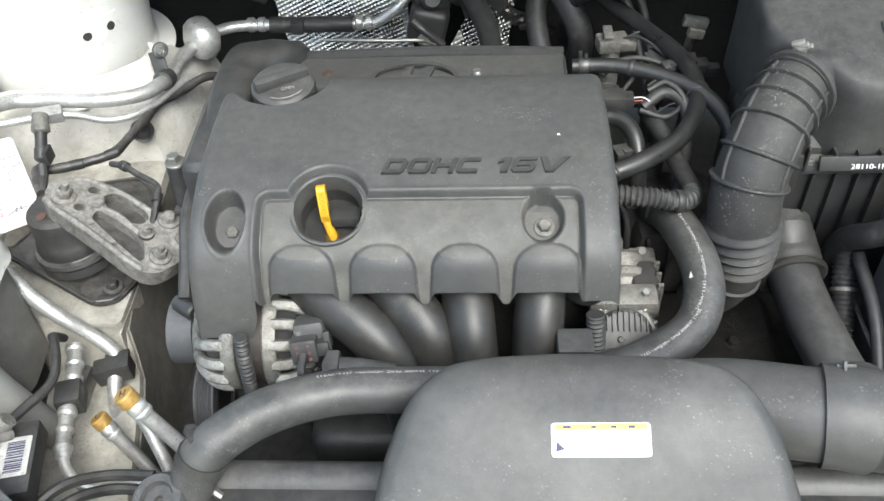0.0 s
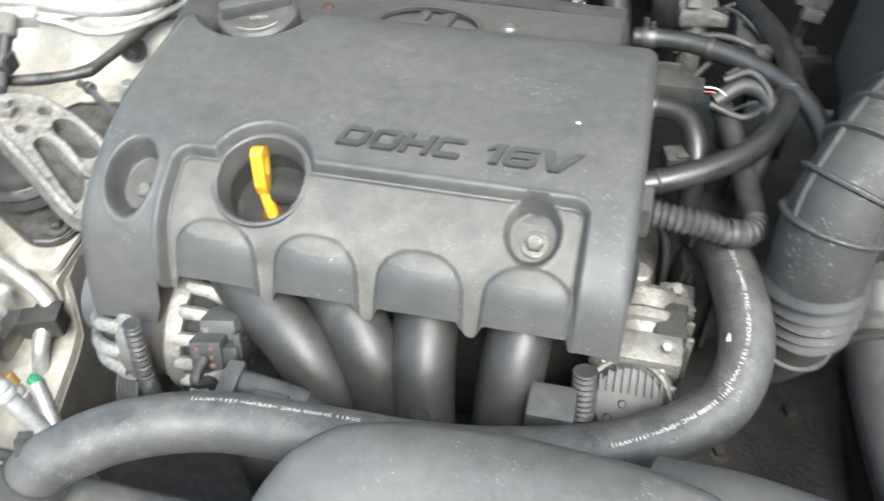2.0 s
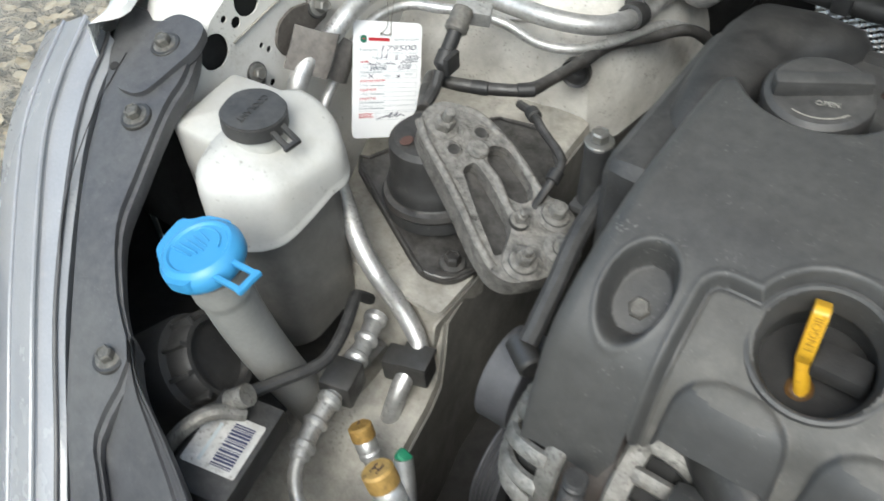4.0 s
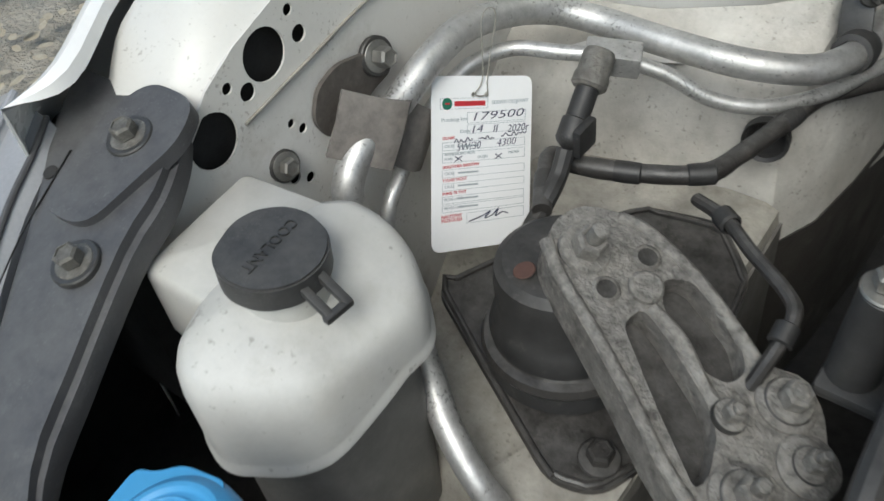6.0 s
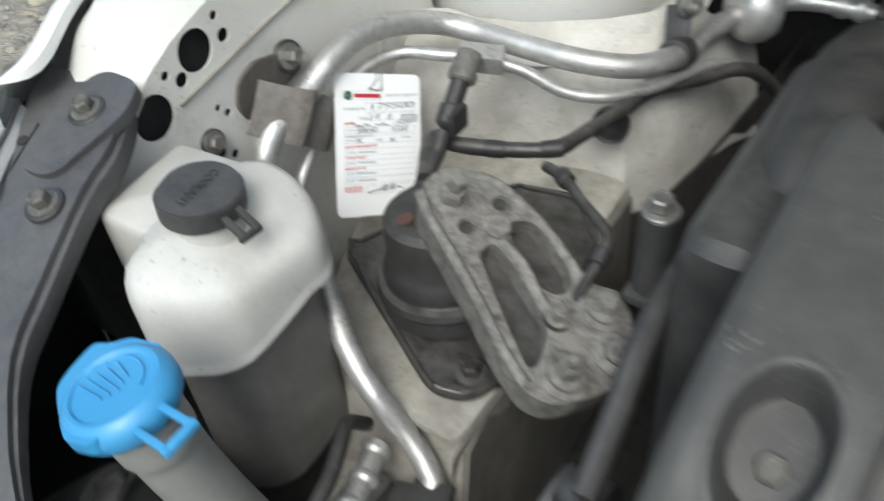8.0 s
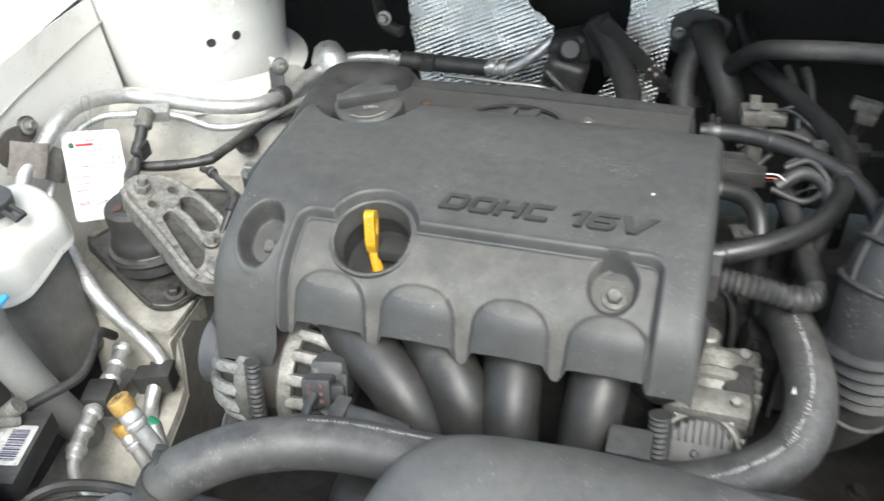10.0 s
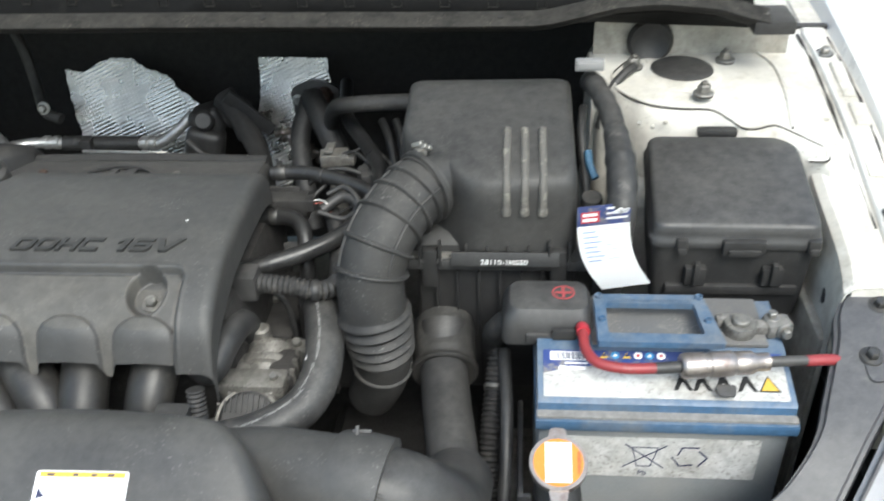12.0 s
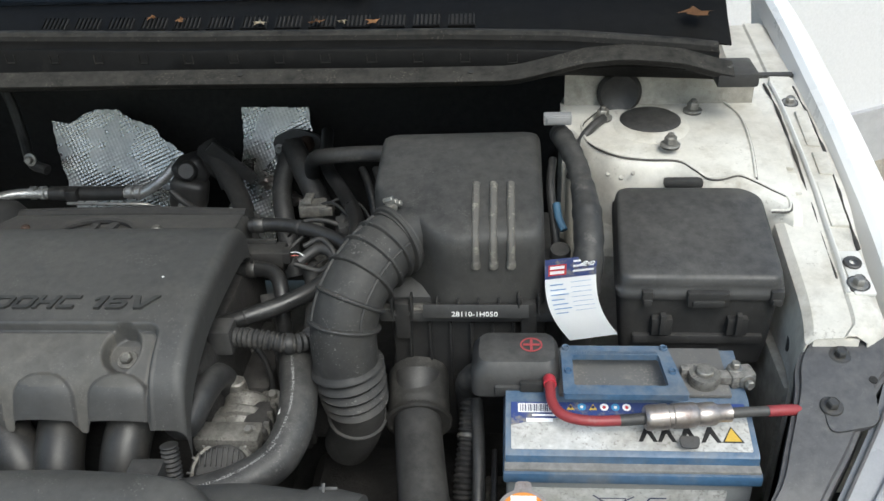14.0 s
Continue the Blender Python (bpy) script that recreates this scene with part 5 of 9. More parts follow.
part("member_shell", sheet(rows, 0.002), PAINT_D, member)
# side wall's colour holds part of its shade as well as grime
part("member_side", sheet(walls_, 0.002), mat("shaded_grimy_paint", (0.19, 0.182, 0.166), (0.11, 0.104, 0.094), 0.6, scale=14, fine=400, bump=0.3, dust=(0.07, 0.064, 0.056), amount=0.22, dust_scale=18, spread=0.4, film=((0.09, 0.083, 0.072), 8.0, 0.5), mottle=0.2, grunge=50), member, "grimy side wall, darkened for shade")
bm = bmesh.new()
plate(bm, rounded([(-0.055, -0.03), (0.02, -0.035), (0.02, 0.03), (-0.03, 0.04)], 0.01), basis((-0.385, 0.634, 0.7075), (1, 0, 0.02), (0, 1, 0)), 0.006)
part("gusset", bm, PAINT_D, member)
bm = bmesh.new()
plate(bm, rounded([(-0.05, -0.035), (0.03, -0.035), (0.03, 0.0), (-0.05, 0.0)], 0.004), basis((-0.366, 0.645, 0.695), (0.0, 1, 0), (0.08, 0, 1)), 0.002, [circle2((-0.008, -0.012), 0.004, 14)])
part("gusset_side", bm, PAINT_D, member)

# engine mount
mount = thing("engine_mount", "corroded engine mount with a rubber cushion and ribbed bracket", "engine mount", (-0.43, 0.69, 0.72))
bm = bmesh.new()
pm = basis((-0.45, 0.70, 0.727), (1, 0.0, -0.13), (0, 1, 0.03))
base_o = rounded([(-0.085, -0.008), (0.05, -0.078), (0.078, -0.068), (0.10, -0.01), (0.082, 0.12), (0.045, 0.155), (-0.01, 0.135), (-0.06, 0.05)], 0.014)
plate(bm, base_o, pm, 0.006)
tube(bm, [pm @ V(*(p * 0.965), 0.0005) for p in base_o[::3]] + [pm @ V(*(base_o[0] * 0.965), 0.0005)], 0.0022, 8, sub=2)
part("base_plate", bm, GREASE, mount)
bm = bmesh.new()
lathe(bm, [(0.0, 0.08), (0.034, 0.08), (0.039, 0.076), (0.0405, 0.066), (0.040, 0.045), (0.043, 0.040), (0.046, 0.03), (0.044, 0.02), (0.048, 0.012), (0.05, 0.0)], (-0.435, 0.698, 0.733), (-0.05, 0.02, 1), 40)
part("rubber_cushion", bm, RUBBER_D, mount)
bm = bmesh.new()
lathe(bm, [(0.044, 0.0), (0.0505, 0.001), (0.0525, 0.005), (0.0505, 0.0095), (0.0455, 0.011), (0.044, 0.013)], (-0.435, 0.698, 0.746), (-0.05, 0.02, 1), 48)
part("steel_band", bm, GREASE, mount)
# bracket: ribbed casting that falls toward the engine
bm = bmesh.new()
bkm = basis((-0.421, 0.690, 0.834), (1, -0.1, -0.36), (0.1, 1, 0))
outline = rounded([(-0.014, -0.014), (-0.023, 0.003), (-0.0205, 0.0215), (-0.007, 0.0335), (0.0165, 0.0415), (0.049, 0.039), (0.082, 0.0295), (0.108, 0.0205), (0.1225, 0.0305), (0.140, 0.0215), (0.158, -0.004), (0.1615, -0.028), (0.150, -0.053), (0.138, -0.0685), (0.123, -0.0725), (0.096, -0.0635), (0.0645, -0.0485), (0.031, -0.0345), (0.0005, -0.0225)], 0.008, 3)
p1 = rounded([(0.0405, -0.0171), (0.0418, -0.0018), (0.0585, -0.0055), (0.0938, -0.0186), (0.108, -0.0285), (0.1175, -0.050), (0.1155, -0.0595), (0.080, -0.0405)], 0.006, 4)
p2 = rounded([(0.0391, 0.0205), (0.0511, 0.0314), (0.088, 0.0218), (0.101, 0.0092), (0.098, -0.0039), (0.0824, -0.0076), (0.0493, 0.0064)], 0.006, 4)
dimples = [circle2((0.0225, -0.0075), 0.0055, 16), circle2((0.0260, 0.0245), 0.0055, 16)]
plate(bm, outline, bkm, 0.022, [p1, p2])
for hole_ in dimples:
    lathe(bm, [(0.0062, 0.0012), (0.0075, 0.0006), (0.008, -0.0006)], bkm @ V(*(sum((V(*p) for p in hole_), V(0, 0)) / len(hole_)), 0.0002), bkm.to_3x3() @ V(0, 0, 1), 20)
# rolled rims along the pockets and the outer edges
for pts in (((-0.018, -0.008), (0.0, -0.019), (0.031, -0.0305), (0.0645, -0.0445), (0.096, -0.0595), (0.121, -0.068)), ((0.0, 0.033), (0.0165, 0.038), (0.049, 0.0355), (0.082, 0.026), (0.105, 0.017)), ((0.045, 0.002), (0.066, -0.001), (0.088, -0.0125), (0.104, -0.0185))):
    tube(bm, [bkm @ V(x, y, -0.0012) for x, y in pts], 0.0042, 10, flat=0.8)
part("bracket", bm, RUSTY, mount, "corroded ribbed bracket", sharp=50)
bm = bmesh.new()
plate(bm, [p * 0.985 for p in outline], bkm @ Matrix.Translation((0.001, 0, -0.0145)), 0.007)
for hole_ in dimples:
    plate(bm, [p for p in hole_], bkm @ Matrix.Translation((0, 0, 0.0006)), 0.002)
part("pocket_floor", bm, GREASE, mount, "oily floor of the bracket's pockets")
bm = bmesh.new()
for c_, r_ in (((0.124, 0.010), 0.017), ((0.134, -0.046), 0.018), ((0.149, -0.010), 0.017)):
    lathe(bm, [(0, 0.004), (r_ * 0.75, 0.0035), (r_ * 0.95, 0.0015), (r_, -0.004), (r_ * 1.05, -0.016), (0, -0.016)], bkm @ V(*c_, 0), bkm.to_3x3() @ V(0, 0, 1), 28)
part("bolt_pad", bm, RUSTY, mount)
bm = bmesh.new()
lathe(bm, [(0, 0.0006), (0.006, 0.0006), (0.0065, 0.0)], (-0.449, 0.6765, 0.8165), (-0.2, -0.1, 1), 18)
part("paint_mark", bm, mat("orange_paint_mark", (0.085, 0.042, 0.032), (0.05, 0.03, 0.026), 0.8), mount)
bm = bmesh.new()
lathe(bm, [(0, 0.003), (0.008, 0.003), (0.0095, 0.0015), (0.01, -0.006)], bkm @ V(0.0365, 0.0085, 0.0008), bkm.to_3x3() @ V(0, 0, 1), 28)
part("bracket_boss", bm, RUSTY, mount)
bolt(bkm @ V(0.0, 0.002, 0.001), bkm.to_3x3() @ V(0.12, 0, 1), 0.0092, mount, RUSTY, 0.0145, h=0.011, stud=0.013)
for p, r_, st_ in (((0.124, 0.010), 0.0078, 0.003), ((0.134, -0.046), 0.0078, 0.009), ((0.149, -0.010), 0.006, 0.008), ((0.107, -0.0185), 0.0055, 0.004)):
    bolt(bkm @ V(*p, 0.004), bkm.to_3x3() @ V(0, 0, 1), r_, mount, RUSTY, r_ * 1.65, h=r_ * 1.3, stud=st_)
bolt((-0.383, 0.648, 0.722), (0.1, 0, 1), 0.008, mount, GREASE)

# black lead beside the bracket
bm = bmesh.new()
tube(bm, [(-0.40, 0.785, 0.806), (-0.375, 0.768, 0.816), (-0.352, 0.748, 0.82), (-0.326, 0.73, 0.821), (-0.317, 0.718, 0.82), (-0.318, 0.70, 0.81), (-0.322, 0.684, 0.795)], 0.0041, 10)
el_ = thing("engine_lead", "black sheathed lead hooked beside the engine mount", "cable", (-0.35, 0.74, 0.81))
part("sheath", bm, GREASE, el_)
for p, d in (((-0.375, 0.768, 0.816), (1, -0.8, 0.2)), ((-0.3175, 0.709, 0.815), (0, -1, -0.4))):
    bm = bmesh.new()
    lathe(bm, [(0.005, -0.006), (0.0066, -0.005), (0.0066, 0.005), (0.005, 0.006)], p, d, 14)
    part("tape_band", bm, PLAST_D, el_)
# black post with a bolt at the timing cover
post = thing("bracket_post", "black bracket post with a steel bolt on the timing cover", "bracket", (-0.282, 0.712, 0.78))
bm = bmesh.new()
cyl(bm, (-0.284, 0.715, 0.79), (-0.282, 0.712, 0.868), 0.0135, 0.0115, 20, 0.002)
box(bm, (-0.272, 0.718, 0.80), (0.05, 0.042, 0.008), 0.003)
box(bm, (-0.256, 0.738, 0.80), (0.008, 0.03, 0.05), 0.003)
tube(bm, [(-0.258, 0.70, 0.85), (-0.256, 0.64, 0.845), (-0.252, 0.60, 0.825), (-0.25, 0.56, 0.80)], 0.008, 10)
part("post_body", bm, PLAST, post)
bolt((-0.282, 0.712, 0.868), (0, 0, 1), 0.0075, post, STEEL)
bm = bmesh.new()
cyl(bm, (-0.262, 0.565, 0.79), (-0.238, 0.548, 0.79), 0.0105, n=20, bev=0.002)
part("stop_screw", bm, DARK_ST, post)

# idler pulley
pul = thing("idler_pulley", "smooth grey drive-belt pulley at the engine's end", "pulley", (-0.27, 0.56, 0.72))
bm = bmesh.new()
lathe(bm, [(0, 0.0), (0.014, 0.0), (0.016, 0.006), (0.028, 0.004), (0.037, 0.002), (0.039, 0.003), (0.039, 0.031), (0.037, 0.032), (0, 0.032)], (-0.276, 0.562, 0.745), (1, 0, 0), 40)
part("rim", bm, RAIL, pul)
crank = thing("crank_pulley", "grey ribbed drive-belt pulley low beside the engine", "pulley", (-0.25, 0.53, 0.60), "pulleys")
co_ = V(-0.268, 0.555, 0.625)
bm = bmesh.new()
lathe(bm, [(0.034, 0.004), (0.046, 0.0), (0.052, 0.001)] + [(0.052 - 0.0022 * (k % 2), 0.003 + 0.002 * k) for k in range(11)] + [(0.052, 0.025), (0.034, 0.026)], co_, (1, 0, 0), 44)
part("grooved_rim", bm, RAIL, crank)
bm = bmesh.new()
lathe(bm, [(0, 0.012), (0.02, 0.012), (0.024, 0.009), (0.036, 0.007), (0.036, 0.02), (0, 0.02)], co_, (1, 0, 0), 36)
part("hub", bm, PLAST_D, crank)
bolt(co_ + V(0.012, 0, 0), (-1, 0, 0), 0.009, crank, DARK_ST)

# alternator with slotted end frames
alt = thing("alternator", "grey cast aluminium alternator with slotted end frames", "alternator", (-0.16, 0.50, 0.72))
AC0 = V(-0.157, 0.512, 0.798)
bm = bmesh.new()
cyl(bm, AC0 + V(-0.018, 0, 0), AC0 + V(0.018, 0, 0), 0.050, n=40, bev=0.003)
part("stator", bm, mat("varnished_iron", (0.05, 0.04, 0.034), (0.03, 0.026, 0.023), 0.5, scale=40, fine=500, bump=0.4, mottle=0.3), alt)
bm = bmesh.new()
lathe(bm, [(0, -0.058), (0.03, -0.058), (0.043, -0.045), (0.046, -0.02), (0.046, 0.02), (0.043, 0.045), (0.03, 0.058), (0, 0.058)], AC0, (1, 0, 0), 32)
part("rotor", bm, FELT_SHADE, alt)
for sx in (-1, 1):
    bm = bmesh.new()
    lathe(bm, [(0.048, 0.014), (0.0565, 0.014), (0.058, 0.016), (0.058, 0.024), (0.0555, 0.028), (0.048, 0.028)], AC0, (sx, 0, 0), 44)
    lathe(bm, [(0, 0.066), (0.022, 0.066), (0.03, 0.064), (0.036, 0.06), (0.038, 0.056), (0.03, 0.054), (0, 0.054)], AC0, (sx, 0, 0), 36)
    frame_ = part("end_frame", bm, CAST, alt)
    for k in range(16):
        a = 2 * math.pi * (k + 0.3) / 16
        d = V(0, math.cos(a), math.sin(a))
        bm = bmesh.new()
        tube(bm, [AC0 + V(sx * px_, 0, 0) + d * r_ for px_, r_ in ((0.024, 0.0545), (0.036, 0.0535), (0.047, 0.049), (0.054, 0.0415), (0.058, 0.034))], 0.0062, 8, sub=4, flat=0.75)
        part("frame_rib", bm, CAST, frame_)
bm = bmesh.new()
tube(bm, [(-0.155, 0.456, 0.862), (-0.156, 0.450, 0.825), (-0.157, 0.447, 0.785), (-0.157, 0.446, 0.73)], lambda u: 0.0068 + 0.001 * math.sin(u * 150), 12, sub=24)
part("ribbed_sleeve", bm, RUBBER_D, alt)

plug = thing("alternator_plug", "grey plastic multi-pin connector with red seals", "connector", (-0.105, 0.46, 0.79), "connectors")
bm = bmesh.new()
pgm = basis((-0.095, 0.459, 0.842), (1, 0.1, 0.1), (-0.2, 0.5, 1))
box(bm, pgm.translation, (0.026, 0.024, 0.026), 0.003, pgm.to_3x3().to_4x4())
box(bm, pgm.translation + V(0.018, 0.004, 0.0), (0.012, 0.014, 0.026), 0.002, pgm.to_3x3().to_4x4())
box(bm, pgm.translation + V(0.022, 0.002, 0.008), (0.006, 0.02, 0.006), 0.001, pgm.to_3x3().to_4x4())
part("plug_nose", bm, PLAST, plug)
bm = bmesh.new()
box(bm, pgm.translation + V(0.002, 0.022, 0.004), (0.03, 0.02, 0.03), 0.005, pgm.to_3x3().to_4x4())
part("housing", bm, mat("grey_plastic_plug", (0.06, 0.06, 0.058), rough=0.55, dust=(0.15, 0.14, 0.13), amount=0.2, dust_scale=80), plug)
bm = bmesh.new()
for dx in (-0.0055, 0.0055):
    for dz in (-0.007, 0.0, 0.007):
        bm = bmesh.new()
        box(bm, pgm @ V(dx, dz, 0.0135), (0.0036, 0.0035, 0.003), 0.001, pgm.to_3x3().to_4x4())
        part("seal", bm, bpy.data.materials.get("faded_red_seal") or mat("faded_red_seal", (0.12, 0.06, 0.055), rough=0.6), plug)
bm = bmesh.new()
tube(bm, [pgm @ V(0, 0, 0.016), pgm @ V(-0.002, -0.012, 0.03), (-0.088, 0.436, 0.83), (-0.094, 0.43, 0.79)], 0.0045, 10)
part("lead", bm, RUBBER_D, plug)
bm = bmesh.new()
tube(bm, [(-0.072, 0.43, 0.845), (-0.048, 0.428, 0.847), (-0.022, 0.425, 0.846), (0.01, 0.421, 0.841), (0.04, 0.416, 0.829)], lambda u: 0.0125 if u < 0.6 else 0.008, 14, flat=0.8)
box(bm, (-0.030, 0.420, 0.8575), (0.026, 0.006, 0.004), 0.0015)
box(bm, (-0.064, 0.428, 0.847), (0.014, 0.03, 0.026), 0.003)
tagged(part("harness_plug", bm, PLAST), "grey-black harness plug behind the coolant hose", "connector", "connectors")


# ---- coolant tank ----
tank = thing("coolant_tank", "yellowed white plastic coolant tank with a black cap", "coolant tank", (-0.50, 0.56, 0.70))
body2 = [(-0.536, 0.540), (-0.542, 0.58), (-0.534, 0.619), (-0.523, 0.629), (-0.500, 0.635), (-0.479, 0.629), (-0.456, 0.608), (-0.458, 0.570), (-0.462, 0.537), (-0.476, 0.520), (-0.508, 0.500), (-0.530, 0.509)]
ring = rounded(body2, [0.006, 0.01, 0.006, 0.008, 0.012, 0.014, 0.012, 0.02, 0.014, 0.02, 0.014, 0.012], 5)
ear2 = rounded([(-0.5735, 0.5345), (-0.5815, 0.612), (-0.512, 0.619), (-0.512, 0.537)], [0.005, 0.006, 0.005, 0.004], 5)
cen = V(-0.502, 0.567)


def tank_z(p):
    return 0.878 - 0.42 * max(0.0, p[0] + 0.515) - 0.3 * max(0, 0.54 - p[1])


def tank_ring(k, dz, base=None, c=None):
    out = []
    for p in base or ring:
        q = (c or cen) + (p - (c or cen)) * k
        out.append(V(q[0], q[1], tank_z(q) + dz - 0.35 * max(0.0, 0.585 - q[1]) * (dz < -0.02)))
    return out


bm = bmesh.new()
loft(bm, [tank_ring(0.02, 0.003), tank_ring(0.5, 0.002), tank_ring(0.84, 0.0005), tank_ring(0.93, -0.002), tank_ring(0.975, -0.008), tank_ring(0.995, -0.017), tank_ring(1.0, -0.025), tank_ring(1.0, -0.028), tank_ring(1.022, -0.030), tank_ring(1.022, -0.034), tank_ring(0.95, -0.036), tank_ring(0.86, -0.040), tank_ring(0.5, -0.042)])
ec = V(-0.546, 0.58)
loft(bm, [tank_ring(0.02, 0.0, ear2, ec), tank_ring(0.93, 0.0, ear2, ec), tank_ring(0.98, -0.0015, ear2, ec), tank_ring(1.0, -0.006, ear2, ec), tank_ring(1.0, -0.026, ear2, ec), tank_ring(0.96, -0.034, ear2, ec), tank_ring(0.9, -0.06, ear2, ec)])
part("tank_body", bm, TANK, tank, sharp=60)
# lower half: shade under the seam put into a darker, grimy colour
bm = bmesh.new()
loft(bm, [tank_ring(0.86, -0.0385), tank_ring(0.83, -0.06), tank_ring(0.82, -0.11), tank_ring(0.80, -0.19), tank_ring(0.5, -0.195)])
part("lower_tank", bm, mat("shaded_grimy_polyethylene", (0.16, 0.157, 0.148), (0.1, 0.098, 0.092), 0.5, scale=12, fine=300, bump=0.15, dust=(0.24, 0.23, 0.2), amount=0.12, dust_scale=18, spread=0.4, film=((0.07, 0.066, 0.06), 8.0, 0.5), mottle=0.15, grunge=45), tank, "lower half darkened for shade and grime", sharp=60)
bm = bmesh.new()
capc = V(-0.509, 0.568, 0.884)
cyl(bm, capc + V(0, 0, -0.02), capc + V(0, 0, 0.002), 0.0225, n=32, bev=0.001)
part("neck", bm, TANK, tank)
bm = bmesh.new()
lobes = rounded([(-0.027, 0.004), (-0.022, -0.018), (-0.006, -0.027), (0.012, -0.025), (0.025, -0.012), (0.027, 0.006), (0.018, 0.021), (0.0, 0.027), (-0.012, 0.025), (-0.023, 0.016)], 0.014, 5)
cm = basis(capc + V(0, 0, 0.013), (1, 0.1, -0.06), (0, 1, -0.03))
plate(bm, lobes, cm, 0.0125)
bmesh.ops.remove_doubles(bm, verts=bm.verts, dist=0.0001)
plate(bm, [p * 0.96 for p in lobes], cm @ Matrix.Translation((0, 0, 0.0012)), 0.0012)
tcap = part("tank_cap", bm, PLAST, tank, "black hinged cap")
bm = bmesh.new()
cm = cm @ Matrix.Rotation(radians(-16), 4, "Z")
for dy in (-0.0065, 0.0065):
    box(bm, cm @ V(0.031, 0.004 + dy * 0.8, -0.008), (0.022, 0.0045, 0.004), 0.001, cm.to_3x3().to_4x4() @ Matrix.Rotation(radians(6), 4, "Z") @ Matrix.Rotation(0.35, 4, "Y"))
box(bm, cm @ V(0.041, 0.0045, -0.012), (0.004, 0.016, 0.004), 0.001, cm.to_3x3().to_4x4() @ Matrix.Rotation(radians(6), 4, "Z"))
part("strap", bm, PLAST, tcap)
cm = cm @ Matrix.Rotation(radians(16), 4, "Z")
words("COOLANT", 0.0085, cm @ Matrix.Translation((-0.004, 0.0185, 0.0013)) @ Matrix.Rotation(radians(271), 4, "Z"), PLAST_D, tank, "raised black lettering", depth=0.0006, width=0.036)

# washer filler
washer = thing("washer_filler", "milky plastic washer filler neck with a bright blue cap", "washer filler", (-0.42, 0.5, 0.6))
bm = bmesh.new()
tube(bm, [(-0.443, 0.450, 0.868), (-0.445, 0.454, 0.84), (-0.446, 0.462, 0.79), (-0.444, 0.476, 0.72), (-0.438, 0.50, 0.62)], lambda u: 0.0205 - 0.001 * u + 0.002 * (u < 0.12), 24)
part("filler_neck", bm, NECK, washer)
bm = bmesh.new()
wc = V(-0.4462, 0.4475, 0.882)
wa = V(-0.15, -0.1, 1).normalized()
lathe(bm, [(0, 0.0045), (0.021, 0.0045), (0.0225, 0.006), (0.0245, 0.006), (0.028, 0.0035), (0.0305, -0.001), (0.0305, -0.008), (0.028, -0.012), (0.024, -0.012)], wc, wa, 48)
wm = basis(wc + wa * 0.003, (1, -0.1, 0.14), (0.1, 1, 0.1))
plate(bm, rounded([(-0.036, -0.004), (-0.031, -0.016), (-0.02, -0.022), (0.004, -0.0325), (0.02, -0.0265), (0.012, 0.0), (0.0, 0.031), (-0.022, 0.025), (-0.03, 0.016), (-0.039, 0.012)], 0.005), wm, 0.008)
fcap = part("filler_cap", bm, BLUE, washer, "bright blue hinged cap")
bm = bmesh.new()
wst = wm @ Matrix.Rotation(radians(18), 4, "Z")
for dy in (-0.008, 0.008):
    box(bm, wst @ V(0.036, -0.012 + dy, -0.004), (0.03, 0.004, 0.004), 0.001, wst.to_3x3().to_4x4() @ Matrix.Rotation(radians(-14), 4, "Z"))
box(bm, wst @ V(0.050, -0.0155, -0.004), (0.005, 0.021, 0.004), 0.001, wst.to_3x3().to_4x4() @ Matrix.Rotation(radians(-14), 4, "Z"))
part("strap", bm, BLUE, fcap)
bm = bmesh.new()
tube(bm, [wm @ V(0.017 * math.cos(a) - 0.002, 0.017 * math.sin(a), 0.0022) for a in (0.5 + k * 0.3 for k in range(8))], 0.0008, 6)
for k in range(-2, 3):
    tube(bm, [wm @ V(-0.014 + k * 0.002, k * 0.005, 0.0024), wm @ V(0.006 - abs(k) * 0.002, k * 0.004, 0.0024)], 0.0006, 6, sub=1)
part("embossed_sign", bm, BLUE, washer)


# ---- refrigerant pipes ----
pipe = thing("refrigerant_pipe", "thick bare aluminium refrigerant pipe along the inner wing", "pipe", (-0.55, 0.7, 0.74), "refrigerant pipes")
bm = bmesh.new()
tube(bm, [(-0.548, 0.664, 0.765), (-0.558, 0.664, 0.795), (-0.566, 0.664, 0.82), (-0.568, 0.669, 0.834), (-0.569, 0.684, 0.847), (-0.569, 0.704, 0.852), (-0.568, 0.724, 0.858), (-0.566, 0.75, 0.869), (-0.565, 0.785, 0.873), (-0.562, 0.828, 0.862), (-0.548, 0.862, 0.8495), (-0.52, 0.876, 0.842), (-0.47, 0.876, 0.84), (-0.42, 0.88, 0.838), (-0.385, 0.90, 0.832), (-0.372, 0.93, 0.825), (-0.372, 0.985, 0.806), (-0.372, 1.02, 0.803), (-0.362, 1.06, 0.803)], 0.0098, 20, sub=10)
part("pipe_body", bm, ALU, pipe)
bm = bmesh.new()
lathe(bm, [(0, -0.026), (0.012, -0.025), (0.028, -0.016), (0.033, -0.006), (0.033, 0.006), (0.028, 0.016), (0.014, 0.024), (0.0, 0.026)], (-0.352, 1.085, 0.803), (0.7, 0.6, 0), 32)
part("damper", bm, ALU, pipe, "round aluminium damper")
bm = bmesh.new()
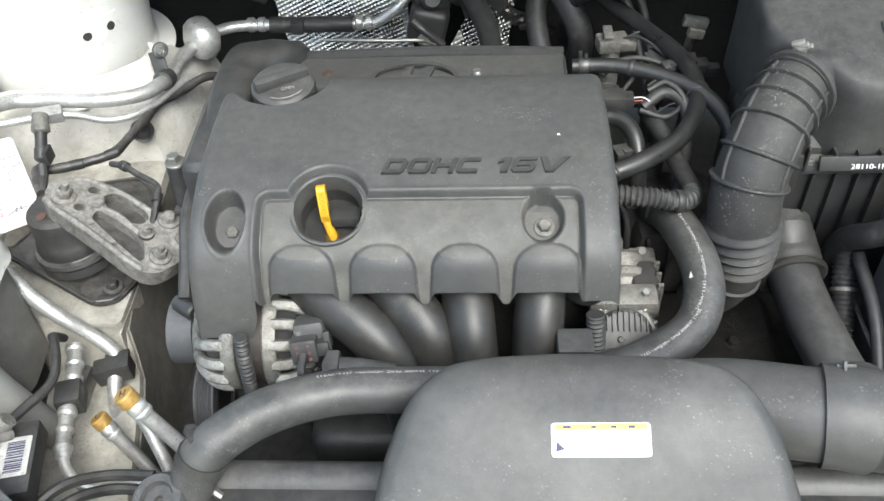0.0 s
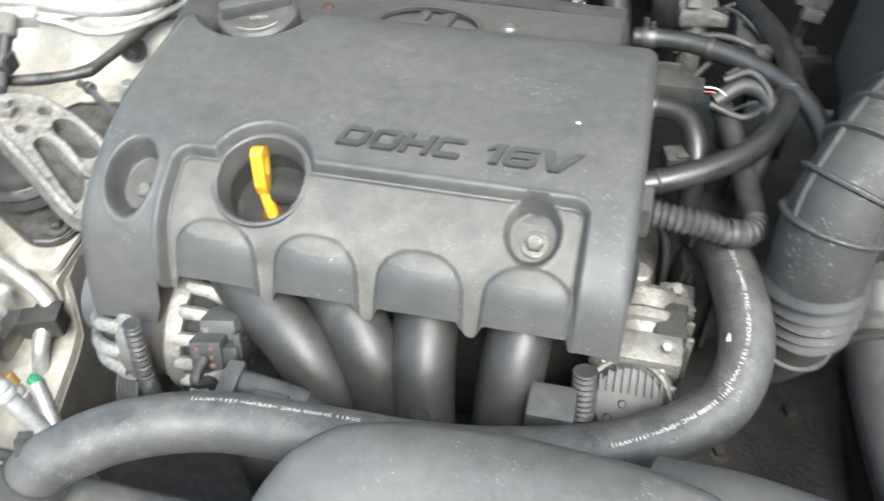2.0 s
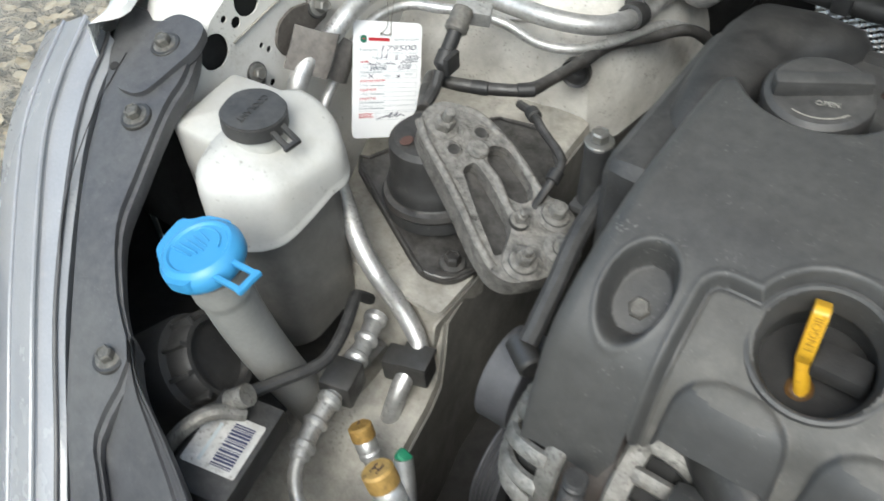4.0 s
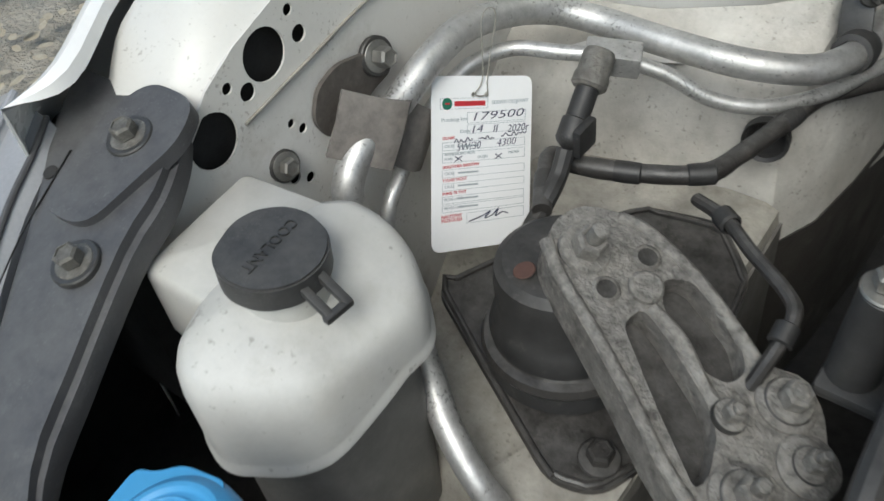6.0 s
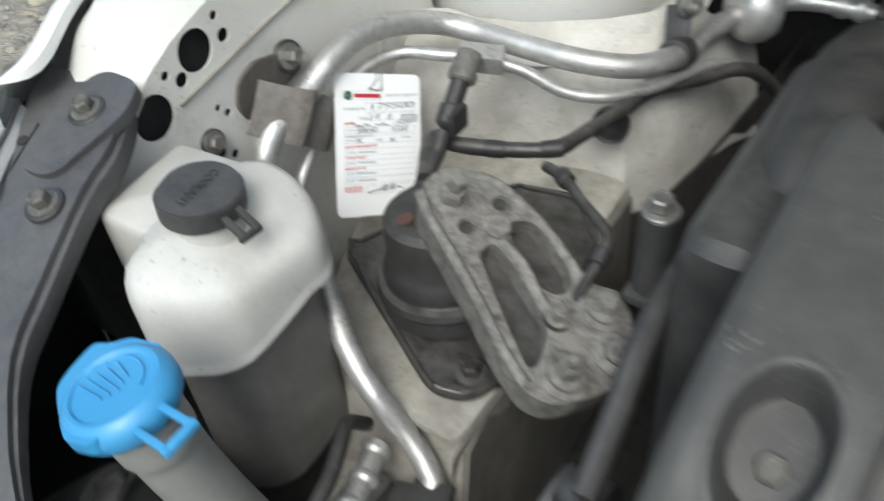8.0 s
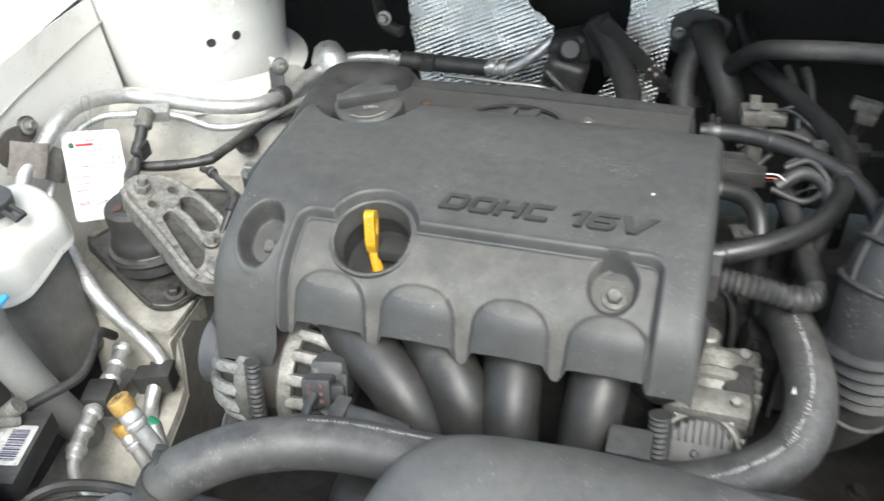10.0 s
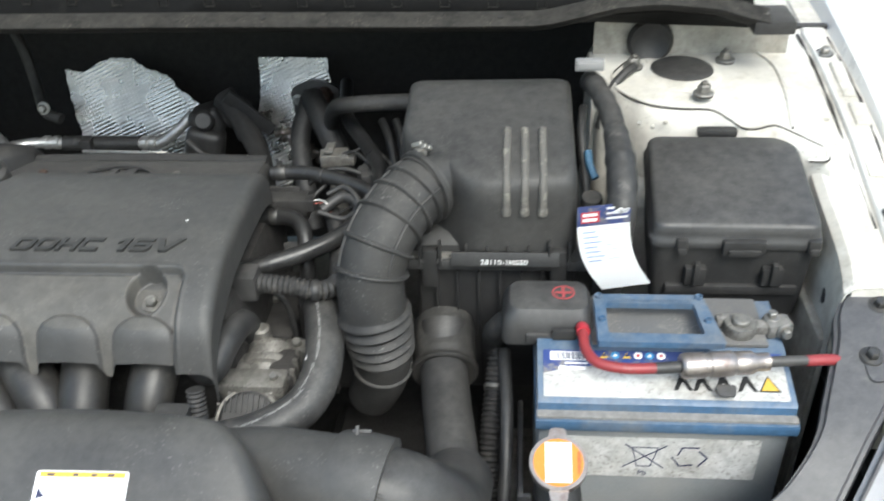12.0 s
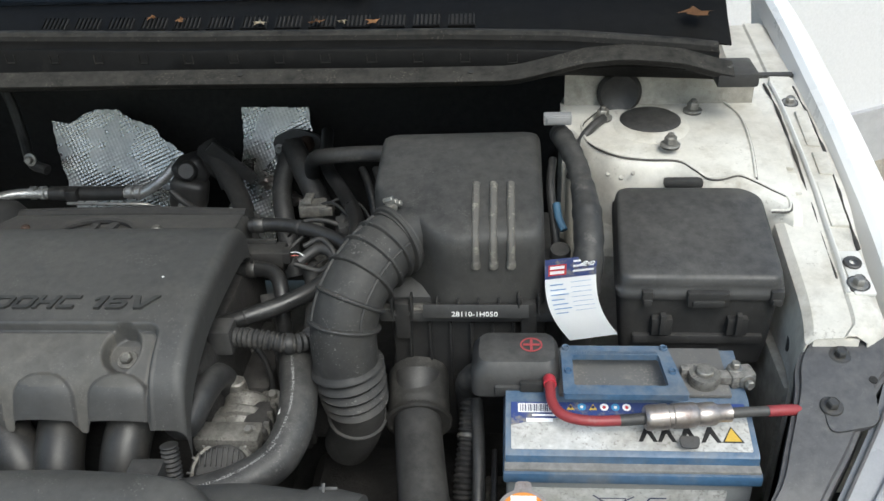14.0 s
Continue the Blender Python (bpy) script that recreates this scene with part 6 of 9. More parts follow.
tube(bm, [(-0.345, 1.095, 0.803), (-0.31, 1.12, 0.80), (-0.25, 1.13, 0.796), (-0.12, 1.13, 0.795), (-0.09, 1.13, 0.797), (-0.06, 1.135, 0.815), (-0.03, 1.15, 0.84)], 0.0085, 16)
part("rear_run", bm, ALU, pipe)
for x in (-0.285, -0.268, -0.115, -0.100):
    bm = bmesh.new()
    cyl(bm, (x - 0.006, 1.13, 0.797), (x + 0.006, 1.13, 0.797), 0.0115, n=20, bev=0.002)
    part("crimp", bm, ALU, pipe)
bm = bmesh.new()
tube(bm, [(-0.255, 1.13, 0.796), (-0.19, 1.13, 0.795), (-0.125, 1.13, 0.795)], 0.0125, 16)
box(bm, (-0.21, 1.118, 0.80), (0.02, 0.02, 0.02), 0.003)
part("rubber_section", bm, RUBBER_D, pipe)

bm = bmesh.new()
lathe(bm, [(0.0095, -0.013), (0.0135, -0.012), (0.0145, 0.0), (0.0135, 0.012), (0.0095, 0.013)], (-0.372, 0.957, 0.8165), (0.0, 1, -0.34), 24)
part("rubber_sleeve", bm, RUBBER_D, pipe)
bm = bmesh.new()
box(bm, (-0.380, 0.972, 0.832), (0.022, 0.003, 0.036), 0.001, Matrix.Rotation(-0.25, 4, "Y") @ Matrix.Rotation(-0.5, 4, "X"))
part("clip_plate", bm, DARK_ST, pipe)
bolt((-0.373, 0.975, 0.852), (0.7, -0.7, 0.2), 0.007, pipe, STEEL, 0.0115, h=0.009, stud=0.006)
bm = bmesh.new()
plate(bm, rounded([(-0.005, -0.018), (0.006, -0.02), (0.009, 0.014), (0.002, 0.02)], 0.004), basis((-0.388, 0.982, 0.842), (0.75, 0.6, 0.25), (0.1, 0.1, 1)), 0.003)
part("clip_stay", bm, PAINT, pipe, "white welded tab")

thin = thing("thin_refrigerant_pipe", "thin bare aluminium refrigerant pipe with a pressure sensor", "pipe", (-0.53, 0.7, 0.72), "refrigerant pipes")
bm = bmesh.new()
tube(bm, [(-0.560, 0.680, 0.745), (-0.563, 0.684, 0.772), (-0.565, 0.694, 0.794), (-0.568, 0.711, 0.805), (-0.572, 0.729, 0.812), (-0.5745, 0.759, 0.8275), (-0.568, 0.79, 0.841), (-0.552, 0.818, 0.8435), (-0.523, 0.829, 0.8435), (-0.49, 0.842, 0.842), (-0.46, 0.855, 0.832), (-0.43, 0.866, 0.815), (-0.40, 0.885, 0.808), (-0.375, 0.92, 0.805), (-0.362, 0.96, 0.80), (-0.35, 1.0, 0.79), (-0.33, 1.05, 0.76)], 0.0052, 12, sub=10)
part("pipe_body", bm, ALU, thin)
bm = bmesh.new()
bx = basis((-0.488, 0.838, 0.845), (1, 0.45, -0.1), (-0.4, 1, 0.2))
box(bm, bx.translation, (0.036, 0.018, 0.017), 0.002, bx.to_3x3().to_4x4())
part("sensor_block", bm, ALU, thin)
sa = V(0.1, -0.75, -0.55).normalized()
so = V(-0.489, 0.825, 0.858)
bm = bmesh.new()
lathe(bm, [(0, 0), (0.009, 0.001), (0.0105, 0.004), (0.0105, 0.016), (0.0115, 0.018), (0.0115, 0.024), (0.0095, 0.026), (0, 0.027)], so, sa, 28)
part("sensor", bm, CAST, thin)
bm = bmesh.new()
lathe(bm, [(0, 0.026), (0.0075, 0.026), (0.0075, 0.046), (0.009, 0.047), (0.009, 0.06), (0.008, 0.062), (0, 0.068)], so, sa, 20)
box(bm, so + sa * 0.055 + V(0.009, 0, 0), (0.006, 0.02, 0.02), 0.002)
part("sensor_plug", bm, PLAST_D, thin)
bm = bmesh.new()
tube(bm, [so + sa * 0.066, so + sa * 0.08 + V(0, 0, -0.004), (-0.478, 0.742, 0.80), (-0.485, 0.728, 0.775), (-0.48, 0.715, 0.755)], 0.006, 10)
part("sensor_lead", bm, RUBBER_D, thin)

# rubber clamp that holds both pipes to the wing
clampb = thing("pipe_clamp", "brown-black rubber pipe clamp bolted to the inner wing", "clamp", (-0.585, 0.72, 0.80))
bm = bmesh.new()
saddle = []
for y_, z_, w_ in ((0.676, 0.868, 0.020), (0.690, 0.858, 0.020), (0.703, 0.849, 0.021), (0.716, 0.838, 0.021), (0.727, 0.826, 0.0205), (0.738, 0.815, 0.019), (0.748, 0.806, 0.018)):
    bulge = 0.0235 * math.exp(-((y_ - 0.701) / 0.0145) ** 2) + 0.0165 * math.exp(-((y_ - 0.731) / 0.011) ** 2)
    saddle.append([V(-0.578 + bulge - abs(k) * 0.0012, y_ + k * w_ * 0.58, z_ + k * w_ * 0.82) for k in (-1, -0.6, 0, 0.6, 1)])
brown = mat("old_brown_rubber", (0.19, 0.175, 0.16), (0.13, 0.118, 0.107), 0.6, dust=(0.16, 0.14, 0.12), amount=0.16, dust_scale=60, spread=0.3, mottle=0.25, grunge=120)
part("clamp_strap", sheet(smooth_rows(saddle, 3), 0.003), brown, clampb)
bm = bmesh.new()
plate(bm, rounded([(0.674, 0.864), (0.682, 0.882), (0.70, 0.888), (0.724, 0.882), (0.742, 0.876), (0.744, 0.858), (0.725, 0.855), (0.70, 0.84), (0.682, 0.846)], 0.007), basis((-0.592, 0, 0), (0, 1, 0), (0, 0, 1)), 0.003)
part("clamp_plate", bm, mat("old_brown_steel", (0.11, 0.097, 0.088), (0.075, 0.067, 0.06), 0.7, dust=(0.16, 0.14, 0.12), amount=0.12, dust_scale=60, spread=0.3, mottle=0.25, grunge=120), clampb)
bolt((-0.590, 0.732, 0.876), (1, -0.1, 0.3), 0.0066, clampb, STEEL, 0.0125, h=0.011)
bolt((-0.5925, 0.646, 0.851), (1, -0.1, 0.3), 0.0058, clampb, STEEL, 0.010)
bm = bmesh.new()
tube(bm, [(-0.476, 0.735, 0.80), (-0.487, 0.755, 0.801), (-0.497, 0.778, 0.803), (-0.482, 0.782, 0.80), (-0.45, 0.793, 0.799), (-0.41, 0.813, 0.80), (-0.398, 0.842, 0.80), (-0.386, 0.89, 0.80), (-0.378, 0.925, 0.798), (-0.355, 0.97, 0.79), (-0.325, 1.01, 0.785), (-0.30, 1.06, 0.73)], lambda u: 0.0064 + 0.0005 * math.sin(u * 60) * math.sin(u * 23), 12)
wl_ = thing("wiring_loom", "black taped wiring loom behind the engine mount", "wiring loom", (-0.45, 0.79, 0.79))
part("loom_sleeve", bm, GREASE, wl_)
for p, d in (((-0.487, 0.755, 0.801), (-0.5, 0.85, 0.05)), ((-0.45, 0.793, 0.799), (1, 0.35, 0)), ((-0.41, 0.813, 0.80), (1, 0.7, 0)), ((-0.386, 0.89, 0.80), (0.2, 1, 0))):
    bm = bmesh.new()
    lathe(bm, [(0.006, -0.009), (0.0069, -0.008), (0.0072, 0.0), (0.0069, 0.008), (0.006, 0.009)], p, d, 16)
    part("tape_band", bm, PLAST_D, wl_)
bm = bmesh.new()
lathe(bm, [(0, -0.006), (0.009, -0.004), (0.012, 0.0), (0.0135, 0.006), (0.016, 0.008), (0.016, 0.0)], (-0.40, 0.897, 0.775), (0.2, -1, 0.1), 28)
tagged(part("rubber_grommet", bm, RUBBER_D), "black rubber grommet in the cream apron", "grommet")

# lower refrigerant tube and charging valves
low = thing("lower_refrigerant_tube", "bent aluminium refrigerant tube with a black connector block", "pipe", (-0.40, 0.56, 0.60), "refrigerant pipes")
bm = bmesh.new()
tube(bm, [(-0.515, 0.645, 0.775), (-0.482, 0.622, 0.765), (-0.457, 0.605, 0.75), (-0.43, 0.595, 0.728), (-0.408, 0.595, 0.702), (-0.388, 0.59, 0.682), (-0.376, 0.582, 0.67), (-0.374, 0.565, 0.662), (-0.373, 0.542, 0.645), (-0.374, 0.522, 0.605), (-0.36, 0.49, 0.57), (-0.34, 0.45, 0.55)], 0.0088, 16, sub=10)
part("pipe_body", bm, ALU, low)
bm = bmesh.new()
cmx = basis((-0.376, 0.566, 0.662), (1, 0.25, 0.1), (0.1, 1, 0.0))
box(bm, cmx.translation, (0.044, 0.024, 0.026), 0.003, cmx.to_3x3().to_4x4())
box(bm, cmx.translation + V(0.006, 0.004, 0.012), (0.03, 0.028, 0.006), 0.002, cmx.to_3x3().to_4x4())
part("connector_block", bm, DARK_ST, low)


def charge_valve(name, pts, cap_r, letter, green=False):
    v = thing(name, "aluminium charging valve with a gold screw cap", "charging valve", pts[-1], "charging valves")
    a = (Vector(pts[0]) - Vector(pts[1])).normalized()
    o = Vector(pts[0])
    bm = bmesh.new()
    tube(bm, [o - a * 0.002, *pts[1:]], cap_r * 0.75, 16)
    lathe(bm, [(cap_r * 0.7, -0.02), (cap_r * 0.95, -0.018), (cap_r * 0.95, -0.014), (cap_r * 0.8, -0.012), (cap_r * 0.95, -0.010), (cap_r * 0.95, -0.005), (cap_r * 0.7, 0.0)], o, a, 24)
    part("valve_stem", bm, ALU, v)
    bm = bmesh.new()
    h = cap_r * 1.25
    lathe(bm, [(0, h), (cap_r * 0.85, h), (cap_r, h - 0.0015), (cap_r * 1.02, 0.002), (cap_r, 0.0), (0, 0.0)], o, a, 32)
    c = part("valve_cap", bm, BRASS, v, "gold screw cap")
    up = V(0, 1, 0)
    m = basis(o + a * (h + 0.0001), V(1, 0, 0) - a * a.x, up)
    words(letter, cap_r * 1.1, m @ Matrix.Translation((-cap_r * 0.35, -cap_r * 0.4, 0)), RUST, c, name="letter", depth=0.0003)
    return v


charge_valve("charging_valve", [(-0.2533, 0.400, 0.835), (-0.240, 0.397, 0.809), (-0.219, 0.391, 0.773), (-0.198, 0.382, 0.735), (-0.185, 0.37, 0.69)], 0.0104, "H")
charge_valve("charging_valve", [(-0.358, 0.481, 0.672), (-0.343, 0.474, 0.646), (-0.322, 0.463, 0.614), (-0.296, 0.444, 0.58)], 0.0104, "L")
bm = bmesh.new()
box(bm, (-0.297, 0.463, 0.729), (0.013, 0.010, 0.010), 0.004, Matrix.Rotation(0.5, 4, "Y"), 3)
tagged(part("pipe_tape", bm, GREEN), "green tape mark on an aluminium pipe", "tape")
bm = bmesh.new()
tube(bm, [(-0.297, 0.463, 0.728), (-0.286, 0.45, 0.705), (-0.27, 0.427, 0.668), (-0.258, 0.41, 0.62), (-0.252, 0.40, 0.57)], 0.0075, 12)
tagged(part("aluminium_tube", bm, ALU), "bare aluminium tube beside the charging valve", "pipe", "refrigerant pipes")
# crimped hose joint
joint = thing("crimped_hose_joint", "crimped aluminium hose joint with a black clamp block", "hose joint", (-0.40, 0.48, 0.60))
bm = bmesh.new()
tube(bm, [(-0.420, 0.578, 0.69), (-0.409, 0.545, 0.69), (-0.400, 0.508, 0.69), (-0.396, 0.475, 0.688), (-0.389, 0.443, 0.685), (-0.378, 0.418, 0.68), (-0.355, 0.402, 0.672), (-0.32, 0.405, 0.665), (-0.28, 0.42, 0.66)], lambda u: (0.0085 + (0.0025 if int(u * 36) % 3 == 0 else 0.0)) if u < 0.55 else 0.006, 16, sub=12)
part("joint_pipe", bm, ALU, joint)
bm = bmesh.new()
box(bm, (-0.401, 0.507, 0.688), (0.03, 0.032, 0.03), 0.004, Matrix.Rotation(0.25, 4, "Z"))
part("clamp_block", bm, DARK_ST, joint)
bm = bmesh.new()
tube(bm, [(-0.432, 0.585, 0.70), (-0.428, 0.565, 0.728), (-0.414, 0.545, 0.742), (-0.402, 0.516, 0.742), (-0.398, 0.487, 0.742), (-0.412, 0.45, 0.748), (-0.424, 0.425, 0.75), (-0.44, 0.40, 0.745)], 0.0054, 10)
tagged(part("black_lead", bm, RUBBER_D), "black rubber lead to the headlamp unit", "cable")
bm = bmesh.new()
box(bm, (-0.425, 0.555, 0.64), (0.03, 0.05, 0.03), 0.006)
tagged(part("steel_bracket", bm, STEEL), "dull steel bracket on the side member", "bracket")

# rear of the headlamp and its ballast
hl = thing("headlamp_rear_cap", "black ribbed plastic cap on the headlamp's rear", "headlamp cap", (-0.47, 0.43, 0.70))
bm = bmesh.new()
ha = V(0.55, 0.35, 0.45).normalized()
lathe(bm, [(0, 0.022), (0.028, 0.022), (0.03, 0.03), (0.034, 0.03), (0.036, 0.026), (0.037, 0.01), (0.043, 0.008), (0.045, 0.0), (0.045, -0.05), (0, -0.05)], (-0.482, 0.428, 0.740), ha, 36)
part("cap_shell", bm, PLAST_D, hl)
for k in range(10):
    a = 2 * math.pi * k / 10
    f = frame_of(ha)
    bm = bmesh.new()
    box(bm, V(-0.482, 0.428, 0.740) + f.to_3x3() @ V(0.037 * math.cos(a), 0.037 * math.sin(a), 0.02), (0.008, 0.004, 0.022), 0.001, f @ Matrix.Rotation(a, 4, "Z"))
    part("grip_rib", bm, PLAST_D, hl)
bal = thing("lamp_control_unit", "black lamp control unit with a white bar-code label", "control unit", (-0.40, 0.38, 0.70))
bm = bmesh.new()
blm = basis((-0.4022, 0.3860, 0.757), (-0.095, 0.450, 0.0), (-0.465, 0.030, 0.0))
box(bm, blm @ V(0, 0, -0.014), (0.085, 0.055, 0.026), 0.003, blm.to_3x3().to_4x4())
part("unit_case", bm, PLAST_D, bal)
lab = bmesh.new()
plate(lab, rounded([(-0.0230, -0.0233), (0.0230, -0.0233), (0.0230, 0.0233), (-0.0230, 0.0233)], 0.002), blm, 0.0005)
lb = part("paper_label", lab, BAT_LABEL, bal, "white label with bars")
rng = random.Random(3)
x = -0.0184
while x < 0.0184:
    w = rng.choice((0.0006, 0.0012, 0.0018))
    bar(blm, x, -0.0175, w, 0.0175, INK, lb, "code_bar", 0.0004)
    x += w + rng.choice((0.0008, 0.0014))
bar(blm, -0.0184, 0.0082, 0.0322, 0.003, GREYINK, lb)
bm = bmesh.new()
tube(bm, [(-0.44, 0.35, 0.745), (-0.43, 0.375, 0.765), (-0.418, 0.395, 0.772), (-0.405, 0.412, 0.76)], 0.006, 10)
cyl(bm, (-0.418, 0.412, 0.765), (-0.405, 0.42, 0.775), 0.009, n=12)
part("unit_lead", bm, CAST, bal)
bm = bmesh.new()
tube(bm, [(-0.385, 0.335, 0.72), (-0.355, 0.375, 0.72), (-0.32, 0.40, 0.70), (-0.27, 0.40, 0.70)], 0.006, 8)
tube(bm, [(-0.375, 0.325, 0.71), (-0.345, 0.365, 0.71), (-0.31, 0.39, 0.69), (-0.26, 0.385, 0.69)], 0.006, 8)
tagged(part("black_brace", bm, PLAST_D), "black braces under the charging valves", "bracket")


# ---- service card on its string ----
def service_card():
    t = thing("service_card", "white printed oil service card filled in by hand", "service card", (-0.54, 0.74, 0.76))
    tl, tr, bl = V(-0.5659, 0.7485, 0.8596), V(-0.5385, 0.8179, 0.8265), V(-0.5345, 0.694, 0.7663)
    W, H = (tr - tl).length, (bl - tl).length
    m = basis(bl, tr - tl, tl - bl)
    bm = bmesh.new()
    plate(bm, rounded([(0, 0), (W, 0), (W, H), (0, H)], [0.007] * 4, 5), m, 0.0006, [circle2((W * 0.40, H * 0.895), 0.0018, 10), circle2((W * 0.53, H * 0.895), 0.0018, 10)])
    card = part("card", bm, CARD, t)

    def line(u0, v0, u1, v1, w, mtl, name="printed_line"):
        b = bmesh.new()
        a, c = V(u0 * W, v0 * H), V(u1 * W, v1 * H)
        n = (c - a).normalized().orthogonal() * w
        plate(b, [a - n, c - n, c + n, a + n], m @ Matrix.Translation((0, 0, 0.0003)), 0.0002)
        return part(name, b, mtl, card)

    def txt(s, u, v, h, mtl, width=0.0, shear=0.0, rot=2.0):
        return words(s, h, m @ Matrix.Translation((u * W, v * H, 0.0002)) @ Matrix.Rotation(radians(rot), 4, "Z"), mtl, card, depth=0.00015, width=width * W, shear=shear, thick=-0.0001 if h > 0.006 else 0.0)

    b = bmesh.new()
    plate(b, circle2((0.145 * W, 0.846 * H), 0.0038, 24), m @ Matrix.Translation((0, 0, 0.0003)), 0.0002)
    part("logo_disc", b, GREENINK, card)
    bar(m, 0.125 * W, 0.842 * H, 0.04 * W, 0.01 * H, REDINK, card, "logo_stroke", 0.0006)
    bar(m, 0.215 * W, 0.832 * H, 0.30 * W, 0.028 * H, REDINK, card, "logo_bar")
    for a in ((0.08, 0.818, 0.54, 0.818), (0.08, 0.876, 0.54, 0.876), (0.08, 0.818, 0.08, 0.876), (0.54, 0.818, 0.54, 0.876)):
        line(*a, 0.00012, GREYINK)
    txt("SERWIS OLEJOWY", 0.58, 0.838, 0.0034, GREYINK, 0.38)
    for s, u, v, h, mt, w in (("Przebieg km.", 0.09, 0.745, 0.0036, GREYINK, 0.25), ("Data:", 0.27, 0.68, 0.0032, GREYINK, 0.1), ("SILNIK", 0.1, 0.645, 0.0028, REDINK, 0.12), ("OLEJ", 0.12, 0.60, 0.0026, GREYINK, 0.09),
                              ("WYMIENIONO FILTR:", 0.12, 0.553, 0.0026, GREYINK, 0.3), ("POW.", 0.12, 0.527, 0.0026, GREYINK, 0.08), ("OLEJU", 0.44, 0.53, 0.0026, GREYINK, 0.1), ("PALIWA", 0.76, 0.545, 0.0026, GREYINK, 0.11),
                              ("SKRZYNIA BIEGÓW", 0.1, 0.482, 0.0028, REDINK, 0.36), ("OLEJ", 0.12, 0.445, 0.0026, GREYINK, 0.09), ("TYLNY MOST", 0.1, 0.405, 0.0028, REDINK, 0.24), ("OLEJ", 0.12, 0.37, 0.0026, GREYINK, 0.09),
                              ("INNE PŁYNY", 0.1, 0.33, 0.0028, REDINK, 0.23), ("PŁYN HAM.", 0.12, 0.295, 0.0026, GREYINK, 0.18), ("PŁYN CHŁ.", 0.12, 0.245, 0.0026, GREYINK, 0.18), ("NASTĘPNY", 0.09, 0.195, 0.003, REDINK, 0.2), ("PRZEGLĄD", 0.09, 0.172, 0.003, REDINK, 0.2)):
        txt(s, u, v, h, mt, w)
    for v in (0.585, 0.445 - 0.012, 0.36, 0.285, 0.235):
        bar(m, 0.25 * W, (v + 0.016) * H, 0.2 * W, 0.010 * H, GREYINK, card)
    for s, u, v, h, w in (("179500", 0.36, 0.745, 0.0075, 0.52), ("14", 0.36, 0.675, 0.0072, 0.11), ("II", 0.59, 0.675, 0.0072, 0.05), ("2020r", 0.74, 0.672, 0.0072, 0.23), ("5W/30", 0.23, 0.578, 0.007, 0.24), ("4300", 0.63, 0.592, 0.0068, 0.2)):
        txt(s, u, v, h, INK, w, 0.25, 3.0)
    # handwritten product line and signature as plain strokes
    rr = random.Random(8)
    for u0, u1 in ((0.21, 0.40), (0.45, 0.62), (0.68, 0.95)):
        k = u0
        b = bmesh.new()
        pts = []
        while k < u1:
            pts.append(m @ V(k * W, (0.633 + 0.035 * (k - 0.2) / 0.75 + rr.uniform(-0.012, 0.014)) * H, 0.0005))
            k += 0.022
        tube(b, pts, 0.00035, 5, sub=3)
        part("pen_stroke", b, INK, card)
    b = bmesh.new()
    tube(b, [m @ V(u * W, v * H, 0.0005) for u, v in ((0.36, 0.165), (0.5, 0.19), (0.58, 0.215), (0.52, 0.175), (0.6, 0.19), (0.66, 0.225), (0.63, 0.18), (0.7, 0.2), (0.76, 0.188))], 0.0004, 5, sub=4)
    part("signature", b, INK, card)
    for u in (0.22, 0.62):
        line(u, 0.52, u + 0.07, 0.55, 0.0003, INK, "pen_cross")
        line(u, 0.55, u + 0.07, 0.52, 0.0003, INK, "pen_cross")
    for v0, v1 in ((0.735, 0.795), (0.675, 0.725), (0.585, 0.63), (0.515, 0.57), (0.43, 0.475), (0.355, 0.395), (0.28, 0.32), (0.23, 0.27), (0.155, 0.215)):
        u0 = 0.34 if v0 > 0.66 or v0 < 0.2 else 0.1
        for a in ((u0, v0, 0.93, v0 + 0.008), (u0, v1, 0.93, v1 + 0.008), (u0, v0, u0, v1), (0.93, v0 + 0.008, 0.93, v1 + 0.008)):
            line(*a, 0.00012, GREYINK)
    b = bmesh.new()
    h1, h2 = m @ V(W * 0.40, H * 0.895, 0.001), m @ V(W * 0.53, H * 0.895, 0.001)
    tube(b, [h1, m @ V(W * 0.46, H * 0.885, 0.001), h2], 0.0005, 6)
    tube(b, [h1, m @ V(W * 0.47, H * 1.0, 0.002), V(-0.553, 0.79, 0.882), V(-0.55, 0.80, 0.88), m @ V(W * 0.52, H * 1.02, 0.002), h2], 0.0004, 6)
    part("string", b, FADED, t)


service_card()


# ---- front of the bay ----
def cover_plane(y):
    return min(0.965, 0.936 + 0.62 * (y - 0.31)) - 1.0 * max(0.0, y - 0.335) ** 1.2


shroud = thing("fan_cover", "large smooth domed dark grey plastic front cover", "plastic cover", (0.15, 0.27, 0.70))
pl = [(-0.016, 0.12), (-0.0145, 0.225), (-0.007, 0.285), (0.010, 0.329), (0.034, 0.358), (0.072, 0.379), (0.145, 0.388), (0.229, 0.381), (0.276, 0.363), (0.307, 0.323), (0.321, 0.276), (0.324, 0.22), (0.324, 0.12)]
outl = rounded(pl, 0.02, 5)
oc = V(0.152, 0.24)
bm = bmesh.new()
rs = []
for k, dz in ((1.06, -0.16), (1.03, -0.10), (1.012, -0.055), (1.0, -0.034), (0.985, -0.02), (0.96, -0.010), (0.93, -0.0045), (0.88, -0.001), (0.7, 0.0), (0.4, 0.0), (0.02, 0.0)):
    rs.append([V(*(oc + (p - oc) * k), cover_plane((oc + (p - oc) * min(k, 0.93))[1]) + dz) for p in outl])
loft(bm, rs)
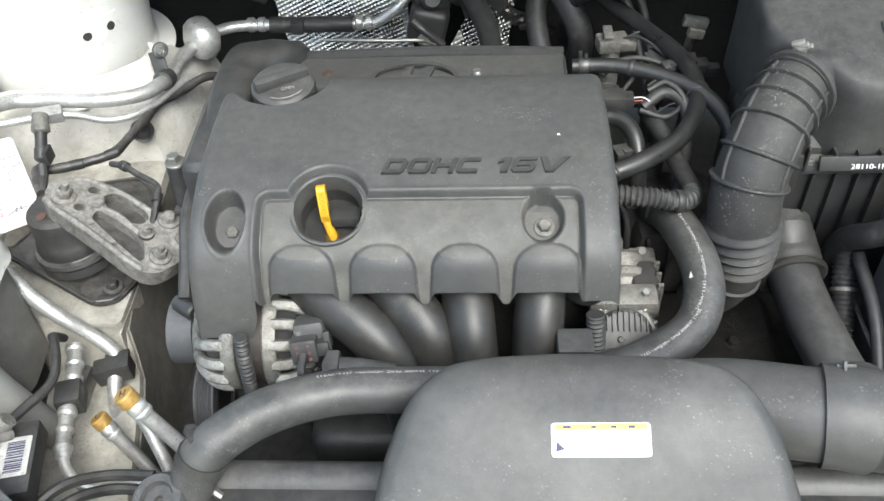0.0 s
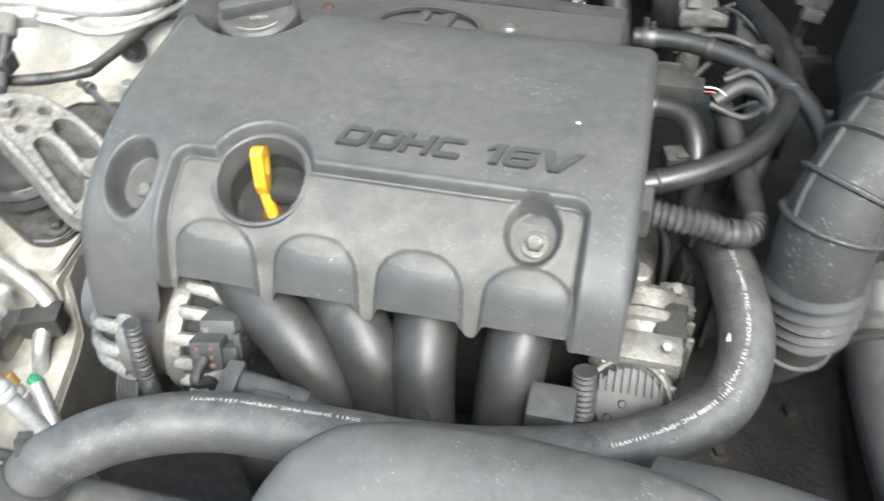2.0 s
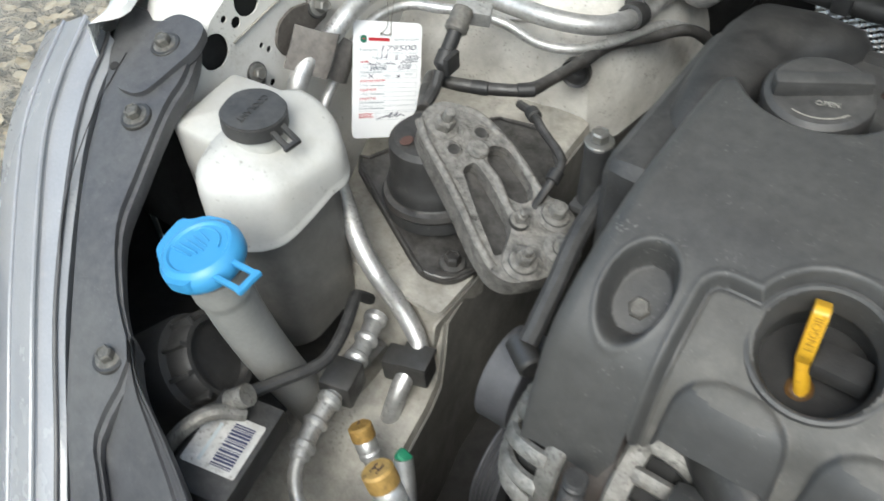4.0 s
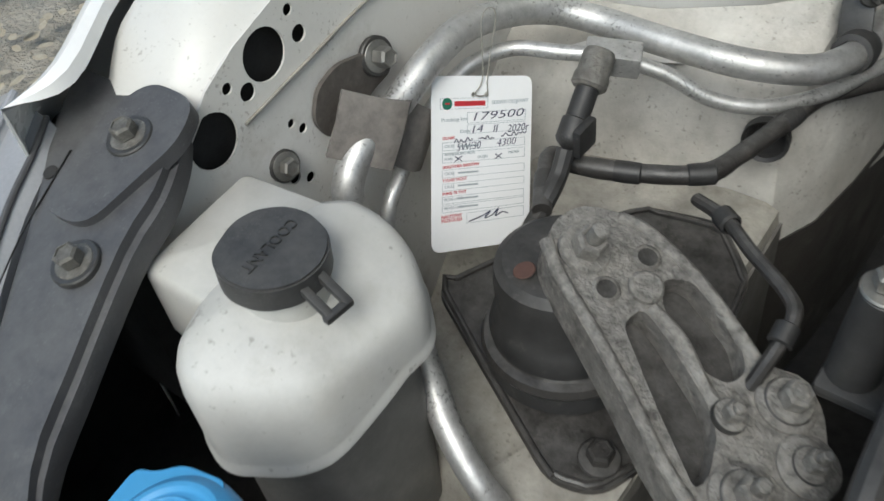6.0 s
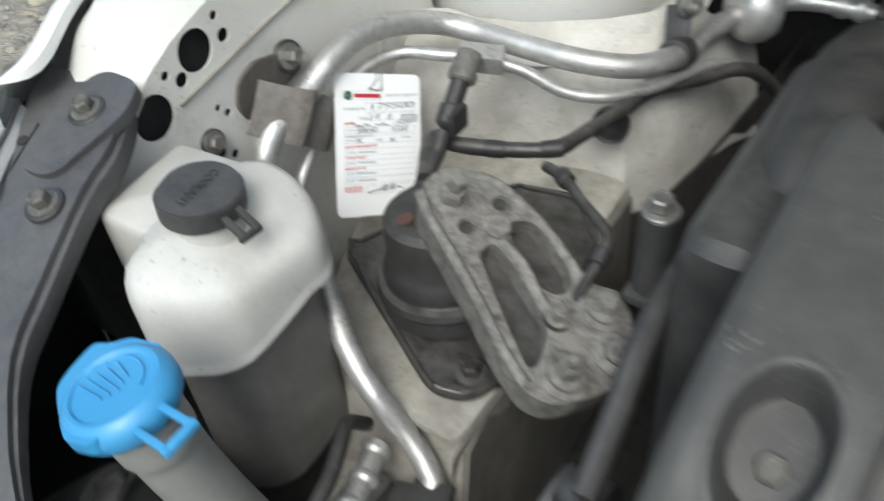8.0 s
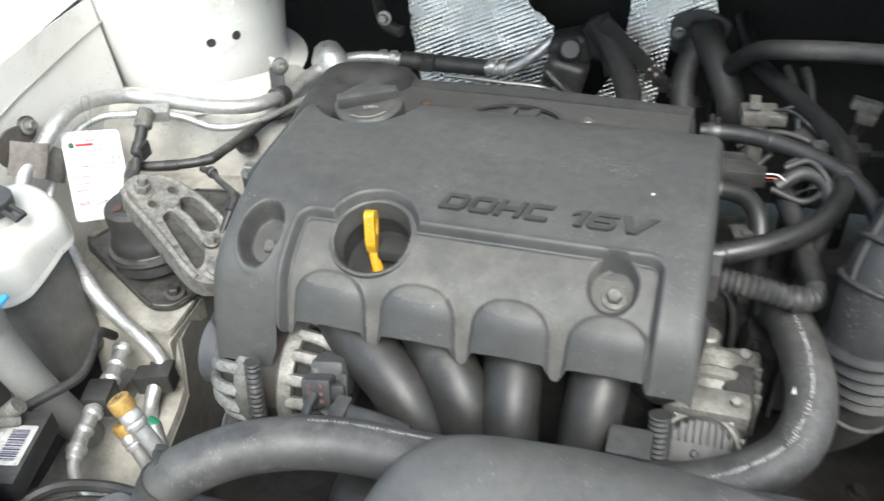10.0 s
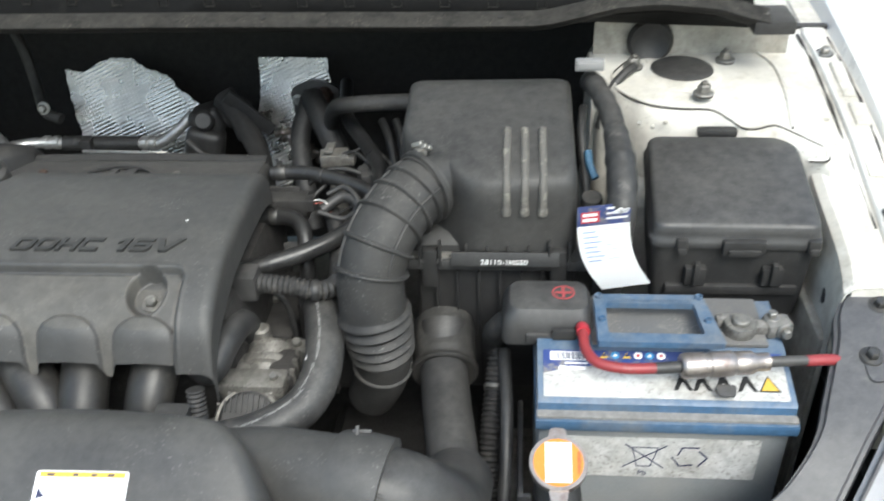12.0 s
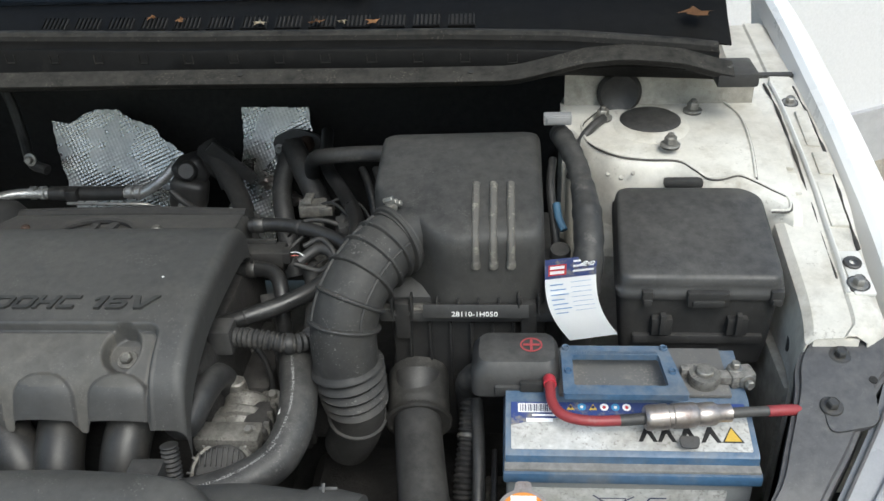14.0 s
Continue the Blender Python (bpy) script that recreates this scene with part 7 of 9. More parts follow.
part("cover_shell", bm, COVER, shroud, sharp=60)
lm = basis((0.130, 0.2905, 0.9232), (1, 0, 0.02), (0, 1, 0.62))
bm = bmesh.new()
plate(bm, rounded([(0, 0), (0.0745, 0), (0.0745, 0.0255), (0, 0.0255)], 0.003), lm @ Matrix.Translation((0, 0, 0.0012)), 0.0006)
wl = part("warning_label", bm, CARD, shroud, "white sticker with a yellow band")
bar(lm, 0.003, 0.0205, 0.069, 0.0042, SUNYEL, wl, lift=0.0015)
bm = bmesh.new()
plate(bm, [(0.003, 0.004), (0.010, 0.006), (0.004, 0.012)], lm @ Matrix.Translation((0, 0, 0.0015)), 0.0002)
part("pictogram", bm, INK, wl)
for i, (x, w) in enumerate(((0.009, 0.006), (0.03, 0.004), (0.045, 0.004), (0.058, 0.005))):
    bar(lm, x, 0.0215, w, 0.0018, INK, wl, lift=0.0018)

duct = thing("air_intake_duct", "dark grey ribless plastic air intake duct with a collar", "air duct", (0.40, 0.34, 0.70))
bm = bmesh.new()
tube(bm, [(0.24, 0.385, 0.852), (0.29, 0.377, 0.866), (0.345, 0.361, 0.878), (0.372, 0.355, 0.882)], lambda u: 0.041 - 0.002 * u, 32)
part("duct_sleeve", bm, COVER, duct)
bm = bmesh.new()
tube(bm, [(0.357, 0.358, 0.880), (0.372, 0.355, 0.882), (0.394, 0.351, 0.880)], 0.0435, 32)
part("duct_collar", bm, COVER, duct)
bm = bmesh.new()
box(bm, (0.373, 0.379, 0.9195), (0.016, 0.003, 0.0025), 0.0006, Matrix.Rotation(0.8, 4, "X"))
box(bm, (0.370, 0.374, 0.9225), (0.003, 0.012, 0.0025), 0.0006, Matrix.Rotation(0.8, 4, "X"))
part("moulded_mark", bm, PLAST, duct)
bm = bmesh.new()
tube(bm, [(0.38, 0.353, 0.880), (0.405, 0.351, 0.874), (0.425, 0.358, 0.855), (0.435, 0.377, 0.824), (0.441, 0.41, 0.79), (0.444, 0.46, 0.768)], lambda u: 0.0385 - 0.003 * min(1, u * 2), 32)
part("duct_elbow", bm, PLAST, duct)
bm = bmesh.new()
tube(bm, [(0.392, 0.325, 0.905), (0.42, 0.325, 0.888), (0.442, 0.335, 0.858)], 0.002, 8)
part("duct_seam", bm, COVER, duct)

snorkel = thing("air_box_duct", "dusty dark grey duct rising to the air box", "air duct", (0.44, 0.5, 0.70))
bm = bmesh.new()
tube(bm, [(0.417, 0.66, 0.805), (0.419, 0.62, 0.782), (0.425, 0.57, 0.772), (0.434, 0.51, 0.768), (0.444, 0.45, 0.768), (0.444, 0.42, 0.78)], 0.027, 28)
part("duct_tube", bm, PLAST, snorkel)
bm = bmesh.new()
tube(bm, [(0.412, 0.722, 0.80), (0.4125, 0.715, 0.798), (0.414, 0.69, 0.793), (0.416, 0.675, 0.79), (0.418, 0.65, 0.784), (0.4205, 0.613, 0.774)], lambda u: 0.027 if u < 0.12 else 0.029 if u < 0.42 else 0.036 if u < 0.9 else 0.035, 32, sub=12)
for dx in (-0.008, 0.004):
    box(bm, (0.413 + dx, 0.70, 0.8225), (0.0025, 0.03, 0.005), 0.001, Matrix.Rotation(0.2, 4, "X"))
part("duct_socket", bm, DUSTY_SOCKET, snorkel)
bm = bmesh.new()
lathe(bm, [(0.027, -0.003), (0.036, -0.004), (0.0385, -0.002), (0.0385, 0.002), (0.036, 0.004), (0.027, 0.004)], (0.4205, 0.613, 0.774), V(-0.06, 0.975, 0.21), 40)
part("duct_lip", bm, RUNNER, snorkel)

# coolant hose across the bay
hose = thing("coolant_hose", "thick black rubber coolant hose with worn white print", "hose", (0.1, 0.4, 0.76), "coolant hoses")
HP = [(-0.181, 0.317, 0.822), (-0.163, 0.330, 0.857), (-0.141, 0.346, 0.869), (-0.105, 0.366, 0.875), (-0.052, 0.383, 0.875), (0.02, 0.390, 0.87), (0.10, 0.402, 0.855), (0.18, 0.43, 0.835), (0.24, 0.462, 0.822), (0.283, 0.495, 0.825), (0.299, 0.528, 0.838), (0.298, 0.57, 0.847), (0.286, 0.62, 0.847), (0.276, 0.66, 0.832), (0.268, 0.70, 0.80)]
HR = 0.0205
bm = bmesh.new()
tube(bm, HP, HR, 28, sub=10)
part("hose_body", bm, RUBBER, hose)


def on_hose(idx, f, tilt, rot=0.0):
    """A pose on the hose's skin: f of the way from point idx on, turned by tilt round the hose."""
    path = spline(HP, 10)
    i = int((idx + f) * 10)
    d = (path[i + 1] - path[i - 1]).normalized()
    up = V(0, 0, 1)
    n = (up - d * up.dot(d)).normalized()
    side = d.cross(n)
    nn = (n * math.cos(tilt) + side * math.sin(tilt)).normalized()
    return basis(path[i] + nn * (HR + 0.0004), -d if rot else d, nn.cross(-d if rot else d))


def wrap_print(text, size, start, width, tilt_a, tilt_b):
    """Stencilled print bent round the hose, running back along it from start."""
    path = spline(HP, 10)
    run_ = [0.0]
    for a, b in zip(path, path[1:]):
        run_.append(run_[-1] + (b - a).length)
    cu = bpy.data.curves.new("tmp", "FONT")
    cu.body, cu.size, cu.resolution_u = text, size, 2
    o = bpy.data.objects.new("tmp", cu)
    scene.collection.objects.link(o)
    me = bpy.data.meshes.new_from_object(o.evaluated_get(bpy.context.evaluated_depsgraph_get()))
    bpy.data.objects.remove(o)
    bpy.data.curves.remove(cu)
    b = bmesh.new()
    b.from_mesh(me)
    bpy.data.meshes.remove(me)
    k = width / max(v.co.x for v in b.verts)
    for v in b.verts:
        s = run_[int(start * 10)] - v.co.x * k
        q = max(1, min(len(path) - 2, next(n for n in range(len(run_)) if run_[n] >= s)))
        f = (s - run_[q - 1]) / (run_[q] - run_[q - 1])
        p = path[q - 1].lerp(path[q], f)
        d0, d1 = (path[q] - path[max(0, q - 2)]).normalized(), (path[q + 1] - path[q - 1]).normalized()
        d = d0.lerp(d1, f).normalized()
        n = (V(0, 0, 1) - d * d.z).normalized()
        a = tilt_a + (tilt_b - tilt_a) * v.co.x * k / width + v.co.y / HR
        v.co = p + (n * math.cos(a) + d.cross(n) * math.sin(a)) * (HR + 0.0004)
    return part("stencil", b, HOSEPRINT, hose, "worn white stencilled print")


for start, width, ta, tb_ in ((11.95, 0.115, -0.25, -0.2), (9.4, 0.115, -0.05, 0.3), (5.3, 0.11, -0.3, -0.3)):
    wrap_print("25411 2H000 PHC >EPDM< (311-W91)", 0.0040, start, width, ta, tb_)
m = on_hose(10, 0.35, -0.75)
bm = bmesh.new()
plate(bm, [(0, 0), (0.007, 0.0015), (0, 0.004)], m, 0.0003)
part("arrow_mark", bm, WHITE, hose)
clampn = thing("hose_clamp", "steel spring clamp on the coolant hose end", "hose clamp", (-0.165, 0.30, 0.83), "hose clamps")
bm = bmesh.new()
d = (V(*HP[1]) - V(*HP[0])).normalized()
lathe(bm, [(HR, -0.006), (HR + 0.002, -0.006), (HR + 0.002, 0.006), (HR, 0.006)], V(*HP[1]) - d * 0.004, d, 32)
part("band", bm, DARK_ST, clampn)
bm = bmesh.new()
box(bm, V(*HP[1]) + V(-0.006, 0.006, 0.021), (0.014, 0.009, 0.005), 0.0015, frame_of(d))
part("ear", bm, DARK_ST, clampn)
bm = bmesh.new()
box(bm, V(*HP[1]) + V(-0.010, 0.014, 0.018), (0.006, 0.010, 0.010), 0.0015, frame_of(d))
part("ear", bm, DARK_ST, clampn)

# radiator with its end tank, bush and cap
radi = thing("radiator", "black radiator top tank with steel edge bars", "radiator", (0.15, 0.30, 0.45))
bm = bmesh.new()
box(bm, (0.16, 0.318, 0.63), (0.70, 0.035, 0.36), 0.006)
part("core", bm, PLAST_D, radi)
bm = bmesh.new()
tube(bm, [(-0.185, 0.337, 0.80), (-0.05, 0.337, 0.80), (0.45, 0.335, 0.80)], 0.02, 16, flat=0.8)
part("top_tank", bm, PLAST, radi)
bm = bmesh.new()
box(bm, (0.14, 0.306, 0.803), (0.66, 0.022, 0.006), 0.002)
part("top_bar", bm, RAIL, radi)
bm = bmesh.new()
box(bm, (0.14, 0.284, 0.795), (0.68, 0.018, 0.006), 0.002)
part("steel_bar", bm, CAST, radi)
bm = bmesh.new()
tube(bm, [(-0.17, 0.275, 0.80), (-0.176, 0.305, 0.806), (-0.168, 0.322, 0.812), (-0.155, 0.318, 0.808)], 0.004, 8)
part("wire_clip", bm, STEEL, radi)
bm = bmesh.new()
box(bm, (0.15, 0.235, 0.77), (1.1, 0.07, 0.03), 0.008)
box(bm, (0.15, 0.255, 0.60), (1.1, 0.03, 0.34), 0.008)
part("slam_panel", bm, PLAST, radi)
bm = bmesh.new()
lathe(bm, [(0, 0.004), (0.003, 0.004), (0.004, 0.008), (0.013, 0.008), (0.015, 0.0135), (0.0215, 0.0135), (0.0235, 0.011), (0.0245, 0.002), (0.028, 0.0), (0.028, -0.03)], (-0.199, 0.301, 0.828), (-0.1, -0.2, 1), 32)
part("rubber_bush", bm, RUBBER, radi)
bm = bmesh.new()
tube(bm, [(-0.178, 0.320, 0.83), (-0.185, 0.314, 0.81), (-0.188, 0.312, 0.77)], 0.0195, 20)
part("hose_neck", bm, PLAST, radi)
rc = thing("pressure_cap", "steel radiator cap with an orange and white warning disc", "filler cap", (0.538, 0.41, 0.80))
ra = V(0.0, -0.35, 1).normalized()
ro = V(0.538, 0.404, 0.859)
rm = basis(ro, (1, 0, 0), (0, 1, 0.35))
bm = bmesh.new()
plate(bm, [rm.inverted() @ (rm @ V(*p, 0)) for p in circle2((0, 0), 0.0255, 40)], rm @ Matrix.Translation((0, 0, 0.003)), 0.008)
plate(bm, rounded([(-0.009, 0.02), (0.009, 0.02), (0.007, 0.034), (-0.007, 0.034)], 0.004), rm, 0.004)
plate(bm, rounded([(-0.009, -0.02), (0.009, -0.02), (0.007, -0.036), (-0.007, -0.036)], 0.004), rm, 0.004)
part("cap_disc", bm, CHROME, rc)
bm = bmesh.new()
plate(bm, circle2((0, 0), 0.022, 40), rm @ Matrix.Translation((0, 0, 0.0034)), 0.0006)
part("orange_disc", bm, ORANGE, rc)
bm = bmesh.new()
hw = 0.0115
plate(bm, [(-hw, -0.0185), (hw, -0.0185), (hw, 0.0185), (-hw, 0.0185)], rm @ Matrix.Translation((0, 0, 0.0038)), 0.0004)
wb = part("white_band", bm, CARD, rc)
for k in range(6):
    bar(rm, -0.009, -0.014 + k * 0.005, 0.018, 0.0013, GREYINK, wb, lift=0.0042)
words("WARNING", 0.0046, rm @ Matrix.Translation((0.0165, 0.0105, 0.0037)) @ Matrix.Rotation(radians(-90), 4, "Z"), REDINK, rc, "red lettering", depth=0.0002, width=0.021)
bm = bmesh.new()
cyl(bm, ro - ra * 0.04, ro - ra * 0.004, 0.02, n=24)
tube(bm, [ro - ra * 0.03, ro + V(0, -0.02, -0.06), ro + V(-0.03, -0.06, -0.12)], 0.021, 16)
part("filler_neck", bm, PLAST_D, rc)
bm = bmesh.new()
tube(bm, [ro + V(0.006, -0.034, -0.012), ro + V(0.006, -0.06, -0.05), ro + V(0.004, -0.08, -0.10)], 0.007, 12)
part("overflow_pipe", bm, STEEL, rc)


# ---- air box and its rubber hose ----
airbox = thing("air_box", "dark grey plastic air filter box with three ribs", "air filter box", (0.48, 0.76, 0.68))


def rect(x0, x1, y0, y1, z, r, skew=0.0, zfun=None):
    return [V(p[0], p[1], zfun(p) if zfun else z) for p in rounded([(x0, y0), (x1, y0 + skew), (x1, y1 + skew), (x0, y1)], r, 6)]


def lid_top(y):
    """Height of the lid's sloping top."""
    k = min(1.0, max(0.0, (y - 0.665) / 0.155))
    return 0.988 + 0.040 * (1 - (1 - k) ** 1.5) - 0.25 * max(0.0, y - 0.84)


lid_out = rounded([(0.368, 0.737), (0.452, 0.662), (0.566, 0.668), (0.566, 0.874), (0.368, 0.864)], 0.02, 7)
lc = V(0.468, 0.775)
rings = [[V(p[0], p[1], z) for p in [lc + (V(p[0], p[1]) - lc) * k for p in lid_out]] for z, k in ((0.895, 1.0), (0.915, 0.998), (0.945, 0.99))]
for k, dz in ((0.985, -0.026), (0.98, -0.016), (0.965, -0.008), (0.94, -0.003), (0.90, -0.0005), (0.8, 0.0), (0.6, 0.0), (0.3, 0.0), (0.02, 0.0)):
    rings.append([V(p[0], p[1], max(0.955, lid_top(p[1]) + dz)) for p in [lc + (V(p[0], p[1]) - lc) * k for p in lid_out]])
bm = bmesh.new()
loft(bm, rings)
part("lid", bm, LID, airbox, sharp=60)
bm = bmesh.new()
tube(bm, [(0.430, 0.728, 0.977), (0.420, 0.712, 0.975), (0.400, 0.694, 0.971)], 0.029, 36)
part("outlet", bm, LID, airbox)
for i in range(3):
    x = 0.489 + i * 0.0193
    bm = bmesh.new()
    tube(bm, [(x, 0.742, lid_top(0.742) + 0.001), (x, 0.72, lid_top(0.72) + 0.0015), (x, 0.695, lid_top(0.695) + 0.001), (x, 0.68, lid_top(0.68) - 0.002), (x, 0.6705, 0.985), (x, 0.667, 0.974), (x, 0.666, 0.962), (x, 0.666, 0.952)], lambda u: 0.0042 if u < 0.93 else 0.005, 10, flat=1.1)
    part("lid_rib", bm, mat("dusty_rib", (0.105, 0.1, 0.09), (0.075, 0.072, 0.067), 0.7, dust=(0.22, 0.21, 0.18), amount=0.2, dust_scale=80) if i == 0 else bpy.data.materials["dusty_rib"], airbox)
bm = bmesh.new()
box(bm, (0.478, 0.77, 0.89), (0.20, 0.225, 0.014), 0.004)
part("flange", bm, PLAST, airbox)
bm = bmesh.new()
box(bm, (0.478, 0.775, 0.79), (0.18, 0.20, 0.20), 0.012)
part("lower_case", bm, PLAST_D, airbox)
for i in range(7):
    bm = bmesh.new()
    box(bm, (0.41 + i * 0.024, 0.673, 0.83), (0.003, 0.012, 0.09), 0.001)
    part("case_rib", bm, PLAST_D, airbox)
for i in range(5):
    bm = bmesh.new()
    box(bm, (0.445 + i * 0.023, 0.662, 0.902), (0.0025, 0.012, 0.022), 0.0008)
    part("flange_rib", bm, PLAST_D, airbox)
bm = bmesh.new()
box(bm, (0.488, 0.6555, 0.9010), (0.118, 0.006, 0.016), 0.001, Matrix.Rotation(-0.35, 4, "X"))
strip = part("number_strip", bm, PLAST_D, airbox)
words("28110-1H050", 0.0078, basis((0.461, 0.6505, 0.8970), (1, 0.0, 0), (0, 0.36, 1)), WHITE, strip, "white part number", depth=0.0005, width=0.051)
bm = bmesh.new()
loft(bm, [rect(0.365, 0.46, 0.675, 0.79, 0.895, 0.02), rect(0.366, 0.458, 0.676, 0.79, 0.905, 0.025), rect(0.372, 0.45, 0.685, 0.79, 0.915, 0.03), rect(0.39, 0.43, 0.70, 0.78, 0.919, 0.02)])
part("lid_shoulder", bm, LID, airbox)
bm = bmesh.new()
box(bm, (0.40, 0.668, 0.893), (0.075, 0.012, 0.012), 0.002)
part("case_lip", bm, CAST, airbox)
for x in (0.405, 0.547):
    bm = bmesh.new()
    box(bm, (x, 0.662, 0.885), (0.018, 0.012, 0.05), 0.004)
    box(bm, (x - 0.011, 0.66, 0.905), (0.003, 0.012, 0.03), 0.001)
    box(bm, (x + 0.011, 0.66, 0.905), (0.003, 0.012, 0.03), 0.001)
    cyl(bm, (x - 0.013, 0.661, 0.893), (x + 0.013, 0.661, 0.893), 0.005, n=12)
    part("latch", bm, PLAST_D, airbox)

intake = thing("intake_hose", "ribbed dark grey rubber intake hose with a bellows", "intake hose", (0.35, 0.6, 0.74))
IP = [(0.402, 0.697, 0.970), (0.397, 0.692, 0.969), (0.388, 0.681, 0.966), (0.373, 0.660, 0.958), (0.358, 0.635, 0.942), (0.347, 0.617, 0.912), (0.346, 0.607, 0.876), (0.350, 0.604, 0.84), (0.352, 0.607, 0.80), (0.345, 0.615, 0.76), (0.33, 0.63, 0.72)]


def intake_r(u):
    r = 0.0362
    if 0.52 < u < 0.71:
        r = 0.0385 - 0.028 * (u - 0.52) + 0.0035 * math.sin((u - 0.52) / 0.038 * 2 * math.pi)
    if u >= 0.71:
        r = 0.0318 - 0.01 * (u - 0.71)
    return r


bm = bmesh.new()
tube(bm, IP, intake_r, 40, sub=16)
part("hose_body", bm, INTAKE, intake, sharp=60)
ipath = spline(IP, 16)
for i in (3, 10, 32, 44, 56, 68, 80, 122, 134):
    d = (ipath[i + 1] - ipath[i - 1]).normalized()
    bm = bmesh.new()
    r = 0.0385 if i < 20 else 0.0372 if i < 120 else 0.0312
    lathe(bm, [(r - 0.002, -0.003), (r + 0.003, -0.0015), (r + 0.0035, 0.0), (r + 0.003, 0.0015), (r - 0.002, 0.003)], ipath[i], d, 44)
    part("hose_rib", bm, INTAKE, intake)
for side in (0.95, -0.85):
    pts = []
    for i in range(20, 82, 4):
        d = (ipath[i + 1] - ipath[i - 1]).normalized()
        n = (V(0, -0.45, 0.9) - d * V(0, -0.45, 0.9).dot(d)).normalized()
        s = d.cross(n)
        pts.append(ipath[i] + (n * math.cos(side) + s * math.sin(side)) * 0.0364)
    bm = bmesh.new()
    tube(bm, pts, 0.0022, 8, sub=3)
    part("hose_seam", bm, INTAKE, intake)
hc = thing("hose_clamp", "bright steel worm-drive clamp round the intake hose", "hose clamp", (0.43, 0.72, 0.94), "hose clamps")
d = (ipath[18] - ipath[14]).normalized()
for off in (0.0,):
    bm = bmesh.new()
    lathe(bm, [(0.036, -0.005), (0.0385, -0.005), (0.0385, 0.005), (0.036, 0.005)], ipath[7], d, 44)
    part("band", bm, DARK_ST, hc)
bm = bmesh.new()
for k, (dx, dz) in enumerate(((0, 0), (-0.0045, 0.003), (0.0045, -0.002))):
    cyl(bm, V(0.392 + dx, 0.708, 1.009 + dz), V(0.403 + dx, 0.704, 1.0145 + dz), 0.0033, n=8, bev=0.0008)
box(bm, (0.396, 0.705, 1.007), (0.012, 0.010, 0.009), 0.002, Matrix.Rotation(0.5, 4, "Z"))
part("worm_screw", bm, STEEL, hc)


# ---- hoses and plugs between engine and air box ----
def run(name, label, cat, pts, r, material, group="", sub=12):
    bm = bmesh.new()
    tube(bm, pts, r, 16, sub=sub)
    return tagged(part(name, bm, material), label, cat, group)


def fitted_hose(name, label, cat, pts, r, material, bands, group="", sub=12):
    """A hose with bands, clips or sleeves of their own: share of the way, half length, thickness, material, name."""
    t = thing(name, label, cat, pts[0], group)
    bm = bmesh.new()
    tube(bm, pts, r, 18, sub=sub)
    part("hose_body", bm, material, t)
    path = spline(pts, 24)
    for k, half, thick, mt, nm in bands:
        q = max(1, min(len(path) - 2, int(k * (len(path) - 1))))
        d = (path[q + 1] - path[q - 1]).normalized()
        rr = (r(k) if callable(r) else r) + thick
        bm = bmesh.new()
        lathe(bm, [(rr - thick, -half), (rr - 0.0004, -half), (rr, -half + 0.0006), (rr, half - 0.0006), (rr - 0.0004, half), (rr - thick, half)], path[q], d, 28)
        if nm == "spring_clip":
            up = (V(0, 0, 1) - d * d.z).normalized()
            m = basis(path[q] + up * (rr + 0.004), d, d.cross(up))
            for s_ in (-1, 1):
                box(bm, m @ V(s_ * half * 0.5, s_ * 0.003, 0), (half * 0.7, 0.0016, 0.009), 0.0004, m.to_3x3().to_4x4())
        part(nm, bm, mt, t)
    return t


fitted_hose("breather_hose", "glossy black rubber breather hose behind the cover", "hose", [(0.185, 0.838, 0.904), (0.215, 0.837, 0.906), (0.25, 0.829, 0.907), (0.30, 0.806, 0.905), (0.34, 0.772, 0.898), (0.358, 0.725, 0.88), (0.352, 0.68, 0.85), (0.34, 0.65, 0.80)], 0.0092, HOSE, ((0.07, 0.006, 0.0016, DARK_ST, "spring_clip"), (0.30, 0.003, 0.001, PLAST_D, "tape_band")), "small hoses")
fitted_hose("heater_hose", "black rubber heater hose curving to the firewall", "hose", [(0.19, 0.658, 0.878), (0.225, 0.668, 0.884), (0.262, 0.686, 0.888), (0.295, 0.712, 0.892), (0.318, 0.752, 0.896), (0.328, 0.81, 0.897), (0.318, 0.88, 0.892), (0.285, 0.97, 0.88), (0.24, 1.08, 0.87), (0.22, 1.2, 0.87)], 0.0105, HOSE, ((0.10, 0.0012, 0.0012, PLAST_D, "join_ring"), (0.52, 0.007, 0.003, DARK_ST, "holding_clip")), "small hoses")
fitted_hose("elbow_hose", "glossy black elbow hose at the cover's side", "hose", [(0.185, 0.757, 0.89), (0.222, 0.752, 0.892), (0.24, 0.742, 0.89), (0.25, 0.722, 0.88), (0.253, 0.70, 0.85), (0.254, 0.69, 0.78)], 0.0095, HOSE, ((0.12, 0.005, 0.0015, DARK_ST, "spring_clip"),), "small hoses")
fitted_hose("corrugated_conduit", "black corrugated wiring conduit at the cover's side", "conduit", [(0.185, 0.628, 0.884), (0.215, 0.626, 0.886), (0.25, 0.622, 0.886), (0.283, 0.622, 0.88), (0.30, 0.64, 0.874), (0.296, 0.68, 0.87), (0.285, 0.74, 0.87), (0.27, 0.79, 0.875)], lambda u: 0.0104 + 0.0011 * math.sin(u * 300) * (u < 0.47), RUBBER_D, ((0.06, 0.006, 0.002, PLAST_D, "end_sleeve"), (0.42, 0.004, 0.0014, PLAST_D, "tape_band")), sub=60)
bm = bmesh.new()
box(bm, (0.205, 0.628, 0.885), (0.026, 0.03, 0.032), 0.004)
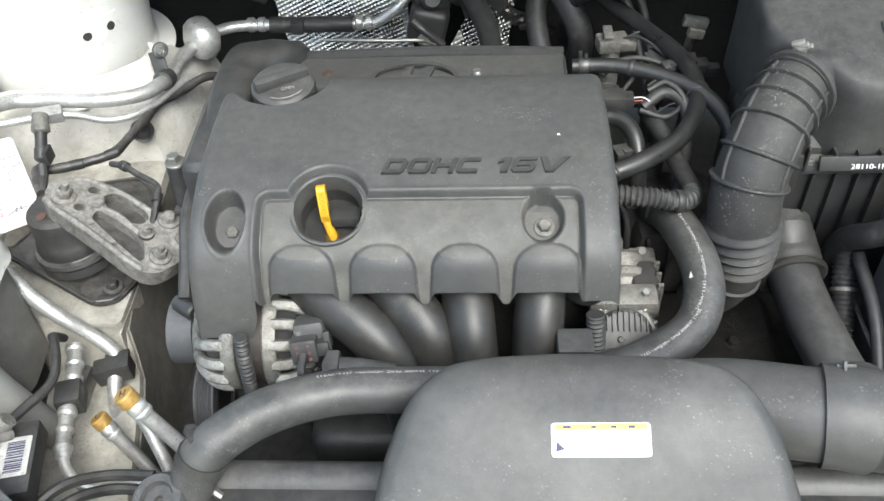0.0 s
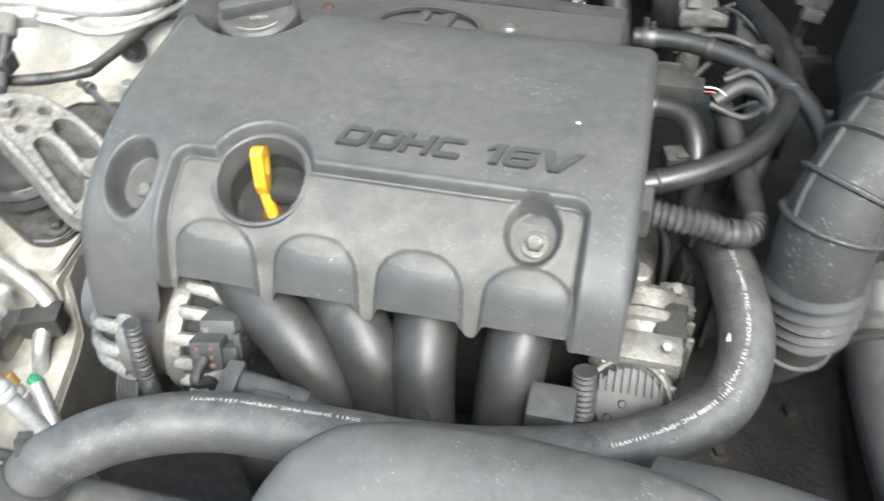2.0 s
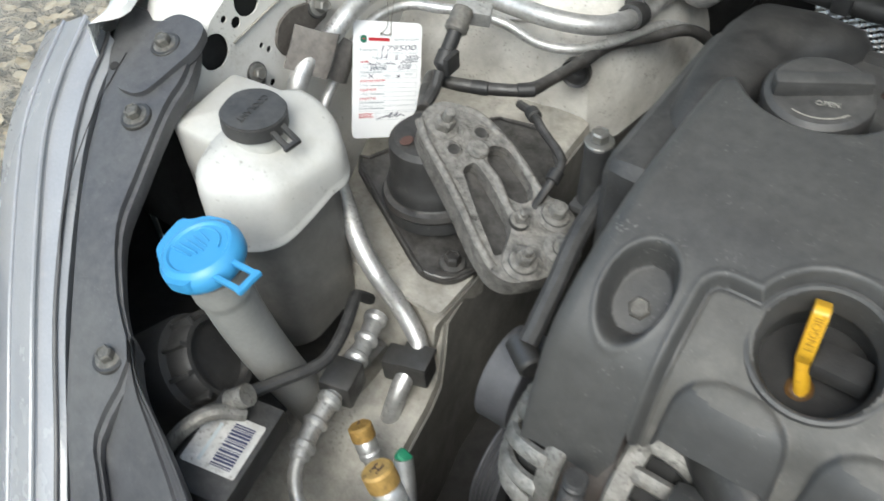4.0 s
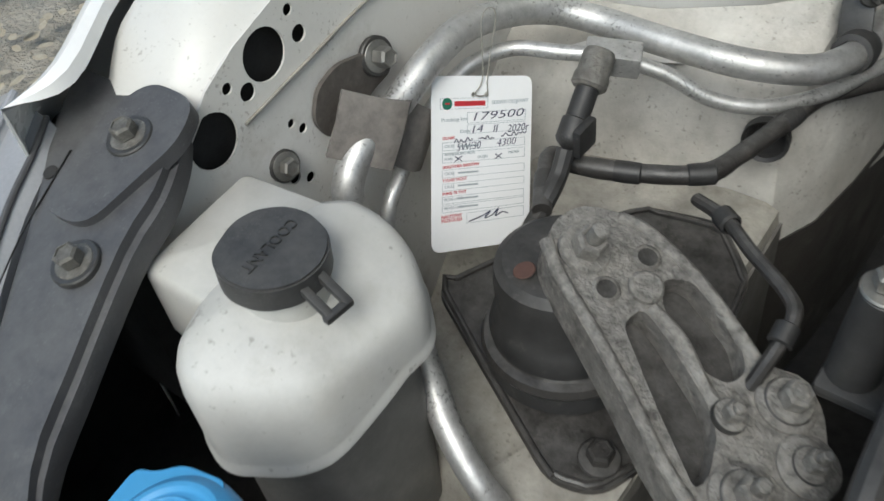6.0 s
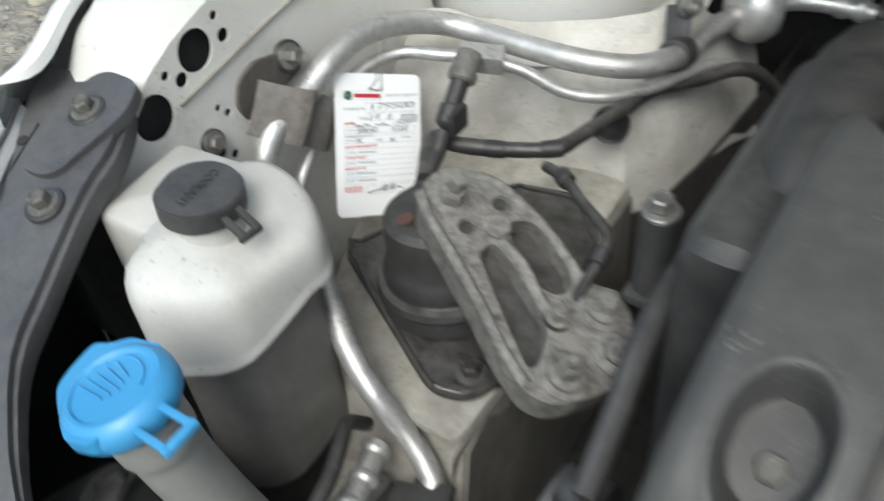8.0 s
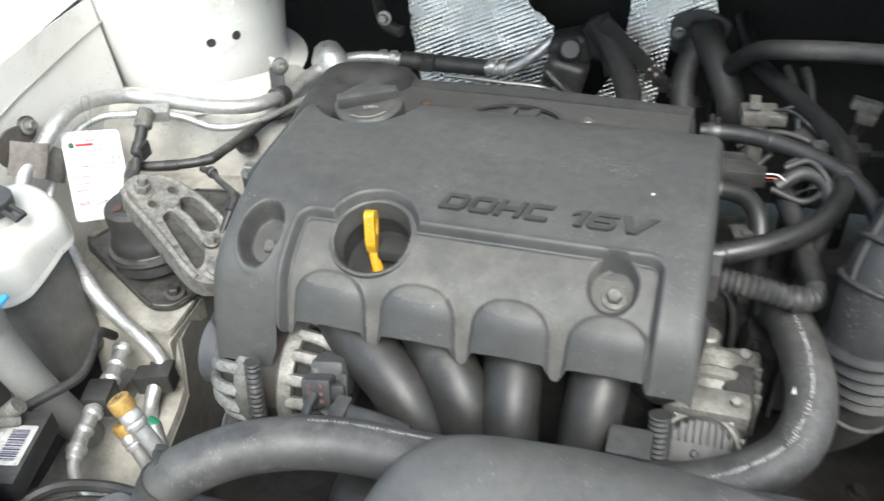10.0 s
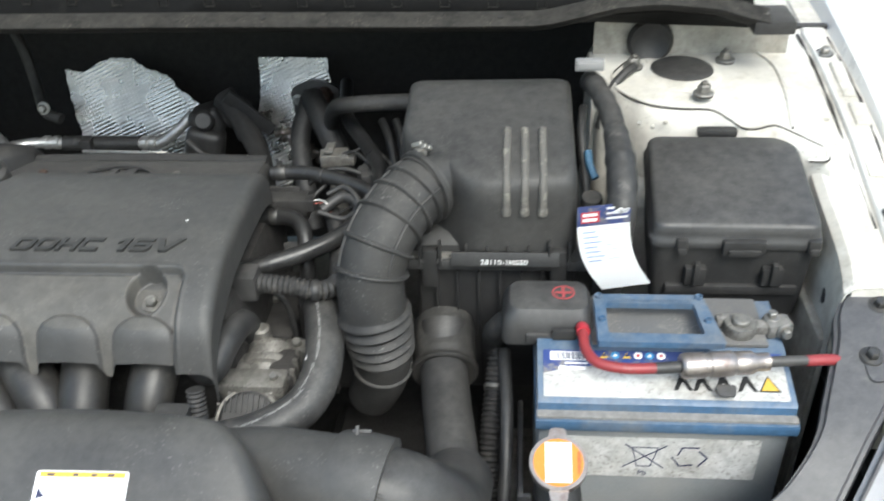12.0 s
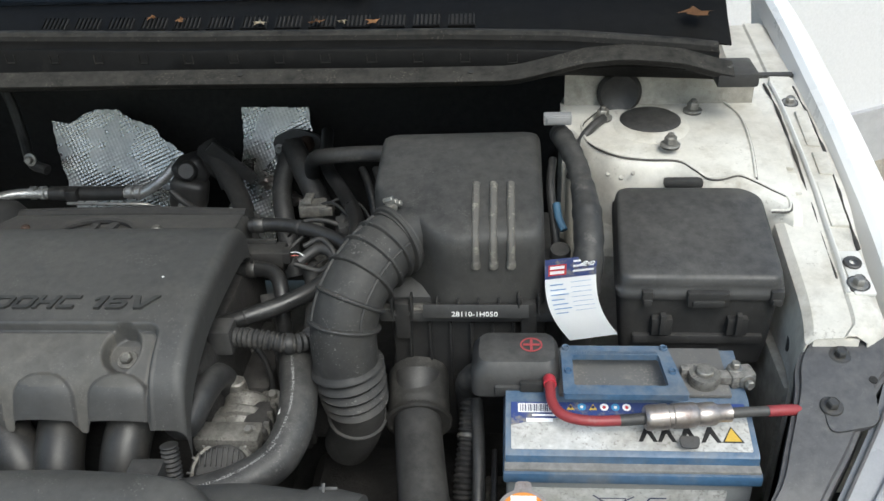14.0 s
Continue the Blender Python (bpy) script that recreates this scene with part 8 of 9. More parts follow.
tagged(part("conduit_plug", bm, PLAST), "black plug where the conduit meets the cover", "connector", "connectors")
sen = thing("cam_sensor_plug", "black sensor plug with thin pink and white wires", "connector", (0.225, 0.785, 0.86), "connectors")
bm = bmesh.new()
box(bm, (0.215, 0.782, 0.893), (0.056, 0.024, 0.022), 0.003)
box(bm, (0.243, 0.78, 0.895), (0.018, 0.018, 0.016), 0.002)
box(bm, (0.21, 0.796, 0.90), (0.04, 0.004, 0.018), 0.001)
box(bm, (0.21, 0.80, 0.88), (0.06, 0.03, 0.03), 0.005)
part("plug_housing", bm, PLAST_D, sen)
for k, (mt, dz) in enumerate(((WHITE, 0.002), (mat("pink_wire", (0.5, 0.15, 0.12), rough=0.5), -0.003), (PLAST_D, -0.007))):
    bm = bmesh.new()
    tube(bm, [(0.25, 0.778, 0.898 + dz), (0.262, 0.774, 0.901 + dz), (0.272, 0.772, 0.893 + dz * 2)] + ([(0.30, 0.775, 0.893), (0.31, 0.76, 0.87)] if k == 2 else []), 0.0007, 6)
    part("wire", bm, mt, sen)
run("taped_loom", "taped wiring loom in a loop beside the cover", "wiring loom", [(0.262, 0.772, 0.89), (0.285, 0.786, 0.90), (0.305, 0.778, 0.898), (0.312, 0.755, 0.885), (0.305, 0.72, 0.87), (0.295, 0.68, 0.85), (0.295, 0.65, 0.80)], 0.0075, PLAST_D)
run("wire_loop", "thin black wire looping over the loom", "wire", [(0.258, 0.768, 0.89), (0.29, 0.765, 0.882), (0.308, 0.772, 0.90), (0.29, 0.79, 0.912), (0.268, 0.785, 0.905)], 0.0035, PLAST_D)
for p, s, mt, nm in (((0.246, 0.94, 0.872), (0.04, 0.026, 0.018), CAST, "grey"), ((0.30, 0.90, 0.86), (0.03, 0.03, 0.03), PLAST, "black"), ((0.345, 0.88, 0.87), (0.03, 0.02, 0.02), PLAST_D, "black")):
    bm = bmesh.new()
    box(bm, p, s, 0.003, Matrix.Rotation(0.15, 4, "Z"))
    box(bm, V(*p) + V(0.02, -0.004, 0.0), (s[0] * 0.5, s[1] * 0.7, s[2] * 0.7), 0.002)
    box(bm, V(*p) + V(-0.006, 0.002, 0.014), (s[0] * 0.3, s[1] * 1.1, 0.004), 0.001)
    cyl(bm, V(*p) + V(0, 0, -0.12), V(*p), 0.012, n=10)
    tagged(part("loom_plug", bm, mt), f"{nm} plastic plug on the wiring loom", "connector", "connectors")

for pts, r_ in ((((0.238, 0.80, 0.885), (0.262, 0.83, 0.895), (0.29, 0.845, 0.89), (0.32, 0.83, 0.87), (0.335, 0.80, 0.83)), 0.0028),
                (((0.225, 0.86, 0.875), (0.25, 0.875, 0.888), (0.285, 0.87, 0.89), (0.315, 0.86, 0.875), (0.34, 0.83, 0.84)), 0.0035),
                (((0.246, 0.94, 0.872), (0.275, 0.93, 0.886), (0.30, 0.905, 0.882), (0.325, 0.885, 0.86)), 0.0022),
                (((0.255, 0.945, 0.87), (0.29, 0.95, 0.882), (0.32, 0.93, 0.876), (0.345, 0.89, 0.85)), 0.002),
                (((0.222, 0.70, 0.86), (0.235, 0.715, 0.852), (0.245, 0.74, 0.845), (0.25, 0.78, 0.835)), 0.004),
                (((0.215, 0.665, 0.85), (0.232, 0.66, 0.835), (0.24, 0.655, 0.81), (0.242, 0.65, 0.77)), 0.0035),
                (((0.27, 0.80, 0.90), (0.295, 0.815, 0.906), (0.32, 0.80, 0.90), (0.33, 0.775, 0.885)), 0.002)):
    run("engine_wire", "thin black wire in the tangle beside the cover", "wire", list(pts), r_, PLAST_D, "engine wires")
for p, s_ in (((0.236, 0.715, 0.868), (0.022, 0.02, 0.016)), ((0.262, 0.655, 0.845), (0.02, 0.018, 0.022)), ((0.31, 0.86, 0.885), (0.026, 0.016, 0.014))):
    bm = bmesh.new()
    box(bm, p, s_, 0.002, Matrix.Rotation(0.3, 4, "Z"))
    box(bm, V(*p) + V(0.004, -0.004, s_[2] * 0.5), (s_[0] * 0.5, s_[1] * 0.4, 0.004), 0.001, Matrix.Rotation(0.3, 4, "Z"))
    tagged(part("wire_plug", bm, PLAST), "small black plug among the engine wires", "connector", "connectors")

# throttle body
tb = thing("throttle_body", "cast aluminium throttle body with a finned motor cover", "throttle body", (0.23, 0.56, 0.74))
bm = bmesh.new()
lathe(bm, [(0, 0.085), (0.024, 0.085), (0.027, 0.081), (0.027, 0.066), (0.032, 0.063), (0.033, 0.055), (0.029, 0.052), (0.029, 0.03), (0.034, 0.027), (0.035, 0.016), (0.031, 0.013), (0.031, -0.02), (0, -0.02)], (0.226, 0.535, 0.772), (0.0, 0.85, 0.38), 32)
part("casting", bm, CAST, tb)
bm = bmesh.new()
box(bm, (0.248, 0.572, 0.79), (0.03, 0.05, 0.06), 0.008, seg=3)
part("gear_case", bm, BLOCK, tb)
bm = bmesh.new()
box(bm, (0.205, 0.572, 0.80), (0.02, 0.04, 0.03), 0.005, seg=2)
part("lug", bm, CAST, tb)
for k_ in range(3):
    bm = bmesh.new()
    box(bm, (0.262, 0.555 + k_ * 0.016, 0.80), (0.006, 0.004, 0.05), 0.001)
    part("case_rib", bm, CAST, tb)
bm = bmesh.new()
cyl(bm, (0.218, 0.608, 0.79), (0.217, 0.608, 0.838), 0.012, 0.010, 20, 0.002)
part("nipple", bm, CAST, tb)
bm = bmesh.new()
box(bm, (0.222, 0.545, 0.812), (0.072, 0.03, 0.02), 0.005)
part("flange", bm, CAST, tb)
bm = bmesh.new()
box(bm, (0.252, 0.617, 0.795), (0.03, 0.025, 0.02), 0.004)
part("lug", bm, CAST, tb)
mo = V(0.221, 0.508, 0.795)
ma = V(0.0, -0.62, 0.78).normalized()
bm = bmesh.new()
lathe(bm, [(0, 0.006), (0.026, 0.006), (0.03, 0.003), (0.032, -0.006), (0.032, -0.03), (0, -0.03)], mo, ma, 36)
part("motor_cover", bm, PLAST, tb)
f = frame_of(ma)
for k in range(-4, 5):
    bm = bmesh.new()
    box(bm, mo + f.to_3x3() @ V(k * 0.0058, 0.006 + 0.011 * math.sqrt(1 - (k / 5) ** 2), 0.0065), (0.0018, 0.021 * math.sqrt(max(0.05, 1 - (k / 5) ** 2)), 0.005), 0.0006, f)
    part("fin", bm, PLAST, tb)
bm = bmesh.new()
for bx_, by_ in ((-0.004, -0.002), (0.006, -0.016), (-0.014, -0.014)):
    b = bmesh.new()
    lathe(b, [(0, 0.0035), (0.0026, 0.0035), (0.0034, 0.0)], mo + f.to_3x3() @ V(bx_, by_, 0.006), ma, 14)
    part("boss", b, PLAST, tb)
for k in range(14):
    a = 2 * math.pi * k / 14
    b = bmesh.new()
    box(b, mo + f.to_3x3() @ V(0.0365 * math.cos(a), 0.0365 * math.sin(a), -0.004), (0.004, 0.003, 0.011), 0.0008, f @ Matrix.Rotation(a, 4, "Z"))
    part("ring_tab", b, CAST, tb)
lathe(bm, [(0.031, -0.012), (0.036, -0.01), (0.037, -0.003), (0.034, 0.001), (0.031, 0.0)], mo, ma, 36)
part("cover_ring", bm, CAST, tb)
bolt((0.252, 0.619, 0.804), (0, -0.3, 1), 0.006, tb, STEEL)
bolt((0.245, 0.545, 0.821), (0, -0.3, 1), 0.005, tb, STEEL)
bm = bmesh.new()
tube(bm, [(0.165, 0.545, 0.84), (0.185, 0.53, 0.845), (0.196, 0.56, 0.86), (0.20, 0.60, 0.85), (0.20, 0.63, 0.80)], 0.016, 16)
part("bypass_pipe", bm, PLAST, tb)
bm = bmesh.new()
box(bm, (0.165, 0.462, 0.835), (0.035, 0.03, 0.03), 0.004)
tube(bm, [(0.155, 0.455, 0.83), (0.175, 0.452, 0.825), (0.19, 0.46, 0.80), (0.19, 0.47, 0.74)], 0.008, 12)
tagged(part("manifold_sensor", bm, PLAST), "grey-black sensor plug on the intake manifold", "connector", "connectors")
run("sleeved_cable", "black corrugated sleeve at the throttle body", "cable", [(0.185, 0.485, 0.86), (0.187, 0.475, 0.83), (0.186, 0.47, 0.80), (0.182, 0.47, 0.74)], lambda u: 0.0085 + 0.001 * math.sin(u * 160), RUBBER_D, sub=60)
run("engine_rod", "thin grey metal pipe low beside the gearbox", "pipe", [(0.285, 0.45, 0.72), (0.33, 0.44, 0.725), (0.37, 0.445, 0.73)], 0.006, CAST)
gear = thing("gearbox", "grimy dark gearbox under the intake hose", "gearbox", (0.36, 0.62, 0.46))
bm = bmesh.new()
box(bm, (0.36, 0.62, 0.50), (0.22, 0.30, 0.18), 0.04, seg=3)
part("gearbox_case", bm, BLOCK, gear)
bm = bmesh.new()
box(bm, (0.30, 0.70, 0.76), (0.10, 0.12, 0.10), 0.02)
for k in range(4):
    box(bm, (0.262 + k * 0.025, 0.637, 0.76), (0.004, 0.01, 0.09), 0.001)
part("bell_housing", bm, BLOCK, gear)
bm = bmesh.new()
cyl(bm, (0.31, 0.50, 0.61), (0.37, 0.50, 0.61), 0.05, n=28, bev=0.006)
cyl(bm, (0.30, 0.50, 0.61), (0.31, 0.50, 0.61), 0.03, n=20, bev=0.003)
part("starter_end", bm, GRIME, gear)
for p in ((0.33, 0.60, 0.592), (0.40, 0.66, 0.592), (0.40, 0.55, 0.592)):
    bolt(p, (0, 0, 1), 0.007, gear, GRIME)


# ---- battery corner ----
bat = thing("car_battery", "dusty blue and grey car battery with a worn label", "car battery", (0.64, 0.55, 0.66))
bm = bmesh.new()
box(bm, (0.641, 0.555, 0.755), (0.238, 0.158, 0.175), 0.006)
part("case", bm, BAT_GREY, bat)
bm = bmesh.new()
box(bm, (0.641, 0.548, 0.8435), (0.244, 0.168, 0.013), 0.003)
part("lid_rim", bm, BAT_BLUE, bat)
bm = bmesh.new()
box(bm, (0.641, 0.549, 0.8515), (0.241, 0.164, 0.004), 0.0015)
part("rim_ledge", bm, BAT_LEDGE, bat)
bm = bmesh.new()
rows = [[V(x, 0.4755, 0.852), V(x, 0.4765, 0.8615), V(x, 0.479, 0.864), V(x, 0.535, 0.8785), V(x, 0.537, 0.8795), V(x, 0.61, 0.8835), V(x, 0.612, 0.881), V(x, 0.612, 0.85)] for x in (0.5215, 0.7605)]
loft(bm, rows)
part("lid", bm, BAT_BLUE, bat)
bm = bmesh.new()
box(bm, (0.66, 0.5745, 0.8835), (0.17, 0.071, 0.005), 0.002, Matrix.Rotation(0.03, 4, "X"))
part("deck", bm, BAT_DECK, bat)
sl = basis((0.524, 0.4795, 0.8645), (1, 0, 0), (0, 0.97, 0.251))
bm = bmesh.new()
plate(bm, rounded([(0.003, 0.002), (0.231, 0.002), (0.231, 0.055), (0.003, 0.055)], 0.002), sl @ Matrix.Translation((0, 0, 0.0006)), 0.0005)
blab = part("label", bm, BAT_LABEL, bat, "dusty silver and navy label")
bm = bmesh.new()
plate(bm, [(0.003, 0.028), (0.032, 0.036), (0.231, 0.0445), (0.231, 0.055), (0.003, 0.055)], sl @ Matrix.Translation((0, 0, 0.001)), 0.0003)
part("label_band", bm, NAVY, blab)
bm = bmesh.new()
plate(bm, [(0.010, 0.043), (0.046, 0.043), (0.046, 0.053), (0.010, 0.053)], sl @ Matrix.Translation((0, 0, 0.0014)), 0.0003)
part("code_field", bm, CARD, blab)
bmb = bmesh.new()
rng = random.Random(11)
x = 0.012
while x < 0.044:
    w = rng.choice((0.0004, 0.0008, 0.0012))
    plate(bmb, [(x, 0.044), (x + w, 0.044), (x + w, 0.052), (x, 0.052)], sl @ Matrix.Translation((0, 0, 0.0017)), 0.0002)
    x += w + rng.choice((0.0006, 0.001))
part("bar_code", bmb, INK, blab)
for x, mt in ((0.062, SUNYEL), (0.073, BLUE), (0.084, SUNYEL), (0.095, CARD), (0.106, BLUE), (0.117, CARD)):
    bm = bmesh.new()
    plate(bm, circle2((x, 0.0495), 0.0042, 16) if mt is not SUNYEL else [(x - 0.004, 0.046), (x + 0.004, 0.046), (x, 0.053)], sl @ Matrix.Translation((0, 0, 0.0014)), 0.0002)
    part("safety_sign", bm, mt, blab)
    bm = bmesh.new()
    plate(bm, circle2((x, 0.0492), 0.0018, 8), sl @ Matrix.Translation((0, 0, 0.0017)), 0.0002)
    part("sign_mark", bm, INK if mt is SUNYEL else WHITE if mt is BLUE else REDINK, blab)
words("560 408 054 313 2", 0.0042, sl @ Matrix.Translation((0.20, 0.0535, 0.0013)) @ Matrix.Rotation(math.pi, 4, "Z"), GREYINK, blab, "small pale print", depth=0.0002, width=0.032)
bar(sl, 0.018, 0.032, 0.026, 0.004, CARD, blab, lift=0.0014)
bar(sl, 0.024, 0.0385, 0.022, 0.0022, CARD, blab, lift=0.0014)
for x, w in ((0.128, 0.012), (0.146, 0.012), (0.166, 0.012), (0.187, 0.013)):
    bm = bmesh.new()
    plate(bm, [(x - 0.003, 0.0115), (x + 0.001, 0.0115), (x + w * 0.5, 0.021), (x + w - 0.001, 0.0115), (x + w + 0.003, 0.0115), (x + w * 0.65, 0.0285), (x + w * 0.35, 0.0285)], sl @ Matrix.Translation((0, 0, 0.0011)), 0.0003)
    part("logo_bar", bm, LETTER, blab)
bm = bmesh.new()
plate(bm, [(0.2035, 0.0115), (0.2245, 0.0115), (0.214, 0.0295)], sl @ Matrix.Translation((0, 0, 0.0009)), 0.0003)
part("logo_frame", bm, LETTER, blab)
bm = bmesh.new()
plate(bm, [(0.206, 0.013), (0.222, 0.013), (0.214, 0.0275)], sl @ Matrix.Translation((0, 0, 0.0011)), 0.0003)
part("logo_triangle", bm, SUNYEL, blab)
# carrying handle
bm = bmesh.new()
hm = basis((0.0, 0.0, 0.8895), (1, 0, 0), (0, 1, 0.03))
plate(bm, rounded([(0.578, 0.516), (0.698, 0.516), (0.686, 0.588), (0.578, 0.588)], 0.003), hm, 0.007, [rounded([(0.589, 0.529), (0.680, 0.529), (0.676, 0.574), (0.589, 0.574)], 0.003)])
hd = part("handle", bm, BAT_BLUE, bat, "blue carrying handle")
for p in ((0.583, 0.583), (0.682, 0.583), (0.584, 0.548), (0.686, 0.548)):
    bm = bmesh.new()
    lathe(bm, [(0.0, 0.0006), (0.0022, 0.0006), (0.003, 0.003), (0.0036, 0.003), (0.004, 0.0)], (p[0], p[1], 0.8895 + p[1] * 0.03), (0, 0, 1), 14)
    part("handle_eye", bm, BAT_BLUE, hd)
bm = bmesh.new()
for k in range(34):
    box(bm, (0.592 + k * 0.0025, 0.577, 0.9072), (0.0012, 0.004, 0.0012), 0.0)
part("handle_teeth", bm, BAT_BLUE, hd)
# case label with bin and recycling signs
bm = bmesh.new()
fm = basis((0.545, 0.4752, 0.765), (1, 0, 0), (0, 0, 1))
plate(bm, rounded([(0.0, 0.0), (0.19, 0.0), (0.19, 0.055), (0.0, 0.055)], 0.003), fm @ Matrix.Translation((0, 0, 0.0008)), 0.0006)
fl = part("case_label", bm, BAT_LABEL, bat, "grey label with disposal signs")


def stroke(pts, w, mt, parent, name="sign_line"):
    b = bmesh.new()
    for a, c in zip(pts, pts[1:]):
        a, c = V(*a), V(*c)
        n = (c - a).normalized().orthogonal() * w
        plate(b, [a - n, c - n, c + n, a + n], fm @ Matrix.Translation((0, 0, 0.0012)), 0.0003)
    return part(name, b, mt, parent)


stroke([(0.069, 0.042), (0.075, 0.016), (0.088, 0.016), (0.094, 0.042), (0.069, 0.042)], 0.0005, INK, fl)
stroke([(0.061, 0.014), (0.102, 0.045)], 0.0006, INK, fl)
stroke([(0.062, 0.046), (0.101, 0.014)], 0.0006, INK, fl)
words("Pb", 0.009, fm @ Matrix.Translation((0.0765, 0.0035, 0.001)), INK, fl, depth=0.0002)
for k in range(3):
    a0 = math.radians(90 + 120 * k)
    c = (0.125, 0.030)
    stroke([(c[0] + 0.017 * math.cos(a0 - 0.5), c[1] + 0.015 * math.sin(a0 - 0.5)), (c[0] + 0.017 * math.cos(a0 + 0.5), c[1] + 0.015 * math.sin(a0 + 0.5)), (c[0] + 0.012 * math.cos(a0 + 1.4), c[1] + 0.011 * math.sin(a0 + 1.4))], 0.0008, INK, fl)

# plus cover, cable, minus clamp
pc = thing("plus_terminal_cover", "black plastic cover over the plus terminal", "terminal cover", (0.535, 0.58, 0.87))
bm = bmesh.new()
loft(bm, [rect(0.486, 0.577, 0.552, 0.615, 0.868, 0.012), rect(0.486, 0.577, 0.552, 0.615, 0.886, 0.012), rect(0.488, 0.576, 0.555, 0.614, 0.897, 0.014), rect(0.494, 0.572, 0.562, 0.61, 0.906, 0.014), rect(0.51, 0.56, 0.575, 0.60, 0.909, 0.01)])
box(bm, (0.535, 0.553, 0.878), (0.05, 0.01, 0.012), 0.003)
part("cover_shell", bm, PLAST, pc)
bm = bmesh.new()
pmx = basis((0.548, 0.586, 0.9098), (1, 0, 0), (0, 1, -0.02))
plate(bm, circle2((0, 0), 0.0115, 32), pmx, 0.0006, [circle2((0, 0), 0.0098, 32)])
plate(bm, [(-0.0085, -0.0014), (0.0085, -0.0014), (0.0085, 0.0014), (-0.0085, 0.0014)], pmx, 0.0006)
plate(bm, [(-0.0014, 0.0016), (0.0014, 0.0016), (0.0014, 0.0085), (-0.0014, 0.0085)], pmx, 0.0006)
plate(bm, [(-0.0014, -0.0085), (0.0014, -0.0085), (0.0014, -0.0016), (-0.0014, -0.0016)], pmx, 0.0006)
part("plus_sign", bm, mat("red_plus", (0.34, 0.06, 0.065), rough=0.5), pc)
bm = bmesh.new()
box(bm, (0.548, 0.547, 0.887), (0.024, 0.006, 0.012), 0.002)
part("terminal_lug", bm, FELT_SHADE, pc)
bm = bmesh.new()
tube(bm, [(0.50, 0.585, 0.875), (0.483, 0.60, 0.85), (0.476, 0.64, 0.80), (0.478, 0.65, 0.74), (0.48, 0.62, 0.68)], 0.014, 12)
part("cable_boot", bm, RUBBER_D, pc)
cab = thing("red_battery_cable", "faded red cable with a bright metal in-line fuse holder", "cable", (0.65, 0.5, 0.875))
bm = bmesh.new()
tube(bm, [(0.5655, 0.549, 0.894), (0.5655, 0.535, 0.897), (0.567, 0.515, 0.895), (0.577, 0.499, 0.8935), (0.60, 0.492, 0.893), (0.632, 0.493, 0.893)], 0.0052, 14)
part("red_sleeve", bm, RED, cab)
bm = bmesh.new()
tube(bm, [(0.5655, 0.556, 0.888), (0.5655, 0.547, 0.895), (0.5658, 0.538, 0.897)], 0.0066, 12)
part("red_boot", bm, mat("bright_red_plastic", (0.42, 0.03, 0.045), rough=0.45), cab)
bm = bmesh.new()
tube(bm, [(0.63, 0.493, 0.893), (0.656, 0.4955, 0.8935)], 0.0056, 12)
part("grey_sleeve", bm, PLAST, cab)
bm = bmesh.new()
tube(bm, [(0.733, 0.503, 0.8945), (0.75, 0.505, 0.8945), (0.772, 0.5085, 0.893)], 0.005, 12)
part("grey_sleeve", bm, PLAST, cab)
c0, c1 = V(0.653, 0.495, 0.8945), V(0.735, 0.504, 0.8945)
bm = bmesh.new()
lathe(bm, [(0, 0.0), (0.0105, 0.0), (0.012, 0.002), (0.0125, 0.004), (0.0125, 0.021), (0.0112, 0.022), (0.0112, 0.026), (0.0122, 0.027), (0.0122, 0.047), (0.0105, 0.05), (0.0112, 0.052), (0.0112, 0.066), (0.0085, 0.07), (0.0085, 0.082), (0, 0.083)], c0, c1 - c0, 36)
part("fuse_barrel", bm, CHROME, cab)
bm = bmesh.new()
tube(bm, [(0.77, 0.508, 0.893), (0.80, 0.514, 0.889), (0.83, 0.522, 0.872), (0.845, 0.53, 0.84)], 0.0055, 12)
part("red_tail", bm, RED, cab)
bm = bmesh.new()
plate(bm, rounded([(0, 0), (0.02, 0), (0.018, -0.012), (0.002, -0.012)], 0.004), basis((0.685, 0.488, 0.879), (1, 0, 0), (0, 1, 0.35)), 0.0025)
part("holder_tab", bm, DARK_ST, cab)
neg = thing("minus_terminal_clamp", "grey lead minus terminal with a corroded clamp", "terminal clamp", (0.725, 0.56, 0.885))
bm = bmesh.new()
cyl(bm, (0.720, 0.558, 0.882), (0.720, 0.558, 0.902), 0.0095, 0.0085, 20, 0.001)
lathe(bm, [(0.0088, -0.006), (0.015, -0.006), (0.016, 0.002), (0.015, 0.006), (0.0088, 0.006)], (0.720, 0.558, 0.891), (0, 0, 1), 24)
part("lead_post", bm, CAST, neg)
bm = bmesh.new()
box(bm, (0.739, 0.56, 0.89), (0.018, 0.014, 0.01), 0.003)
box(bm, (0.757, 0.563, 0.889), (0.026, 0.02, 0.016), 0.004, Matrix.Rotation(0.2, 4, "Z"))
box(bm, (0.706, 0.568, 0.89), (0.016, 0.012, 0.014), 0.004)
part("clamp_jaw", bm, RUSTY, neg)
bolt((0.752, 0.567, 0.897), (0, 0, 1), 0.0048, neg, STEEL)
bolt((0.762, 0.552, 0.89), (0.2, -1, 0.1), 0.005, neg, STEEL)
tray = thing("battery_tray", "grey steel battery tray with an upright side plate", "battery tray", (0.62, 0.53, 0.60))
bm = bmesh.new()
box(bm, (0.507, 0.55, 0.69), (0.006, 0.15, 0.06), 0.002)
box(bm, (0.51, 0.468, 0.70), (0.014, 0.006, 0.08), 0.002)
part("side_plate", bm, RAIL, tray)
bm = bmesh.new()
